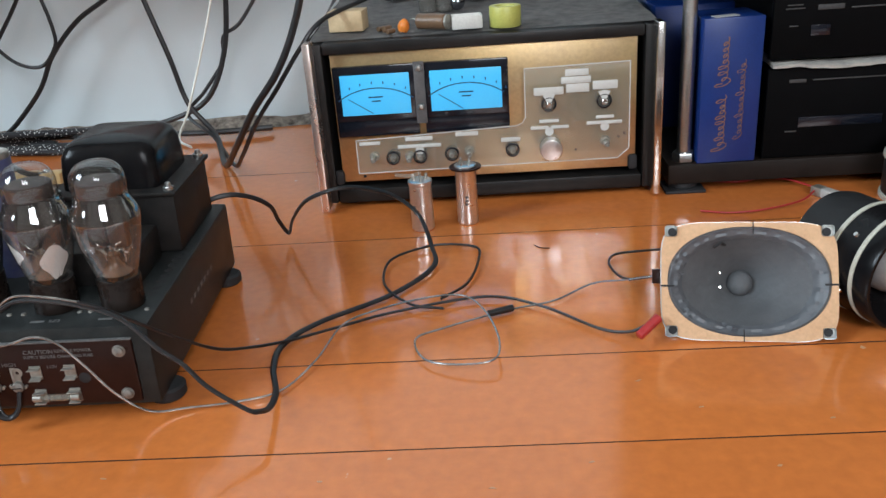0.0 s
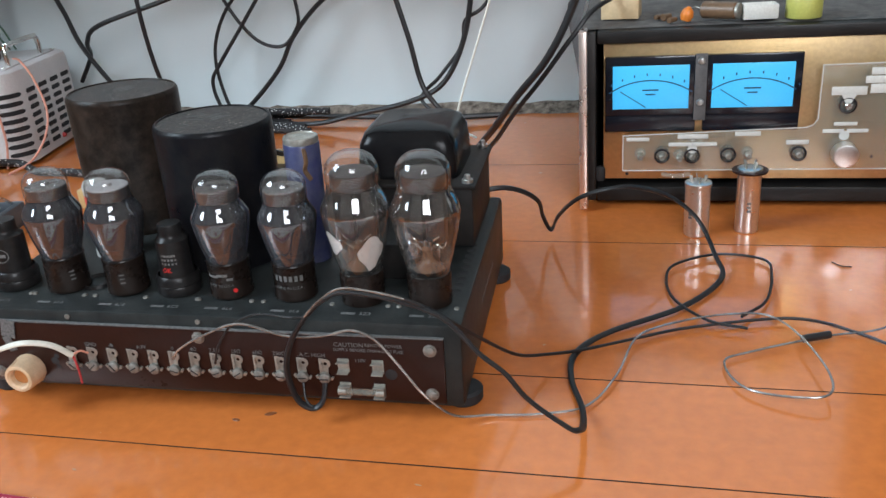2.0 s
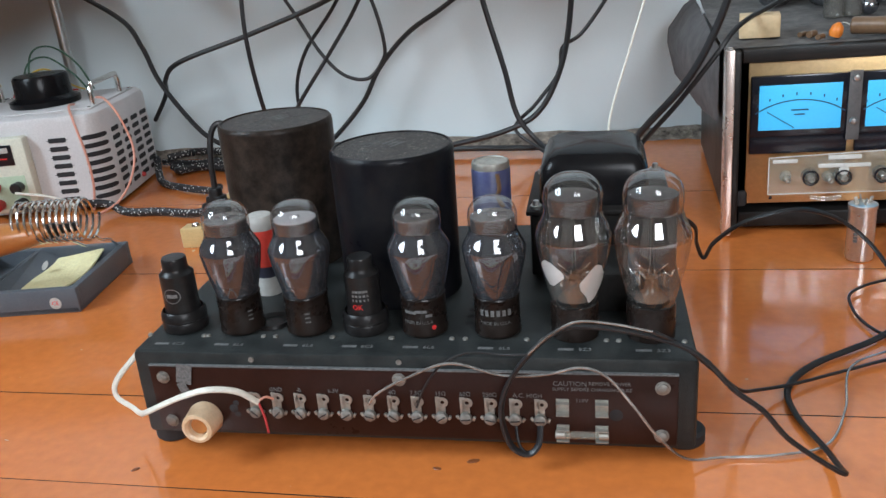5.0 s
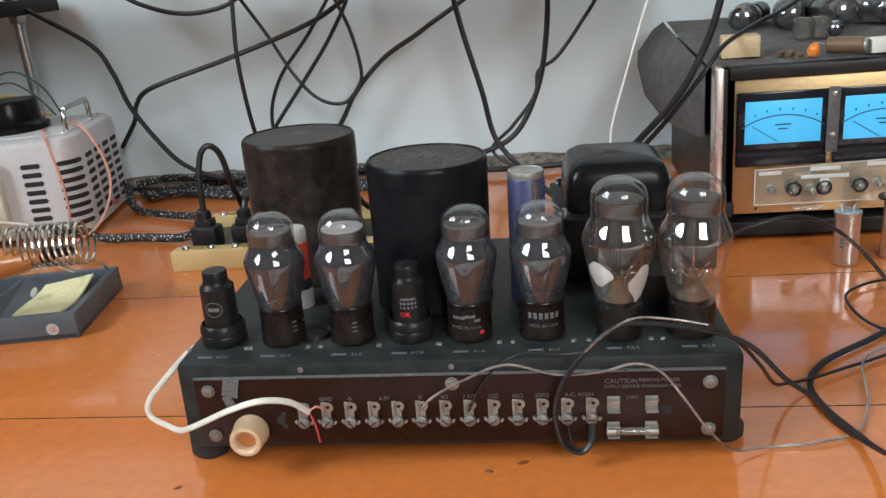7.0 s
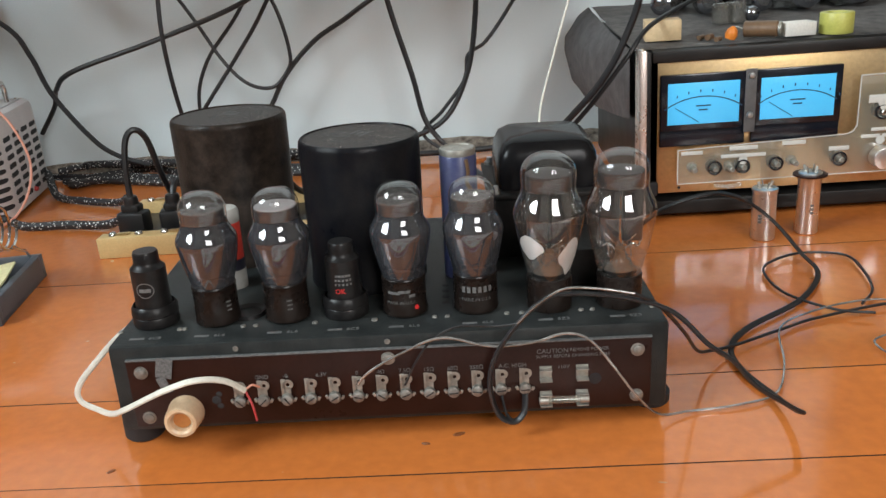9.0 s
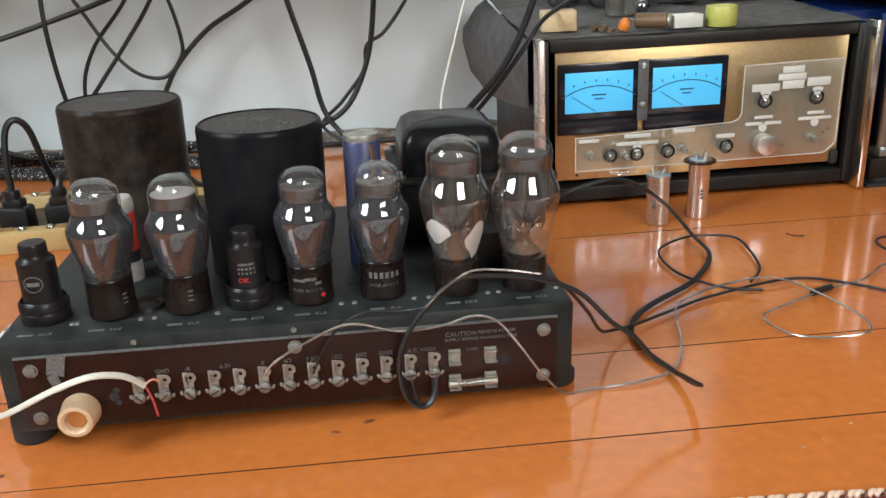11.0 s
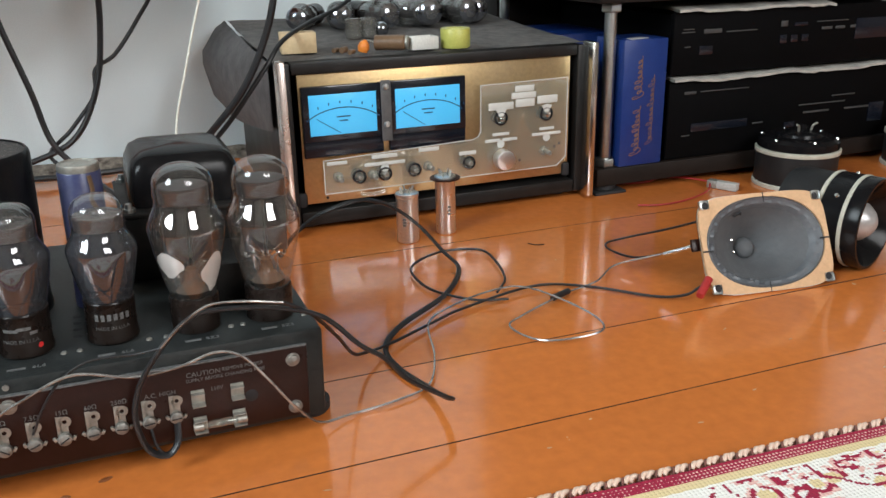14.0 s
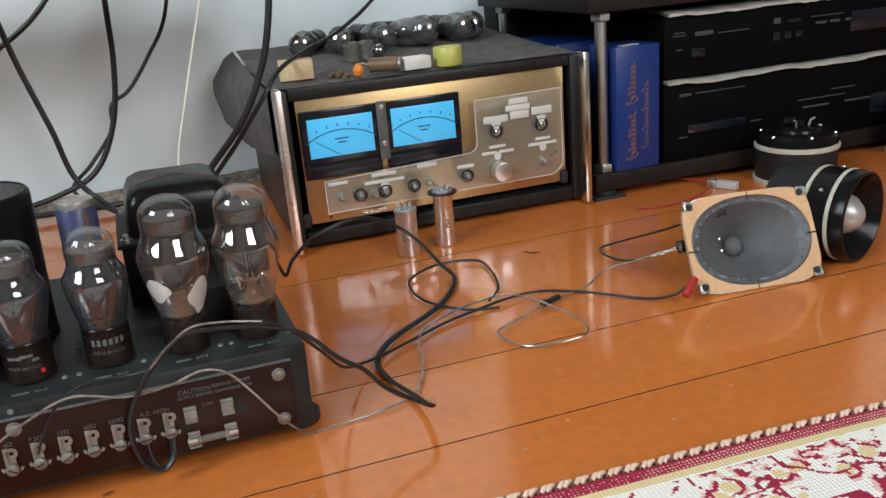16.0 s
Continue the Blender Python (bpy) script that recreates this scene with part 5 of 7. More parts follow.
    for x, z, rg in ((-0.143, 0.066, None), (-0.118, 0.066, "bezel"), (-0.098, 0.064, None), (-0.084, 0.066, "bezel"), (-0.044, 0.067, "bezel"), (-0.022, 0.067, None), (0.032, 0.068, "bezel"), (0.148, 0.070, None)):
        spindle(x, z, 0.0034, 0.019, "tin", rg)
    bm = B()
    lathe(bm, [(0, 0), (0.0125, 0), (0.0135, 0.001), (0.0135, 0.014), (0.0128, 0.0158), (0.0115, 0.0162), (0, 0.0158)], 36, (0.079, f - 0.013, 0.069), FRONT)
    part("volume_knob", bm, M["alu"], c, "spun aluminium knob")
    for x, z in ((-0.158, 0.040), (0.112, 0.060), (0.172, 0.078), (0.165, 0.074)):
        bm = B()
        lathe(bm, [(0, 0.0003), (0.0018, 0.0003), (0.002, 0)], 10, (x, f - 0.0003, z), FRONT)
        part("panel_hole", bm, M["slot"], gold)
    # folded torn sticker hanging over the strip
    bm = B()
    sweep(bm, [(-0.118, f - 0.0135, 0.044), (-0.1, f - 0.0145, 0.042), (-0.085, f - 0.0135, 0.0445)], 0.0028, flat=0.3)
    part("torn_sticker", bm, M["plate_glass"], ov)
    for s, xx in ((-1, -0.190), (1, 0.183)):
        bm = B()
        box(bm, (xx, f, 0.040), (0.012, 0.006, 0.020), 0.004)
        part("corner_bracket", bm, M["rubber"], c)


meter_unit()

# odds and ends on the dusty top
TOPZ = CZ1 + 0.004
bm = B()
box(bm, (0, 0, 0.0125), (0.044, 0.034, 0.025), 0.001)
solo("wooden_block", bm, M["pale_wood"], "small pale sawn block of wood on the dusty top", "wood block", m=pose(-0.098, 1.172, TOPZ, 0, 0, -6))
bm = B()
lathe(bm, [(0.0125, 0), (0.0185, 0), (0.0192, 0.001), (0.0192, 0.0235), (0.0185, 0.0245), (0.0125, 0.0245), (0.012, 0.0235), (0.012, 0.001), (0.0125, 0)], 36)
solo("tape_roll", bm, M["tape"], "yellow-green roll of adhesive tape lying flat", "tape roll", m=pose(0.100, 1.130, TOPZ - 0.001))
tray = thing("plastic_tray", "small white plastic tray", "tray", pose(0.053, 1.128, TOPZ, 0, 0, 4))
bm = B()
box(bm, (0, 0, 0.001), (0.036, 0.024, 0.002), 0.0005)
for s in (-1, 1):
    box(bm, (s * 0.0175, 0, 0.008), (0.002, 0.024, 0.015), 0.0005)
    box(bm, (0, s * 0.0115, 0.008), (0.034, 0.002, 0.015), 0.0005)
part("tray_body", bm, M["white_card"], tray)
cap = thing("wax_capacitor", "brown wax-dipped tubular capacitor lying on its side", "capacitor", pose(0.012, 1.128, TOPZ + 0.010, 0, 0, -28))
bm = B()
rod(bm, (-0.021, 0, 0), (0.019, 0, 0), 0.0095, 20)
part("capacitor_body", bm, M["brown_film"], cap)
bm = B()
lathe(bm, [(0.0085, 0), (0.0088, 0.003), (0.005, 0.004), (0, 0.004)], 18, (0.019, 0, 0), pose(0, 0, 0, 0, 90, 0))
part("end_seal", bm, M["tin"], cap)
bm = B()
sweep(bm, [(-0.021, 0, 0), (-0.03, 0.001, 0.003), (-0.034, 0.002, 0.001)], 0.0007)
part("lead", bm, M["tin"], cap)
bm = B()
lathe(bm, [(0, 0), (0.006, 0.001), (0.0075, 0.006), (0.006, 0.012), (0.002, 0.016), (0, 0.0165)], 18)
solo("dipped_capacitor", bm, M["orange"], "small orange dipped component", "capacitor", m=pose(-0.026, 1.128, TOPZ, 8, 14, 0))
for x, y, r in ((-0.046, 1.14, 0.004), (-0.054, 1.15, 0.003), (-0.040, 1.124, 0.003)):
    bm = B()
    rod(bm, (-0.006, 0, r), (0.006, 0.002, r), r)
    solo("resistor", bm, M["brown_film"], "tiny brown resistor lying on the dusty top", "resistor", "resistors on the unit", m=pose(x, y, TOPZ - 0.001, 0, 0, 40))


def loose_valve(x, y, rot, size, mat):
    v = thing("loose_valve", "old dusty glass valve lying on the unit", "valve", pose(x, y, TOPZ + 0.0065 + 0.0214 * size, 0, 90, rot) @ pose(0, 0, -0.04 * size), "loose valves on the unit")
    bm = B()
    lathe(bm, [(r * size, z * size) for r, z in coke_profile((0.0345, 0.0150, 0.0212, 0.070, 0.0169, 0.084, 0.0173, 0.104))], 28)
    part("bulb", bm, M[mat], v)
    bm = B()
    lathe(bm, [(0, 0), (0.0166 * size, 0), (0.0164 * size, 0.034 * size), (0.0148 * size, 0.0345 * size)], 24)
    part("base", bm, M["tube_base"], v)
    bm = B()
    lathe(bm, [(0, 0.045 * size), (0.009 * size, 0.045 * size), (0.009 * size, 0.085 * size), (0, 0.085 * size)], 16)
    part("anode", bm, M["anode"], v)
    bm = B()
    lathe(bm, [(0.0165 * size, 0.098 * size), (0.012 * size, 0.102 * size), (0, 0.1038 * size)], 20)
    part("getter", bm, M["getter"], v, "silvered tip")


for x, y, rot, size, mat in ((0.010, 1.385, -100, 1.0, "dusty_glass"), (0.052, 1.365, -75, 1.05, "dusty_glass"), (0.098, 1.375, -62, 1.05, "dusty_glass"), (0.142, 1.372, -100, 1.1, "dusty_glass"), (0.188, 1.38, -80, 1.05, "dusty_glass"), (0.232, 1.385, -112, 1.05, "dusty_glass"), (-0.035, 1.40, -120, 0.95, "dusty_glass")):
    loose_valve(x, y, rot, size, mat)
for x, y in ((0.000, 1.262), (0.022, 1.266)):
    bm = B()
    lathe(bm, [(0, 0), (0.011, 0), (0.0125, 0.004), (0.0125, 0.024), (0.010, 0.027), (0.0, 0.0275)], 22)
    solo("small_valve", bm, M["ribbed_glass"], "small dusty glass miniature valve standing upright", "valve", "small valves on the unit", m=pose(x, y, TOPZ + 0.004))
bm = B()
bmesh.ops.create_uvsphere(bm, u_segments=24, v_segments=14, radius=0.0105)
solo("chrome_ball", bm, M["getter"], "bright mirrored glass ball", "ball", m=pose(0.040, 1.262, TOPZ + 0.0145))


# ---- things on the floor, right-hand side ----
def can_capacitor(x, y, r, h, wafer):
    c = thing("can_capacitor", "upright bare aluminium can capacitor with solder tags", "capacitor", pose(x, y, 0, 0, 0, 20 if wafer else -15), "can capacitors on the floor")
    bm = B()
    lathe(bm, [(0, 0), (r * 0.9, 0), (r, 0.0015), (r, h - 0.006), (r * 1.06, h - 0.005), (r * 1.06, h - 0.001), (r * 0.92, h), (0, h - 0.001)], 30)
    part("can", bm, M["alu"], c, "bare aluminium can")
    if wafer:
        bm = B()
        lathe(bm, [(0, 0), (r * 1.5, 0), (r * 1.5, 0.002), (0, 0.002)], 24, (0, 0, h - 0.0045))
        part("mounting_wafer", bm, M["bakelite"], c)
    for i in range(4):
        a = i * math.pi / 2 + 0.4
        bm = B()
        box(bm, (r * 0.55 * math.cos(a), r * 0.55 * math.sin(a), h + 0.003), (0.0035, 0.0008, 0.008), 0.0002, pose(0, 0, 0, 12 * math.cos(a * 2), 10, math.degrees(a)))
        part("solder_tag", bm, M["tin"], c)
    for z in (0.3, 0.36, 0.42):
        wrap_bar(c, -0.35, h * z + 0.005, 0.004, 0.0028, r + 0.0002)


can_capacitor(-0.011, 1.014, 0.0135, 0.062, False)
can_capacitor(0.043, 1.026, 0.0125, 0.074, True)

SPK = pose(0.2837, 0.7125, 0.0005, 0, 0, -7.4) @ pose(0, 0, 0, -27.7, 0, 0)


def oval(a, b, n=64, k=2.0):
    out = []
    for i in range(n):
        t = 2 * math.pi * i / n
        out.append((a * math.copysign(abs(math.cos(t)) ** (2 / k), math.cos(t)), b * math.copysign(abs(math.sin(t)) ** (2 / k), math.sin(t))))
    return out


def rings_to_mesh(bm, rings, close=False):
    vs = [[bm.verts.new(p) for p in r] for r in rings]
    n = len(vs[0])
    for a, b in zip(vs, vs[1:]):
        for i in range(n):
            bm.faces.new((a[i], a[(i + 1) % n], b[(i + 1) % n], b[i]))
    if close:
        bm.faces.new(vs[-1])
    return vs


def loudspeaker():
    s = thing("loudspeaker", "oval loudspeaker chassis with grey cone and tan card gasket", "loudspeaker", SPK @ Matrix.Diagonal((1.04, 1.0, 1.07, 1.0)))
    hw, hh = 0.0705, 0.0482
    cz = 0.0482
    n = 96

    def outline(k):
        """Rounded plate with cut-in corners."""
        pts = []
        for i in range(n):
            t = 2 * math.pi * i / n
            c, q = math.cos(t), math.sin(t)
            x = hw * math.copysign(abs(c) ** 0.36, c)
            z = hh * math.copysign(abs(q) ** 0.36, q)
            d = abs(x) / hw + abs(z) / hh
            lim = 1.74
            if d > lim:
                x, z = x * lim / d, z * lim / d
            pts.append((x * k, z * k))
        return pts
    oo, io = outline(1.0), oval(0.0650, 0.0442, n, 2.2)
    bm = B()
    rings_to_mesh(bm, [[(x * 0.9, 0.0062, cz + z * 0.9) for x, z in oo], [(x, 0.0030, cz + z) for x, z in oo], [(x, 0.0015, cz + z) for x, z in oo], [(x, 0.0015, cz + z) for x, z in io], [(x * 0.97, 0.006, cz + z * 0.97) for x, z in io]])
    part("frame", bm, M["steel"], s, "pressed steel rim")
    bm = B()
    g = outline(0.990)
    a = [[(x, 0.0015, cz + z) for x, z in g], [(x, -0.0012, cz + z) for x, z in g], [(x * 1.0, -0.0012, cz + z) for x, z in io], [(x, 0.0030, cz + z) for x, z in io]]
    rings_to_mesh(bm, a)
    gasket = part("gasket", bm, M["tan_card"], s, "tan card gasket ring")
    for x, z, w, h in ((0.004, hh * 0.90, 0.0008, 0.010), (-0.004, -hh * 0.90, 0.0008, 0.010), (hw * 0.92, -0.002, 0.011, 0.0016), (-hw * 0.92, -0.004, 0.011, 0.0016)):
        bar_part((x, -0.0013, cz + z), (w, 0.0005, h), M["slot"], gasket, "gasket_joint")
    for x in (-1, 1):
        for z in (-1, 1):
            bm = B()
            box(bm, (x * (hw - 0.0085), -0.0014, cz + z * (hh - 0.0075)), (0.010, 0.0012, 0.009), 0.002)
            tabp = part("mounting_ear", bm, M["steel"], s)
            bm = B()
            lathe(bm, [(0, 0.0004), (0.0033, 0.0004), (0.0036, 0)], 14, (x * (hw - 0.0095), -0.0019, cz + z * (hh - 0.0085)), FRONT)
            part("screw_hole", bm, M["slot"], tabp)
    # wrinkled cloth edge, then the cone
    bm = B()
    rr = []
    for j, (f, y) in enumerate(((1.0, 0.001), (0.965, -0.0005), (0.92, 0.002), (0.87, 0.0025), (0.83, 0.0055), (0.79, 0.009))):
        ring = []
        for i, (x, z) in enumerate(oval(0.0650, 0.0442, 160, 2.2)):
            w = 0 if j in (0,) else (0.0034 if 62 < i < 118 else 0.0014) * noise.noise((i * 0.42 + j * 0.9, 0, 0)) + 0.0012 * noise.noise((i * 0.21 + j * 0.6, 4, 0))
            ring.append((x * f, y + w, cz + z * f))
        rr.append(ring)
    rings_to_mesh(bm, rr)
    part("cone_edge", bm, M["surround"], s, "wrinkled grey doped cloth edge")
    bm = B()
    rr = []
    for f, y in ((0.80, 0.0078), (0.70, 0.0125), (0.58, 0.0185), (0.46, 0.025), (0.34, 0.0325), (0.24, 0.0400), (0.16, 0.0460)):
        k = 2.25 + (2.0 - 2.25) * (0.8 - f) / 0.64
        b = 0.0442 + (0.0640 - 0.0442) * 0.65 * (0.8 - f) / 0.64
        rr.append([(x * f, y + 0.0003 * noise.noise((x * 300, z * 300, f)), cz + z * f) for x, z in oval(0.0652 - 0.004 * (0.8 - f), b, 96, k)])
    rings_to_mesh(bm, rr)
    part("cone", bm, M["cone"], s, "dark grey paper cone")
    bm = B()
    lathe(bm, [(0.0108, 0), (0.0108, 0.002), (0.0100, 0.0042), (0.008, 0.0068), (0.0045, 0.0085), (0, 0.009)], 28, (0, 0.0450, cz), FRONT)
    part("dust_cap", bm, M["cone"], s)
    for z in (0.008, -0.004):
        bm = B()
        lathe(bm, [(0, 0.001), (0.0011, 0.0008), (0.0015, 0)], 10, (-0.0185, 0.0320, cz + z), FRONT)
        part("lead_joint", bm, M["bright"], s)
    bm = B()
    rr = [[(x, 0.006, cz + z) for x, z in oval(0.061, 0.041, 48)], [(x, 0.023, cz + z) for x, z in oval(0.048, 0.036, 48)], [(x, 0.044, cz + z) for x, z in oval(0.025, 0.022, 48)], [(x, 0.050, cz + z) for x, z in oval(0.018, 0.018, 48)]]
    rings_to_mesh(bm, rr, True)
    part("basket", bm, M["ferrite"], s)
    bm = B()
    lathe(bm, [(0, 0), (0.0165, 0), (0.0178, 0.001), (0.0178, 0.008), (0.0165, 0.009), (0, 0.009)], 28, (0, 0.0495, cz), pose(0, 0, 0, -90))
    part("magnet", bm, M["ferrite"], s)
    bm = B()
    box(bm, (-0.071, 0.008, cz + 0.004), (0.012, 0.003, 0.012), 0.0006)
    part("terminal_strip", bm, M["bakelite"], s)
    bm = B()
    sweep(bm, [(-0.026, 0.0085, cz + 0.028), (-0.021, 0.004, cz + 0.031), (-0.017, 0.010, cz + 0.030)], 0.0011)
    part("cone_tear", bm, M["slot"], s)


loudspeaker()


def horn_tweeter(name, m, lying):
    """A round compression tweeter: ringed body along its own z, horn mouth and bullet on top."""
    t = thing(name, "black round horn tweeter with pale rings, lying on its side" if lying else "black round horn tweeter with pale rings, standing on its mouth", "tweeter", m, "tweeters on the floor")
    bm = B()
    lathe(bm, [(0, 0), (0.040, 0), (0.046, 0.003), (0.048, 0.010), (0.048, 0.048), (0.047, 0.050)], 48)
    part("body", bm, M["ferrite"], t, "dark grey enamelled magnet cover")
    for z in (0.048, 0.076):
        bm = B()
        lathe(bm, [(0.047, z), (0.0505, z), (0.0508, z + 0.001), (0.0508, z + 0.004), (0.047, z + 0.0045)], 48)
        part("gasket_ring", bm, M["ring"], t, "pale gasket ring")
    bm = B()
    lathe(bm, [(0.046, 0.0525), (0.0502, 0.0528), (0.0502, 0.0762)], 48)
    fl = part("flange", bm, M["black_gloss"], t)
    for i in range(6):
        a = i * math.pi / 3 + 0.3
        bm = B()
        lathe(bm, [(0, 0.002), (0.002, 0.0016), (0.0026, 0)], 10, (0.0500 * math.cos(a), 0.0500 * math.sin(a), 0.066), Matrix.Rotation(a, 4, "Z") @ Matrix.Rotation(math.pi / 2, 4, "Y"))
        part("screw", bm, M["bright"], fl)
    bm = B()
    lathe(bm, [(0.0500, 0.0803), (0.0502, 0.094), (0.0492, 0.096), (0.0465, 0.096), (0.040, 0.088), (0.030, 0.074), (0.022, 0.062), (0.018, 0.055), (0, 0.055)], 48)
    part("horn", bm, M["black_gloss"], t, "black flared horn mouth")
    bm = B()
    lathe(bm, [(0.0215, 0.056), (0.0235, 0.066), (0.0232, 0.074), (0.020, 0.084), (0.013, 0.092), (0.006, 0.096), (0, 0.097)], 32)
    part("bullet", bm, M["bullet"], t, "satin silver bullet plug")


horn_tweeter("tweeter", pose(0.382, 0.811, 0.0510, 90, 0, 22), True)


def upright_tweeter(x, y):
    t = thing("tweeter", "black round tweeter with pale rings standing on the floor", "tweeter", pose(x, y, 0), "tweeters on the floor")
    t.scale = (0.93, 0.93, 0.80)
    for z in (0.0, 0.0605):
        bm = B()
        lathe(bm, [(0.05, z), (0.0625, z), (0.063, z + 0.001), (0.063, z + 0.0065), (0.06, z + 0.008), (0.05, z + 0.008)], 56)
        part("gasket_ring", bm, M["ring"], t, "pale gasket ring")
    bm = B()
    lathe(bm, [(0, 0.007), (0.0605, 0.0075), (0.061, 0.0090), (0.061, 0.060), (0, 0.0605)], 56)
    part("body", bm, M["ferrite"], t, "dark grey enamelled body")
    bm = B()
    lathe(bm, [(0.058, 0.068), (0.0605, 0.070), (0.060, 0.082), (0.054, 0.088), (0.034, 0.089), (0.032, 0.094), (0.024, 0.098), (0.010, 0.099), (0.009, 0.108), (0, 0.109)], 56)
    top = part("cover", bm, M["black_gloss"], t, "glossy black domed cover")
    for i in range(6):
        a = i * math.pi / 3 - 1.9
        bm = B()
        lathe(bm, [(0, 0.003), (0.0025, 0.0024), (0.0032, 0)], 10, (0.0545 * math.cos(a), 0.0545 * math.sin(a), 0.0868))
        part("screw", bm, M["bright"], top)
    for s in (-1, 1):
        bm = B()
        sweep(bm, [(s * 0.012, -0.01, 0.097), (s * 0.014, -0.012, 0.108), (s * 0.02, -0.014, 0.112)], 0.0018)
        part("terminal", bm, M["tin"], top)


upright_tweeter(0.592, 1.028)
upright_tweeter(0.845, 1.030)

# neon lamp with red leads
lamp = thing("neon_lamp", "small clear plastic block with metal end", "component", pose(0.474, 1.046, 0.0005, 0, 0, -62))
bm = B()
box(bm, (0.012, 0, 0.0055), (0.030, 0.012, 0.011), 0.001)
part("lamp_body", bm, M["label_white"], lamp, "translucent white body")
bm = B()
box(bm, (-0.010, 0, 0.0055), (0.014, 0.013, 0.011), 0.0008)
part("lamp_cap", bm, M["tin"], lamp)
wire("red_lead", [(0.345, 1.120, 0.003), (0.39, 1.108, 0.004), (0.424, 1.118, 0.004), (0.45, 1.098, 0.006), (0.466, 1.062, 0.008)], 0.0013, "red_pvc", "thin red insulated lead on the floor", "wire")
wire("red_lead", [(0.318, 1.016, 0.003), (0.35, 1.008, 0.002), (0.391, 1.010, 0.003), (0.44, 1.030, 0.004), (0.466, 1.056, 0.007)], 0.0012, "red_pvc", "thin red insulated lead on the floor", "wire")

# ---- rack with hi-fi ----
rack = thing("equipment_rack", "dark board rack on zinc-plated threaded rods", "rack")
bm = B()
box(bm, (0.665, 1.285, 0.0245), (0.74, 0.395, 0.025), 0.0015)
part("shelf_board", bm, M["dark_wood"], rack, "dark stained bottom board")
bm = B()
box(bm, (0.665, 1.285, 0.2755), (0.76, 0.41, 0.025), 0.0015)
part("shelf_board", bm, M["dark_wood"], rack, "dark stained upper board")


def threaded_rod(x, y, z0, z1, parent):
    bm = B()
    r = 0.0088
    prof = [(0, z0)]
    k = int((z1 - z0) / 0.0016)
    for i in range(k + 1):
        prof.append((r - (0.0005 if i % 2 else 0), z0 + (z1 - z0) * i / k))
    prof.append((0, z1))
    lathe(bm, prof, 20, (x, y, 0))
    p = part("threaded_rod", bm, M["steel"], parent, "zinc-plated threaded rod")
    for z in (z0, z1 - 0.013):
        bm = B()
        lathe(bm, [(0.0095, z), (0.0135, z + 0.0005), (0.0145, z + 0.0015), (0.0145, z + 0.0105), (0.0135, z + 0.012), (0.0095, z + 0.0125)], 6, (x, y, 0))
        part("nut", bm, M["steel"], p, "hexagonal steel nut")


for rx in (0.317, 1.01):
    threaded_rod(rx, 1.106, 0.037, 0.263, rack)
    bm = B()
    lathe(bm, [(0, 0.004), (0.019, 0.004), (0.020, 0.005), (0.020, 0.011), (0.018, 0.0119), (0, 0.0119)], 24, (rx, 1.110, 0))
    part("foot", bm, M["rubber"], rack)
    bm = B()
    box(bm, (rx, 1.106, 0.002), (0.05, 0.045, 0.0038), 0.0008)
    part("foot_pad", bm, M["rubber"], rack, "square of dark rubber matting")
    threaded_rod(rx, 1.45, 0.037, 0.263, rack)

carton = thing("blue_carton", "tall dark blue card box with gold lettering", "box", pose(0.3655, 1.089, 0.0372, 0, 0, 1.5))
bm = B()
box(bm, (0, 0.036, 0.088), (0.071, 0.071, 0.176), 0.0012)
part("carton_body", bm, M["blue_card"], carton)
bm = B()
box(bm, (-0.008, 0.012, 0.1765), (0.03, 0.012, 0.001), 0, pose(0, 0, 0, 0, 0, 12))
part("sticker", bm, M["label_white"], carton)
rng = random.Random(11)
for col, (x, z0, z1, thick) in enumerate(((-0.0085, 0.016, 0.083, 0.0012), (-0.0085, 0.096, 0.152, 0.0012), (0.0135, 0.030, 0.125, 0.0008))):
    # flourishes of a foil script that cannot be lettered
    bm = B()
    n = int((z1 - z0) / 0.0066)
    pts = []
    for i in range(n):
        zz = z0 + (z1 - z0) * i / n
        tall = (0.0105 if i == 0 else rng.choice((0.0032, 0.0036, 0.0068))) if thick > 0.001 else (0.006 if i % 4 == 0 else 0.0026)
        for k in range(7):
            a = 2 * math.pi * k / 7
            pts.append((x - tall * 0.9 * math.sin(a) - (0.002 if tall > 0.005 else 0), -0.0002, zz + 0.0066 * k / 7 + 0.0032 * math.cos(a) - 0.0016 * math.sin(a)))
    sweep(bm, pts, thick * 0.42, 5, 3)
    part("foil_script", bm, M["gold_ink"], carton)
bm = B()
box(bm, (0, 0, 0.085), (0.11, 0.16, 0.17), 0.002)
solo("blue_carton", bm, M["blue_card"], "dark blue card box standing deep in the rack", "box", m=pose(0.362, 1.34, 0.0372))


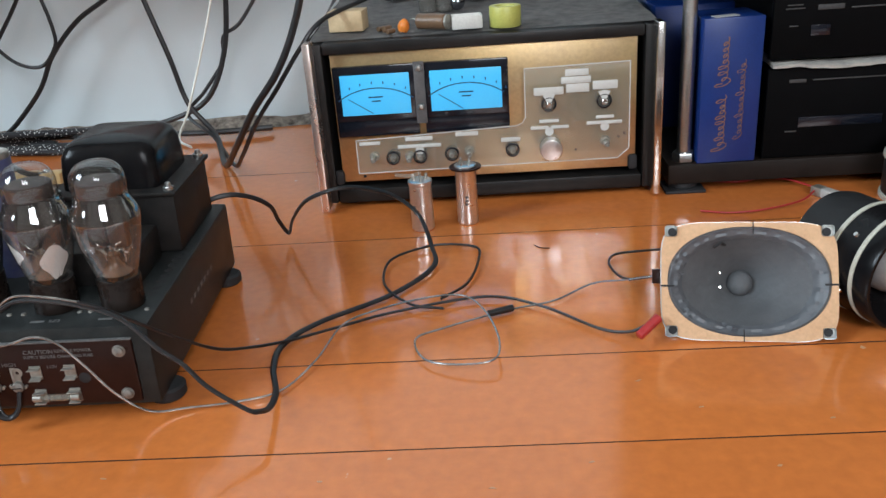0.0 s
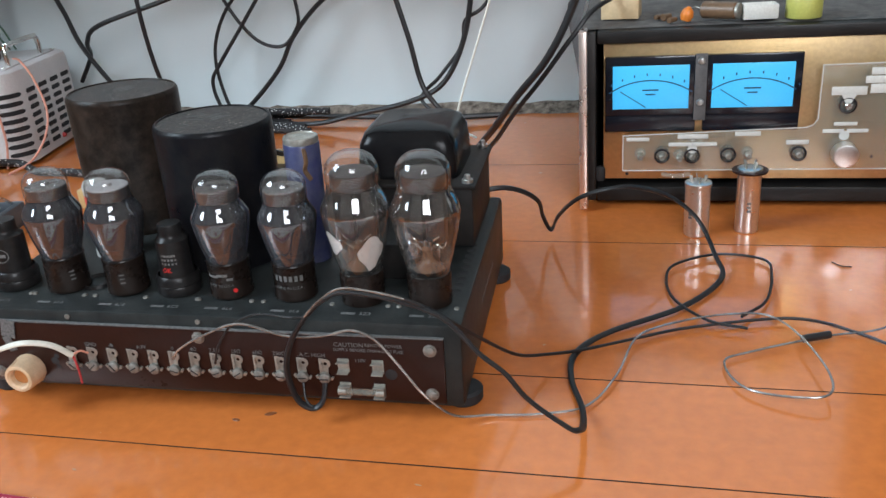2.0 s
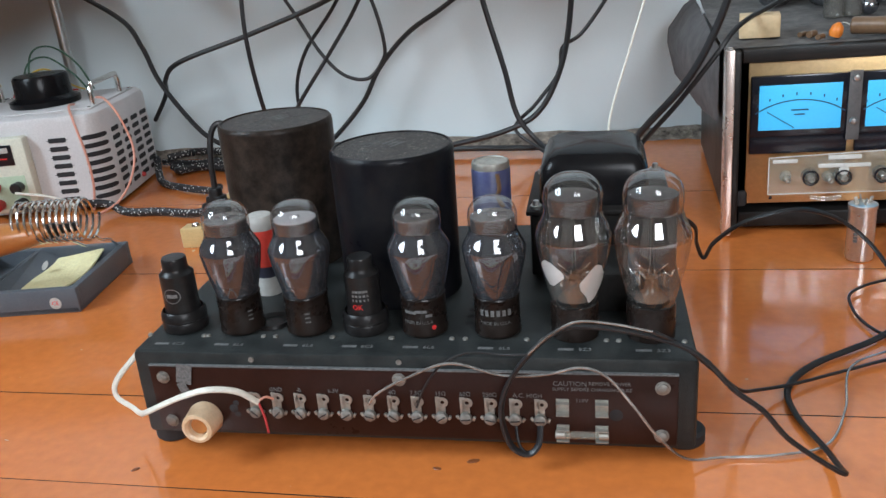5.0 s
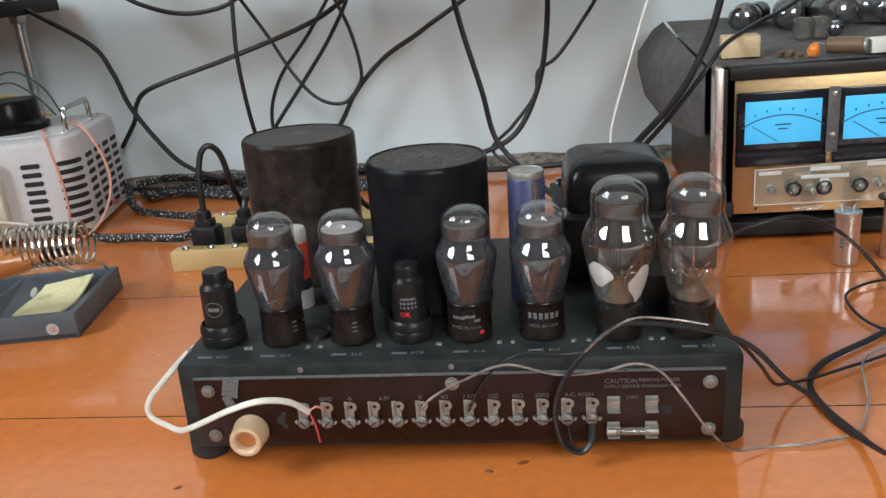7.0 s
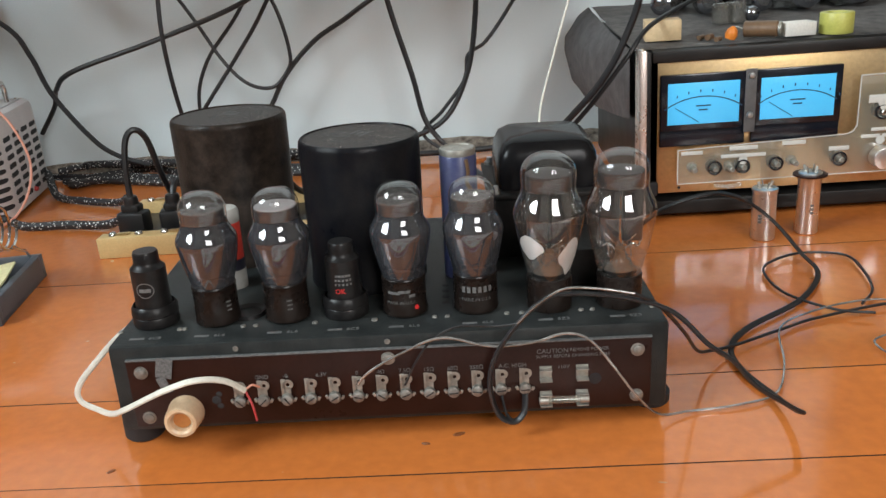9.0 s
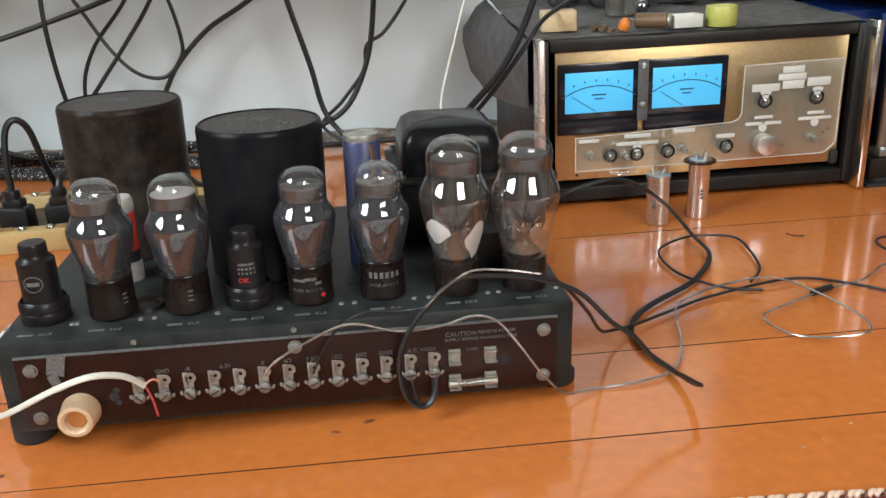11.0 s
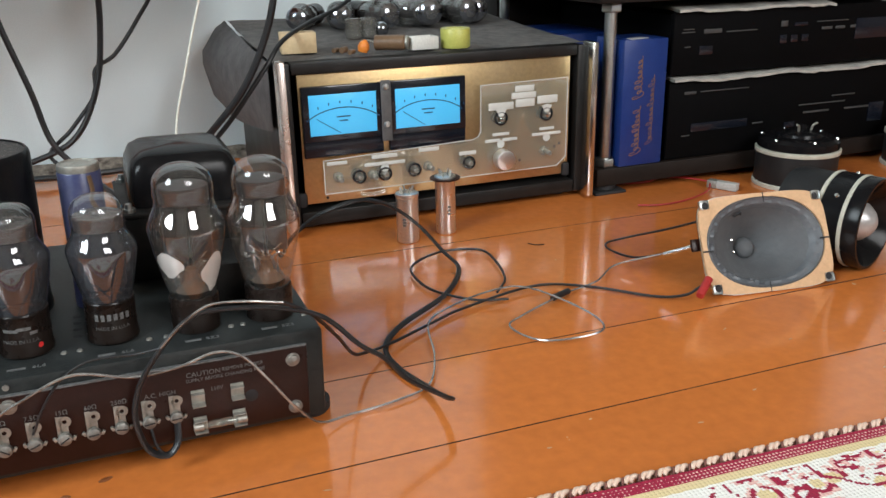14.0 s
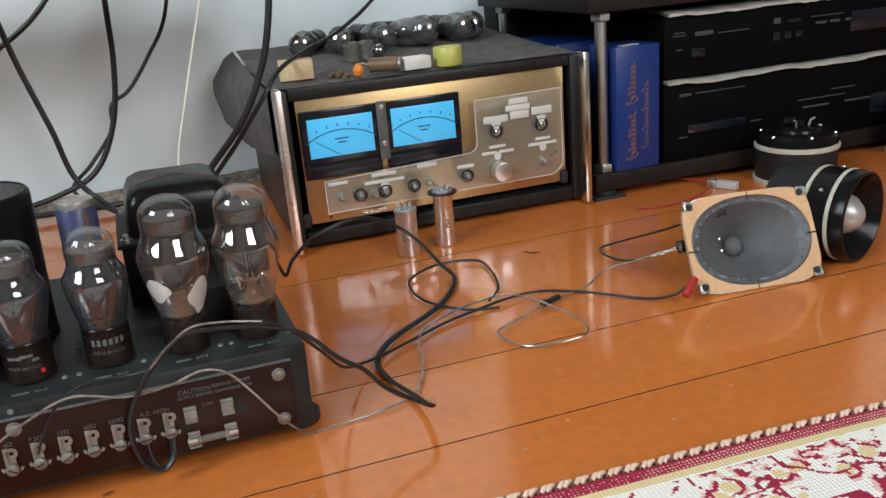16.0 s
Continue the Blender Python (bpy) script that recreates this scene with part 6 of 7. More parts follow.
def hifi(z0, h, rows):
    u = thing("hifi_component", "black stacked hi-fi component with worn fascia print", "hi-fi unit", pose(0.630, 1.094, z0), "stacked hi-fi components")
    bm = B()
    box(bm, (0, 0.17, h / 2), (0.432, 0.33, h - 0.008), 0.002)
    part("case", bm, M["hifi"], u)
    bm = B()
    box(bm, (0, 0.003, h / 2), (0.440, 0.010, h - 0.002), 0.002)
    fascia = part("fascia", bm, M["hifi"], u, "black anodised fascia")
    y = -0.0024
    for x, z, w, hh, mt in rows:
        bm = B()
        box(bm, (x, y, z), (w, 0.0016 if mt != "hifi_print" else 0.0006, hh), 0.0002)
        part("print_bar" if mt == "hifi_print" else "button" if w < 0.03 else "display_window", bm, M[mt], fascia)
    for s in (-0.17, 0.17):
        for yy in (0.03, 0.30):
            bm = B()
            lathe(bm, [(0, 0), (0.012, 0), (0.012, 0.004), (0, 0.004)], 14, (s, yy, 0))
            part("foot", bm, M["rubber"], u)
    return u


hifi(0.0372, 0.113, [(-0.185, 0.096, 0.02, 0.004, "hifi_print"), (-0.125, 0.0965, 0.085, 0.0016, "hifi_print"), (-0.188, 0.034, 0.014, 0.0018, "hifi_print"), (-0.13, 0.045, 0.10, 0.012, "bezel"), (-0.06, 0.042, 0.02, 0.002, "hifi_print"),
                     (0.05, 0.05, 0.05, 0.003, "hifi_print"), (0.10, 0.072, 0.045, 0.002, "hifi_print"), (0.06, 0.062, 0.09, 0.002, "hifi_print"), (0.13, 0.05, 0.05, 0.003, "hifi_print"), (0.0, 0.028, 0.02, 0.02, "bezel"), (0.17, 0.04, 0.03, 0.03, "bezel")])
hifi(0.158, 0.088, [(-0.155, 0.060, 0.030, 0.0058, "hifi_print"), (-0.105, 0.058, 0.054, 0.0016, "hifi_print"), (-0.196, 0.064, 0.018, 0.0014, "hifi_print"), (-0.196, 0.060, 0.022, 0.0014, "hifi_print"), (-0.196, 0.040, 0.01, 0.0016, "hifi_print"), (-0.165, 0.034, 0.022, 0.012, "bezel"),
                    (-0.03, 0.064, 0.012, 0.008, "hifi_print"), (0.0, 0.062, 0.024, 0.005, "bezel"), (0.06, 0.064, 0.06, 0.0014, "hifi_print"), (-0.03, 0.042, 0.012, 0.012, "bezel"), (-0.01, 0.042, 0.012, 0.01, "bezel"), (0.01, 0.042, 0.012, 0.01, "bezel"),
                    (0.05, 0.054, 0.02, 0.004, "hifi_print"), (0.075, 0.054, 0.018, 0.004, "hifi_print"), (0.105, 0.054, 0.02, 0.004, "hifi_print"), (0.15, 0.05, 0.09, 0.03, "bezel")])


def paper_sheet(z, x0, x1):
    bm = B()
    rows = []
    for j in range(12):
        row = []
        for i in range(70):
            x = x0 + (x1 - x0) * i / 69
            f = j / 11
            y = 1.36 - (1.36 - 1.0855 + 0.006 * noise.noise((x * 14, 1, z))) * f
            dz = (0.0015 + 0.0022 * noise.noise((x * 22, f * 2, z * 9))) * min(1, f * 1.5) + (0.0015 * noise.noise((x * 60, f * 4, 3)) if f > 0.7 else 0) - (0.006 * max(0, f - 0.92) / 0.08 * (0.6 + 0.6 * noise.noise((x * 9, 7, z))))
            row.append((bm.verts.new((x, y, z + max(dz, -0.004) + 0.004)), bm.verts.new((x, y, z + max(dz, -0.004) + 0.0005))))
        rows.append(row)
    for p, q in zip(rows, rows[1:]):
        for k in range(69):
            for s in (0, 1):
                bm.faces.new((p[k][s], p[k + 1][s], q[k + 1][s], q[k][s]))
    for k in range(69):
        a, b = rows[-1][k], rows[-1][k + 1]
        bm.faces.new((a[0], b[0], b[1], a[1]))
    solo("newspaper", bm, M["paper"], "crumpled old newspaper laid between the hi-fi components", "newspaper", "newspapers in the rack")


paper_sheet(0.1505, 0.412, 0.846)
paper_sheet(0.2465, 0.412, 0.690)

# dark cupboard behind
cup = thing("dark_cupboard", "tall dark painted cupboard against the wall", "cupboard", pose(0.325, 1.50, 0))
bm = B()
box(bm, (0.45, 0.033, 0.55), (0.9, 0.066, 1.1), 0.003)
part("cupboard_body", bm, M["dark_wood"], cup)

# ---- woven rug ----
def rug_material():
    m = bpy.data.materials.new("woven rug")
    m.use_nodes = True
    nt = m.node_tree
    b = nt.nodes["Principled BSDF"]
    b.inputs["Roughness"].default_value = 0.9
    N, L = nt.nodes.new, nt.links.new
    tc, sep = N("ShaderNodeTexCoord"), N("ShaderNodeSeparateXYZ")
    # stitches: snap the coordinates to a small grid so that colours change stitch by stitch
    snap = N("ShaderNodeVectorMath")
    snap.operation = "SNAP"
    snap.inputs[1].default_value = (0.0021, 0.0015, 1)
    L(tc.outputs["Object"], snap.inputs[0])
    L(tc.outputs["Object"], sep.inputs[0])

    def maths(op, a, bb=None, cl=False):
        n = N("ShaderNodeMath")
        n.operation, n.use_clamp = op, cl
        for i, v in enumerate((a, bb)):
            if v is None:
                continue
            if isinstance(v, (int, float)):
                n.inputs[i].default_value = v
            else:
                L(v, n.inputs[i])
        return n.outputs[0]

    def mix(f, a, bb):
        n = N("ShaderNodeMixRGB")
        L(f, n.inputs[0])
        for i, v in ((1, a), (2, bb)):
            if isinstance(v, tuple):
                n.inputs[i].default_value = (*v, 1)
            else:
                L(v, n.inputs[i])
        return n.outputs[0]
    red, cream, white, pink, dark = (0.34, 0.010, 0.045), (0.74, 0.60, 0.33), (0.86, 0.83, 0.78), (0.80, 0.50, 0.44), (0.16, 0.02, 0.025)
    # outlined flowers with cream hearts and a pink halo, joined by thin stems
    v1, v2 = N("ShaderNodeTexVoronoi"), N("ShaderNodeTexNoise")
    v1.inputs["Scale"].default_value, v2.inputs["Scale"].default_value, v2.inputs["Detail"].default_value = 44, 110, 2
    L(snap.outputs[0], v1.inputs["Vector"])
    L(snap.outputs[0], v2.inputs["Vector"])
    patch, n3 = N("ShaderNodeTexNoise"), N("ShaderNodeTexNoise")
    patch.inputs["Scale"].default_value, patch.inputs["Detail"].default_value = 15, 0
    n3.inputs["Scale"].default_value, n3.inputs["Detail"].default_value = 17, 1
    L(snap.outputs[0], patch.inputs["Vector"])
    mp = N("ShaderNodeVectorMath")
    mp.operation = "ADD"
    mp.inputs[1].default_value = (5, 3, 1)
    L(snap.outputs[0], mp.inputs[0])
    L(mp.outputs[0], n3.inputs["Vector"])
    here = maths("GREATER_THAN", patch.outputs["Fac"], 0.49)
    ring = maths("ABSOLUTE", maths("SUBTRACT", v1.outputs["Distance"], 0.40))
    broken = maths("GREATER_THAN", v2.outputs["Fac"], 0.44)
    halo = maths("MULTIPLY", here, maths("LESS_THAN", ring, 0.17))
    line = maths("MULTIPLY", here, maths("MULTIPLY", broken, maths("LESS_THAN", ring, 0.062)))
    heart = maths("MULTIPLY", here, maths("LESS_THAN", v1.outputs["Distance"], 0.27))
    stem = maths("LESS_THAN", maths("ABSOLUTE", maths("SUBTRACT", n3.outputs["Fac"], 0.5)), 0.010)
    field = mix(maths("MULTIPLY", halo, maths("GREATER_THAN", v2.outputs["Fac"], 0.5)), white, pink)
    field = mix(heart, field, cream)
    field = mix(maths("MULTIPLY", heart, maths("GREATER_THAN", v2.outputs["Fac"], 0.64)), field, red)
    field = mix(line, field, red)
    field = mix(stem, field, red)
    d = maths("MULTIPLY", sep.outputs["Y"], -1.0)
    border = mix(maths("LESS_THAN", d, 0.0262), field, white)
    border = mix(maths("LESS_THAN", maths("ADD", d, maths("MULTIPLY", v2.outputs["Fac"], 0.004)), 0.0260), border, cream)
    border = mix(maths("LESS_THAN", d, 0.0165), border, red)
    wv = N("ShaderNodeTexWave")
    wv.inputs["Scale"].default_value = 42
    wmap = N("ShaderNodeMapping")
    wmap.inputs["Rotation"].default_value = (0, 0, radians(50))
    L(tc.outputs["Object"], wmap.inputs[0])
    L(wmap.outputs[0], wv.inputs["Vector"])
    whip = mix(maths("GREATER_THAN", wv.outputs["Fac"], 0.72), pink, dark)
    col = mix(maths("LESS_THAN", d, 0.0052), border, whip)
    vd = N("ShaderNodeTexVoronoi")
    vd.inputs["Scale"].default_value, vd.inputs["Randomness"].default_value = 330, 0.15
    L(tc.outputs["Object"], vd.inputs["Vector"])
    dots = maths("MULTIPLY", maths("LESS_THAN", vd.outputs["Distance"], 0.30), maths("MULTIPLY", maths("GREATER_THAN", d, 0.0072), maths("LESS_THAN", d, 0.0155)))
    col = mix(dots, col, pink)
    L(col, b.inputs["Base Color"])
    bp = N("ShaderNodeBump")
    bp.inputs["Strength"].default_value, bp.inputs["Distance"].default_value = 0.9, 0.0012
    L(maths("SUBTRACT", 1.0, vd.outputs["Distance"]), bp.inputs["Height"])
    L(bp.outputs[0], b.inputs["Normal"])
    return m


bm = B()
nx, ny = 120, 24
rows = []
for j in range(ny + 1):
    row = []
    for i in range(nx + 1):
        x = -0.62 + 1.9 * i / nx
        y = -0.9 * (j / ny) ** 1.6
        yy = y + 0.0018 * noise.noise((x * 8, 0, 3)) + 0.0008 * noise.noise((x * 35, 0, 5))
        z = 0.0062 + 0.0012 * noise.noise((x * 6, y * 6, 0))
        if j == 0:
            z = 0.0012
        row.append(bm.verts.new((x, yy, z)))
    rows.append(row)
for p, q in zip(rows, rows[1:]):
    for k in range(nx):
        bm.faces.new((p[k], q[k], q[k + 1], p[k + 1]))
rug = solo("rug", bm, rug_material(), "woven red, cream and white floral rug with striped border", "rug", m=pose(0.05, 0.4845, 0, 0, 0, -2.8))
# whipped edge of the rug: a row of slanting stitches
stitch = B()
sweep(stitch, [(-0.0042, -0.0056, 0.0062), (-0.0014, -0.002, 0.0078), (0.0022, 0.0012, 0.005), (0.0032, 0.0018, 0.0012)], 0.0018, 6, 3)
bmesh.ops.recalc_face_normals(stitch, faces=stitch.faces)
pale, deep = bpy.data.meshes.new("stitch"), None
stitch.to_mesh(pale)
pale.shade_smooth()
deep = pale.copy()
pale.materials.append(material("pale pink yarn", (0.80, 0.60, 0.48), 0.9, 0, (0.6, 0.4, 0.3), 200, 0.6, 0.5, 900))
deep.materials.append(material("dark brown yarn", (0.16, 0.06, 0.045), 0.9, 0, (0.28, 0.13, 0.10), 200, 0.6, 0.5, 900))
for i in range(230):
    s = new("stitch", deep if i % 3 == 1 else pale)
    s.parent = rug
    x = -0.28 + 0.0042 * i
    s.matrix_basis = pose(x, 0.0018 * noise.noise((x * 8, 0, 3)) + 0.0008 * noise.noise((x * 35, 0, 5)), 0, 0, 0, -14 + 4 * noise.noise((i * 0.7, 0, 0))) @ Matrix.Diagonal((0.5 if i % 3 == 1 else 1.0, 1, 0.9 if i % 3 == 1 else 1.0, 1))


# ---- variable transformer and bench things, left-hand side ----
VAR = pose(-1.044, 1.250, 0.006, 0, 0, 11.0)


def variac():
    """Corner of front and right side at the local origin; the box runs to -x and +y."""
    v = thing("variable_transformer", "light grey slotted variable transformer with black dial", "transformer", VAR)
    w, d, h, r = 0.250, 0.238, 0.150, 0.034

    def outline(inset=0.0, n=10):
        pts = []
        for cx, cy, a0 in ((-r, r, -90), (-r, d - r, 0), (-w + r, d - r, 90), (-w + r, r, 180)):
            for i in range(n + 1):
                a = radians(a0 + 90 * i / n)
                pts.append((cx + (r - inset) * math.cos(a), cy + (r - inset) * math.sin(a)))
        return pts
    bm = B()
    rings_to_mesh(bm, [[(x, y, 0) for x, y in outline()], [(x, y, h - 0.012) for x, y in outline()], [(x, y, h - 0.004) for x, y in outline(0.003)], [(x, y, h) for x, y in outline(0.010)]], True)
    body = part("housing", bm, M["variac"], v, "light grey enamelled steel housing")
    # slots round the front corner and along the right side
    slot = B()
    box(slot, (0, 0, 0), (0.034, 0.0012, 0.0074), 0.0)
    es = [e for e in slot.edges if abs((e.verts[0].co - e.verts[1].co).y) > 0.001]
    bmesh.ops.bevel(slot, geom=es, offset=0.0034, segments=3, affect="EDGES")
    me = bpy.data.meshes.new("vent_slot")
    slot.to_mesh(me)
    slot.free()
    me.materials.append(M["slot"])
    curved = B()
    arc = [radians(-82 + 74 * i / 10) for i in range(11)]
    cols = [[curved.verts.new((-r + rr * math.cos(q), r + rr * math.sin(q), z)) for rr, z in ((r + 0.0006, -g), (r + 0.0006, g), (r - 0.001, g), (r - 0.001, -g))]
            for q, g in zip(arc, [0.0015, 0.0033] + [0.0037] * 7 + [0.0033, 0.0015])]
    for p, q in zip(cols, cols[1:]):
        for k in range(4):
            curved.faces.new((p[k], p[(k + 1) % 4], q[(k + 1) % 4], q[k]))
    mc = bpy.data.meshes.new("vent_slot")
    curved.to_mesh(mc)
    curved.free()
    mc.materials.append(M["slot"])
    for k in range(8):
        z = 0.016 + 0.0136 * k
        s = new("vent_slot", mc)
        s.parent = v
        s.matrix_basis = pose(0, 0, z)
        for cx, cy, a in [(-0.067, 0.0, 0)] + [(0.0, 0.062 + 0.0425 * i, 90) for i in range(4)]:
            s = new("vent_slot", me)
            s.parent = v
            s.matrix_basis = pose(cx, cy, z, 0, 0, a)
    bm = B()
    box(bm, (-w / 2, d / 2, h + 0.0012), (w - 0.03, d - 0.06, 0.0024), 0.001)
    plate = part("top_plate", bm, M["variac"], v)
    for x, y in ((-w + 0.02, 0.035), (-0.02, 0.035), (-w + 0.02, d - 0.035), (-0.02, d - 0.035)):
        bm = B()
        lathe(bm, [(0, 0.002), (0.0025, 0.0016), (0.0035, 0)], 12, (x, y, h + 0.002))
        part("screw", bm, M["bright"], plate)
    bm = B()
    lathe(bm, [(0, 0), (0.054, 0), (0.055, 0.002), (0.055, 0.009), (0.046, 0.013), (0.044, 0.015), (0.043, 0.044), (0.040, 0.048), (0, 0.0485)], 40, (-w / 2 + 0.002, d / 2 - 0.01, h + 0.0025))
    part("dial_knob", bm, M["black_gloss"], v, "black moulded dial knob")
    for x in (-w + 0.022, -0.022):
        bm = B()
        y0, y1 = 0.055, d - 0.07
        sweep(bm, [(x, y0, h - 0.002), (x, y0, h + 0.022), (x, y0 + 0.006, h + 0.032), (x, y0 + 0.016, h + 0.034), (x, y1 - 0.016, h + 0.034), (x, y1 - 0.006, h + 0.032), (x, y1, h + 0.022), (x, y1, h - 0.002)], 0.0042, 10, 6)
        part("handle", bm, M["bright"], v, "bent chrome carrying handle")
    # ivory terminal block with a meter
    bm = B()
    box(bm, (-0.1520, -0.009, 0.066), (0.082, 0.020, 0.118), 0.004)
    pan = part("terminal_panel", bm, M["ivory"], v, "ivory plastic panel with meter and posts")
    bm = B()
    box(bm, (-0.1520, -0.0195, 0.099), (0.042, 0.0016, 0.032), 0.0006)
    part("meter_window", bm, M["bezel"], pan)
    bm = B()
    box(bm, (-0.1520, -0.0192, 0.040), (0.06, 0.0008, 0.052), 0.0003)
    part("label", bm, M["mint"], pan)
    bar_part((-0.1520, -0.0206, 0.107), (0.03, 0.0006, 0.008), M["label_white"], pan)
    bar_part((-0.1490, -0.0207, 0.094), (0.016, 0.0006, 0.002), M["red_paint"], pan)
    for x, z, mt in ((-0.1690, 0.052, "red_pvc"), (-0.1320, 0.050, "dark_plug"), (-0.1690, 0.024, "red_pvc"), (-0.1320, 0.024, "dark_plug")):
        bm = B()
        lathe(bm, [(0, 0), (0.006, 0), (0.006, 0.004), (0.0085, 0.005), (0.0088, 0.018), (0.007, 0.020), (0, 0.0203)], 20, (x, -0.0195, z), FRONT)
        part("binding_post", bm, M[mt], pan)
    bm = B()
    lathe(bm, [(0, 0.006), (0.003, 0.005), (0.0045, 0)], 12, (0.0005, 0.13, 0.014), pose(0, 0, 0, 0, 90, 0))
    part("earth_screw", bm, M["red_pvc"], v)
    for x, y in ((-0.03, 0.03), (-w + 0.03, 0.03), (-0.03, d - 0.03), (-w + 0.03, d - 0.03)):
        bm = B()
        lathe(bm, [(0, -0.006), (0.01, -0.006), (0.01, 0.001), (0, 0.001)], 14, (x, y, 0))
        part("rubber_foot", bm, M["rubber"], v)


variac()
var = lambda x, y, z: tuple(VAR @ Vector((x, y, z)))
wire("pink_wire", [var(-0.055, 0.06, 0.155), var(-0.045, 0.02, 0.158), var(-0.030, -0.008, 0.138), var(-0.018, -0.020, 0.09), var(-0.016, -0.024, 0.045), var(-0.022, -0.03, 0.004)], 0.0019, "pink_pvc", "thin salmon-pink insulated wire over the transformer", "wire")
wire("pink_wire", [var(-0.03, 0.09, 0.158), var(-0.004, 0.06, 0.158), var(0.022, 0.038, 0.132), var(0.040, 0.02, 0.085), var(0.036, 0.0, 0.045), var(0.02, -0.03, 0.015), var(-0.005, -0.06, 0.004)], 0.0019, "pink_pvc", "thin salmon-pink insulated wire over the transformer", "wire")
wire("white_lead", [var(-0.1320, -0.04, 0.044), var(-0.080, -0.045, 0.036), var(-0.05, -0.05, 0.024), var(-0.035, -0.055, 0.02)], 0.0022, "white_pvc", "short white stripped lead at the posts", "wire")
wire("white_lead", [var(-0.1690, -0.04, 0.046), var(-0.172, -0.05, 0.034), var(-0.20, -0.05, 0.03)], 0.0024, "white_pvc", "short white stripped lead at the posts", "wire")
wire("white_lead", [var(-0.1690, -0.04, 0.022), var(-0.167, -0.05, 0.026), var(-0.197, -0.055, 0.028)], 0.0022, "white_pvc", "short white stripped lead at the posts", "wire")
BR = "thick black braided cable with white flecks on the floor"
wire("braided_cable", [var(-0.04, -0.052, 0.022), var(0.0, -0.03, 0.012), (-1.001, 1.21, 0.008), (-0.94, 1.206, 0.008), (-0.87, 1.19, 0.01), (-0.82, 1.17, 0.03)], 0.0062, "braid", BR, group="braided cables")
wire("braided_cable", [(-1.075, 1.44, 0.03), (-1.03, 1.37, 0.008), (-0.97, 1.33, 0.008), (-0.90, 1.30, 0.01), (-0.86, 1.25, 0.03)], 0.0062, "braid", BR, group="braided cables")
for k, (ya, za, yb) in enumerate(((1.50, 0.008, 1.48), (1.485, 0.02, 1.505), (1.46, 0.008, 1.45), (1.44, 0.008, 1.42), (1.47, 0.030, 1.47))):
    wire("braided_cable", [(-1.10 + 0.02 * k, ya, za), (-1.02, yb, za + 0.004 * (k % 2)), (-0.93 - 0.02 * k, ya + 0.012, za), (-0.84, yb - 0.012, za), (-0.76, ya, za), (-0.68 + 0.02 * k, yb, za)], 0.0062, "braid", BR, group="braided cables")

# power strip with plugs
strip = thing("power_strip", "pale yellow open terminal strip with screws", "power strip", pose(-0.832, 1.072, 0, 0, 0, 2))
for y in (0.012, 0.165):
    bm = B()
    box(bm, (0.14, y, 0.0135), (0.28, 0.024, 0.027), 0.0015)
    rail = part("strip_rail", bm, M["strip_wood"], strip)
    for i in range(8):
        bm = B()
        lathe(bm, [(0, 0.005), (0.004, 0.004), (0.0055, 0.001), (0.0055, 0)], 14, (0.018 + 0.034 * i, y, 0.027))
        part("screw", bm, M["bright"], rail)
        if i % 2 == 0:
            bm = B()
            box(bm, (0.033 + 0.034 * i, y, 0.029), (0.016, 0.007, 0.003), 0.001)
            part("brass_link", bm, M["gold"], rail)
bm = B()
box(bm, (0.14, 0.088, 0.006), (0.28, 0.13, 0.012), 0.001)
part("strip_base", bm, M["dark_plug"], strip)
for i, x in enumerate((0.028, 0.085, 0.15, 0.21)):
    p = thing("mains_plug", "black moulded mains plug pushed into the strip", "plug", pose(-0.832 + x, 1.135, 0.0122, 0, 0, (-8, 12, 4, -5)[i]), "plugs in the strip")
    bm = B()
    box(bm, (0, 0, 0.016), (0.040, 0.026, 0.032), 0.005)
    box(bm, (0, 0, 0.036), (0.026, 0.018, 0.012), 0.004)
    lathe(bm, [(0.0105, 0.040), (0.0095, 0.044), (0.0100, 0.047), (0.0085, 0.052), (0.006, 0.0525), (0, 0.0525)], 16)
    part("plug_body", bm, M["dark_plug"], p)
    bm = B()
    sweep(bm, [(0, 0, 0.045), (0.0, 0.004, 0.09), (0.003, 0.012, 0.125), (0.013, 0.02, 0.137), (0.023, 0.03, 0.122), (0.026, 0.045, 0.07), (0.02, 0.09, 0.0)] if i == 0 else [(0, 0, 0.045), (0.004, 0.01, 0.062), (0.012, 0.04, 0.06), (0.02, 0.09, 0.02), (0.03, 0.15, 0.002)], 0.0042, 8, 8)
    part("plug_cord", bm, M["black_pvc"], p)

# soldering iron stand
STAND = pose(-0.855, 0.876, 0.0, 0, 0, 9.0)


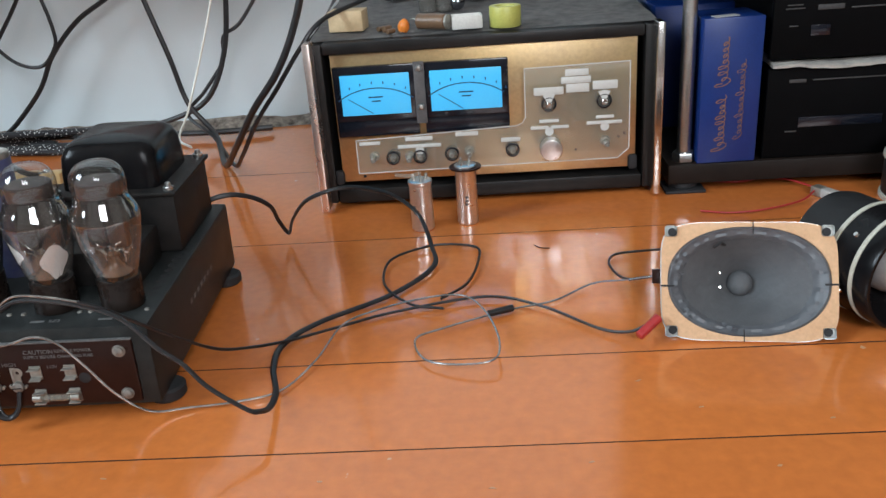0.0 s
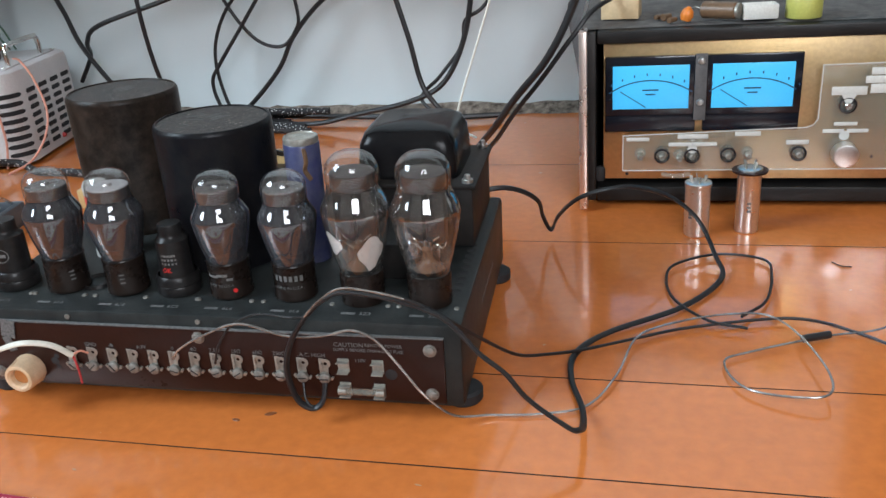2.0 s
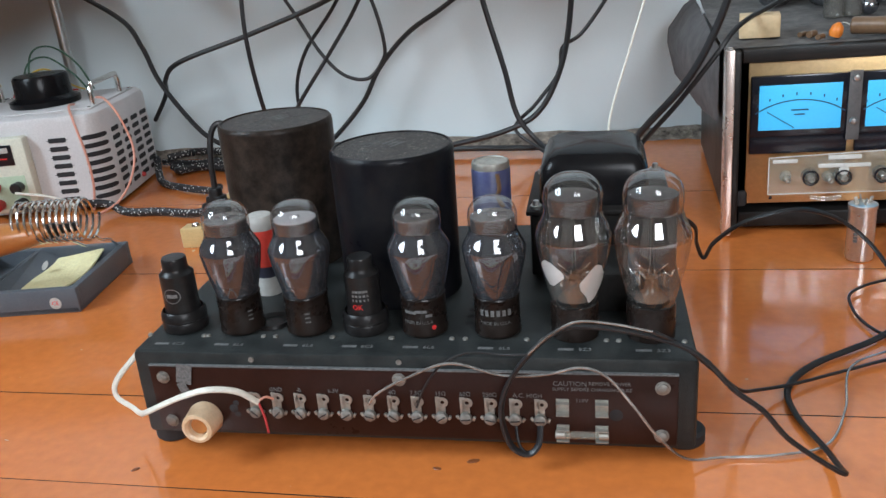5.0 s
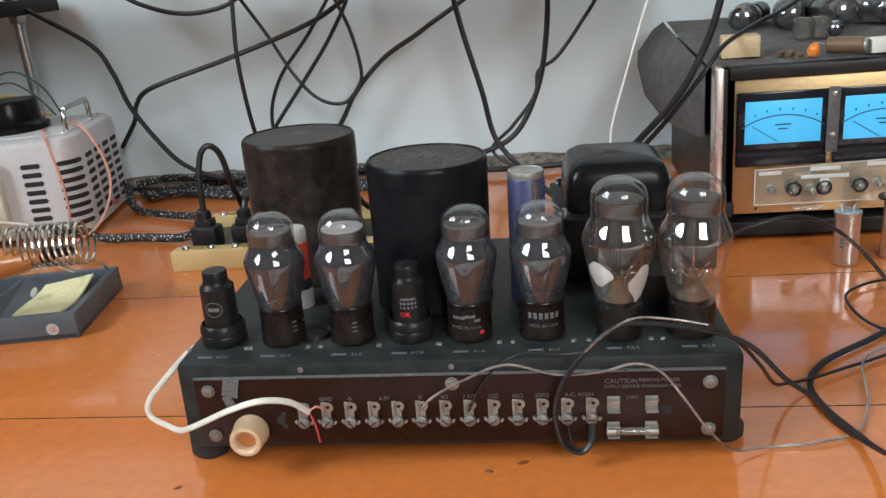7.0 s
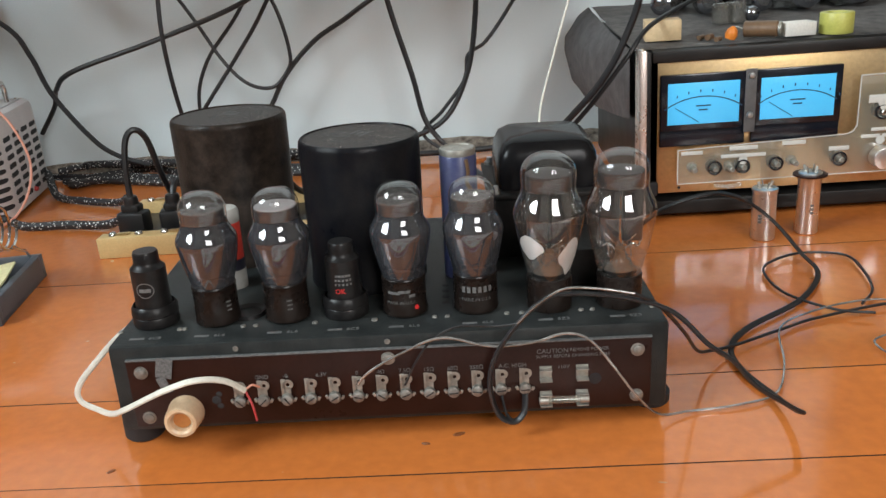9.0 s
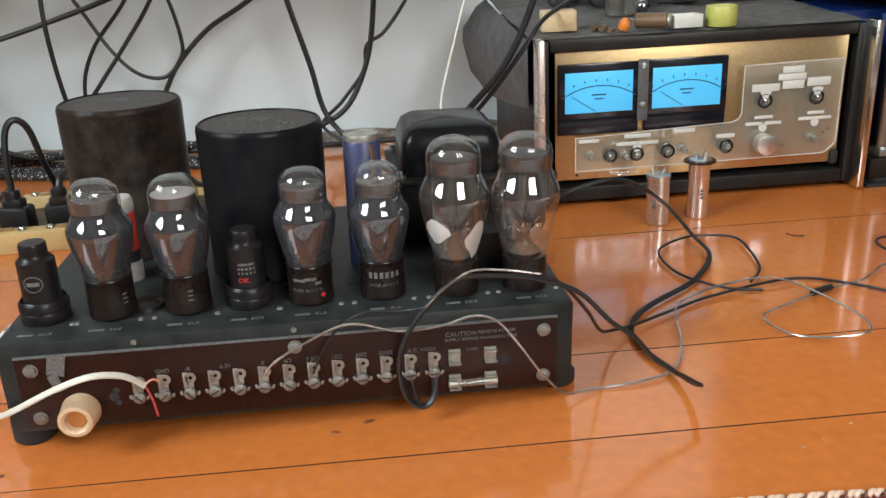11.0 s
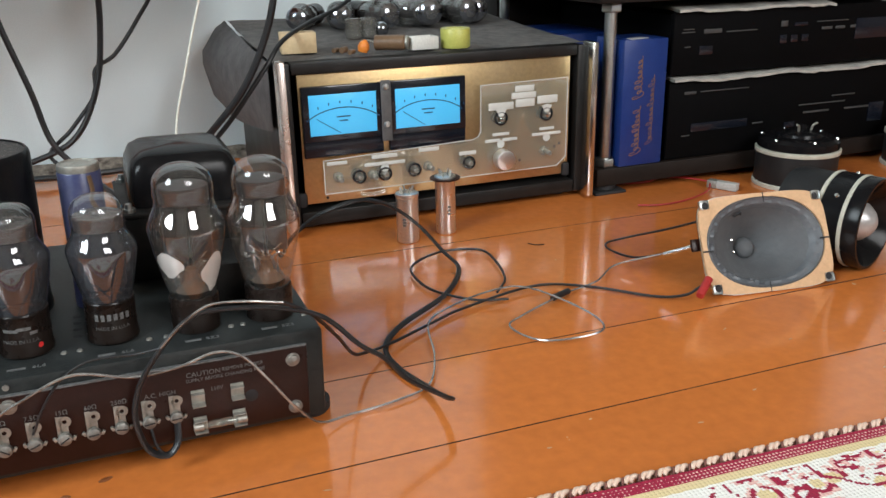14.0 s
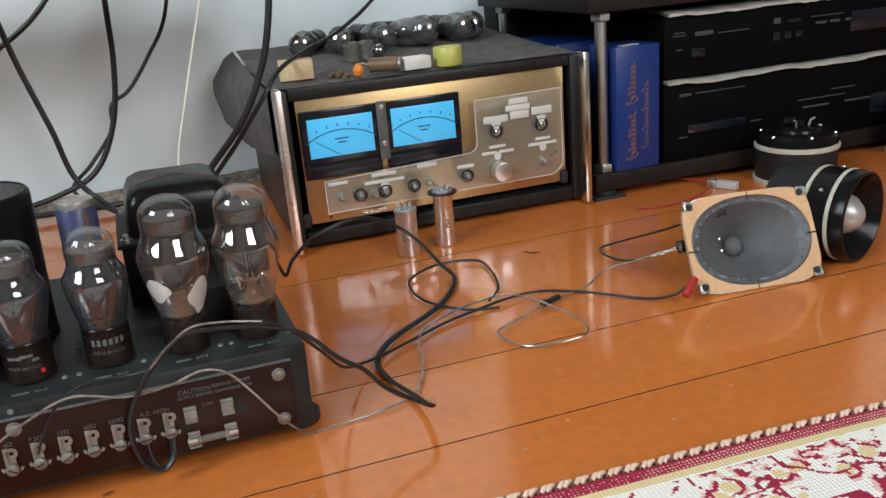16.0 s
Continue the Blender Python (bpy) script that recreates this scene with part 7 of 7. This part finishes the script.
def solder_stand():
    """Front right corner at the local origin; runs to -x and +y."""
    s = thing("soldering_stand", "grey-blue soldering iron stand with sponge tray and steel coil", "soldering stand", STAND)
    w, d, h, t = 0.185, 0.150, 0.030, 0.009
    bm = B()
    box(bm, (-w / 2, d / 2, 0.004), (w, d, 0.008), 0.002)
    part("tray", bm, M["tray"], s, "grey-blue cast tray")
    for c, sz in (((-w / 2, t / 2, h / 2), (w, t, h)), ((-w / 2, d - t / 2, h / 2), (w, t, h)), ((-t / 2, d / 2, h / 2), (t, d - 2 * t, h - 0.0003)), ((-w + t / 2, d / 2, h / 2), (t, d - 2 * t, h - 0.0003)), ((-0.118, d / 2, h / 2), (0.004, d - 2 * t, h - 0.002))):
        bm = B()
        box(bm, c, sz, 0.0015)
        part("tray_wall", bm, M["tray"], s)
    bm = B()
    v = [bm.verts.new(p) for p in ((-0.116, d - t, 0.008), (-0.070, d - t, 0.008), (-0.105, t, 0.008), (-0.116, t, 0.008), (-0.116, d - t, 0.03), (-0.112, d - t, 0.03), (-0.116, t, 0.024))]
    bm.faces.new((v[5], v[1], v[2], v[6]))
    bm.faces.new((v[4], v[5], v[6]))
    bm.faces.new((v[1], v[5], v[4], v[0]))
    bm.faces.new((v[0], v[4], v[6], v[3]))
    bm.faces.new((v[3], v[6], v[2]))
    bm.faces.new((v[0], v[3], v[2], v[1]))
    part("ramp", bm, M["tray"], s, smooth=False)
    bm = B()
    rows = []
    for j in range(9):
        f = j / 8
        a, b = (-0.097 + 0.010 * f, -0.043 + 0.015 * f)
        rows.append([bm.verts.new((a + (b - a) * i / 10, 0.036 + 0.096 * f + 0.006 * i / 10, 0.0110 + 0.013 * f * f + 0.003 * math.sin(f * 5 + i * 0.2) + 0.002 * (i / 10 - 0.5) * f)) for i in range(11)])
    for p, q in zip(rows, rows[1:]):
        for i in range(10):
            bm.faces.new((p[i], p[i + 1], q[i + 1], q[i]))
    r = bmesh.ops.extrude_face_region(bm, geom=bm.faces[:])
    bmesh.ops.translate(bm, vec=(0, 0, -0.0025), verts=[g for g in r["geom"] if isinstance(g, bmesh.types.BMVert)])
    part("sponge", bm, M["sponge"], s, "curled dry yellow sponge")
    bm = B()
    lathe(bm, [(0, 0.0004), (0.0068, 0.0004), (0.007, 0)], 22, (-0.027, -0.0002, 0.013), FRONT)
    seal = part("round_sticker", bm, M["label_white"], s, "small round white sticker")
    text_part("CE", 0.007, pose(-0.027, -0.0007, 0.013, 90), M["red_paint"], seal)
    bm = B()
    lathe(bm, [(0, 0.0004), (0.006, 0.0004), (0.0062, 0)], 20, (-0.085, d - 0.055, 0.0245), pose(0, 0, 0, 50, 0, -35))
    part("round_sticker", bm, M["label_white"], s)
    # coil
    bm = B()
    turns, n = 11, 20
    cy, cz, x0, x1 = 0.052, 0.094, -0.074, 0.010
    line = [(x0 + (x1 - x0) * i / (turns * n), cy + 0.0240 * math.cos(2 * math.pi * i / n), cz + 0.0240 * math.sin(2 * math.pi * i / n)) for i in range(turns * n + 1)]
    sweep(bm, line, 0.0017, 6, 1)
    part("holder_coil", bm, M["bright"], s, "bright steel spring coil")
    bm = B()
    sweep(bm, [(x1, cy, cz - 0.0205), (x1 + 0.002, cy + 0.01, cz - 0.03), (x1 - 0.008, cy + 0.05, 0.05), (x1 - 0.02, d - 0.012, 0.031)], 0.0017)
    sweep(bm, [(x0, cy, cz - 0.0205), (x0, cy + 0.012, cz - 0.03), (-0.06, cy + 0.06, 0.05), (-0.05, d - 0.012, 0.031)], 0.0017)
    part("coil_leg", bm, M["bright"], s)
    # parts lying in the left tray
    for x, y, mt in ((-0.150, 0.03, "red_pvc"), (-0.165, 0.05, "dark_plug"), (-0.14, 0.06, "tin"), (-0.155, 0.085, "dark_plug"), (-0.135, 0.035, "tin")):
        bm = B()
        lathe(bm, [(0.004, 0.008), (0.010, 0.008), (0.011, 0.012), (0.010, 0.018), (0.004, 0.019)], 16, (x, y, 0))
        part("loose_fitting", bm, M[mt], s)
    # iron resting in the coil
    it = thing("soldering_iron", "soldering iron with an orange varnished wooden handle", "soldering iron")
    bm = B()
    a, b = STAND @ Vector((-0.215, 0.000, 0.078)), STAND @ Vector((-0.042, 0.046, 0.084))
    q = (b - a).to_track_quat("Z", "Y").to_matrix().to_4x4()
    L = (b - a).length
    lathe(bm, [(0, 0), (0.014, 0.001), (0.018, 0.01), (0.0205, L * 0.4), (0.0190, L * 0.7), (0.0145, L * 0.90), (0.0095, L), (0, L)], 24, a, q)
    part("handle", bm, M["handle_wood"], it, "varnished orange wooden handle")
    bm = B()
    lathe(bm, [(0.0088, L), (0.009, L + 0.012), (0.006, L + 0.014), (0.0055, L + 0.034), (0, L + 0.036)], 18, a, q)
    part("shaft", bm, M["lamination"], it)


solder_stand()

# shelf on a threaded rod in the corner, and what lies left of the transformer
sh = thing("wall_rack", "dark board shelf on a zinc-plated threaded rod", "rack")
bm = B()
box(bm, (-1.47, 1.40, 0.342), (0.56, 0.30, 0.024), 0.0015)
part("shelf_board", bm, M["dark_wood"], sh)
threaded_rod(-1.203, 1.44, 0.0, 0.330, sh)
threaded_rod(-1.68, 1.44, 0.0, 0.330, sh)
ins = thing("dark_instrument", "dark metal instrument case beside the transformer", "instrument", pose(-1.42, 1.34, 0.0, 0, 0, 8))
bm = B()
box(bm, (0, 0, 0.079), (0.20, 0.24, 0.142), 0.008)
part("instrument_case", bm, M["ferrite"], ins)
for fx in (-0.08, 0.08):
    for fy in (-0.1, 0.1):
        bm = B()
        lathe(bm, [(0, 0), (0.009, 0), (0.009, 0.009), (0, 0.009)], 12, (fx, fy, 0))
        part("rubber_foot", bm, M["rubber"], ins)
for fz in (0.04, 0.06, 0.08, 0.10):
    bm = B()
    box(bm, (0.1002, -0.02, fz), (0.001, 0.14, 0.006), 0.0004)
    part("vent_slot", bm, M["slot"], ins)
rng = random.Random(5)
for i in range(16):
    x, y = -1.37 + rng.uniform(-0.06, 0.05), 1.30 + rng.uniform(-0.05, 0.08)
    mt = ("black_pvc", "brown_film", "black_pvc", "red_pvc", "yellow_pvc", "green_pvc")[i % 6]
    pts = [(x + rng.uniform(-0.05, 0.05), y + rng.uniform(-0.04, 0.04), 0.152 + rng.uniform(0, 0.06)) for _ in range(5)]
    pts[0] = (x, y, 0.1515)
    wire("tangled_wire", pts, 0.0017, mt, "thin tangled insulated wire", "wire", "tangled wires beside the transformer")
for i, (mt, dx, hh) in enumerate((("green_pvc", 0.0, 0.215), ("green_pvc", 0.012, 0.232), ("yellow_pvc", -0.006, 0.195), ("red_pvc", -0.02, 0.19))):
    wire("tangled_wire", [(-1.255 + dx, 1.37, 0.165), (-1.245 + dx, 1.385, hh), (-1.215 + dx, 1.40, hh + 0.010), (-1.18 + dx, 1.41, hh - 0.02), (-1.16 + dx, 1.415, 0.165)], 0.0016, mt, "thin coloured wire arching behind the dial", "wire", "tangled wires beside the transformer")
wire("tangled_wire", [(-1.33, 1.34, 0.16), (-1.30, 1.35, 0.22), (-1.275, 1.36, 0.26), (-1.262, 1.37, 0.31)], 0.0018, "black_pvc", "thin black wire standing up", "wire", "tangled wires beside the transformer")

# sagging red-brown board on wall brackets above the cables
wb = thing("wall_shelf", "sagging red-brown varnished wooden shelf board on wall brackets", "shelf", pose(-0.75, 1.25, 0.3635, 0, 2.1))
bm = B()
box(bm, (-0.30, 0.06, 0.021), (1.90, 0.12, 0.042), 0.002)
part("shelf_board", bm, M["red_board"], wb)
for bx in (-1.05, -0.30, 0.50):
    bm = B()
    box(bm, (bx, 0.17, 0.044), (0.03, 0.30, 0.004), 0.0005)
    box(bm, (bx, 0.3145, 0.10), (0.03, 0.004, 0.12), 0.0005)
    part("bracket", bm, M["steel"], wb)

# ---- cables hanging down the back wall ----
HANG = "black mains cable hanging in front of the white wall"


def hang(pts, y, r=0.0036, mat="black_pvc", label=HANG):
    wire("hanging_cable", [(p[0], p[2] if len(p) > 2 else y, p[1]) for p in pts], r, mat, label, "cable", "hanging cables", floor=None)


hang([(-1.36, 0.47), (-1.27, 0.39), (-1.188, 0.336), (-1.091, 0.273), (-1.062, 0.224), (-1.041, 0.16), (-0.99, 0.082), (-0.952, 0.05), (-0.90, 0.03)], 1.45, 0.0042)
hang([(-0.40, 0.52), (-0.55, 0.38), (-0.657, 0.306), (-0.728, 0.272), (-0.86, 0.232), (-0.997, 0.195), (-1.042, 0.165, 1.47), (-1.075, 0.13, 1.515), (-1.12, 0.08, 1.535)], 1.45, 0.0042)
hang([(-0.70, 0.50, 1.15), (-0.712, 0.40, 1.15), (-0.722, 0.32, 1.15), (-0.726, 0.25, 1.15), (-0.722, 0.16, 1.16), (-0.71, 0.09, 1.18), (-0.70, 0.02, 1.22), (-0.72, 0.006, 1.28)], 1.15, 0.003)
hang([(-0.62, 0.48), (-0.66, 0.36), (-0.725, 0.263), (-0.788, 0.19), (-0.814, 0.121), (-0.804, 0.04), (-0.78, 0.012)], 1.50, 0.0032)
hang([(-0.93, 0.48), (-0.86, 0.36), (-0.803, 0.267), (-0.761, 0.189), (-0.724, 0.148), (-0.683, 0.139), (-0.654, 0.165), (-0.646, 0.193), (-0.657, 0.259), (-0.69, 0.35), (-0.72, 0.48)], 1.50, 0.0032)
hang([(-0.30, 0.50), (-0.42, 0.33), (-0.532, 0.252), (-0.604, 0.21), (-0.66, 0.156), (-0.698, 0.098), (-0.759, 0.038), (-0.80, 0.012)], 1.505, 0.0042)
hang([(-0.60, 0.48), (-0.64, 0.34), (-0.684, 0.26), (-0.74, 0.188), (-0.804, 0.111), (-0.822, 0.081), (-0.815, 0.039), (-0.79, 0.012)], 1.49, 0.0034)
hang([(-0.52, 0.50), (-0.485, 0.35), (-0.465, 0.25), (-0.440, 0.15), (-0.423, 0.072), (-0.38, 0.022, 1.43), (-0.32, 0.016, 1.27), (-0.27, 0.068, 1.17), (-0.224, 0.130, 1.12), (-0.184, 0.178, 1.105), (-0.156, 0.228, 1.10), (-0.135, 0.29, 1.10), (-0.11, 0.42, 1.12)], 1.45, 0.0044)
hang([(-0.31, 0.50), (-0.325, 0.35), (-0.332, 0.24), (-0.350, 0.15), (-0.389, 0.078), (-0.45, 0.047), (-0.545, 0.027), (-0.62, 0.012), (-0.72, 0.010, 1.47)], 1.455, 0.0044)
hang([(-0.22, 0.40), (-0.245, 0.30), (-0.28, 0.243), (-0.318, 0.195), (-0.348, 0.175), (-0.356, 0.136), (-0.395, 0.088), (-0.43, 0.050), (-0.38, 0.020, 1.42), (-0.31, 0.012, 1.28), (-0.265, 0.055, 1.18), (-0.225, 0.112, 1.13), (-0.19, 0.155, 1.115), (-0.152, 0.205, 1.11), (-0.125, 0.234, 1.13), (-0.078, 0.249, 1.19), (-0.02, 0.262, 1.26), (0.05, 0.292, 1.34), (0.12, 0.34, 1.42), (0.20, 0.45, 1.46)], 1.46, 0.0030)
hang([(-1.10, 0.46), (-1.06, 0.37), (-1.031, 0.338), (-0.965, 0.312), (-0.905, 0.308), (-0.847, 0.323), (-0.80, 0.37), (-0.76, 0.47)], 1.50, 0.004)
hang([(-0.80, 0.010, 1.50), (-0.70, 0.012, 1.51), (-0.60, 0.012, 1.50), (-0.50, 0.012, 1.49), (-0.40, 0.012, 1.48), (-0.30, 0.010, 1.50)], 1.5, 0.005, label="black cable lying along the foot of the wall")
wire("white_wire", [(-0.168, 1.04, 0.46), (-0.191, 1.04, 0.39), (-0.2236, 1.04, 0.293), (-0.245, 1.03, 0.228), (-0.2655, 1.005, 0.163), (-0.260, 0.945, 0.146), (-0.230, 0.892, 0.150)], 0.0013, "white_pvc", "thin white wire coming down to the transformer", "wire", floor=None)
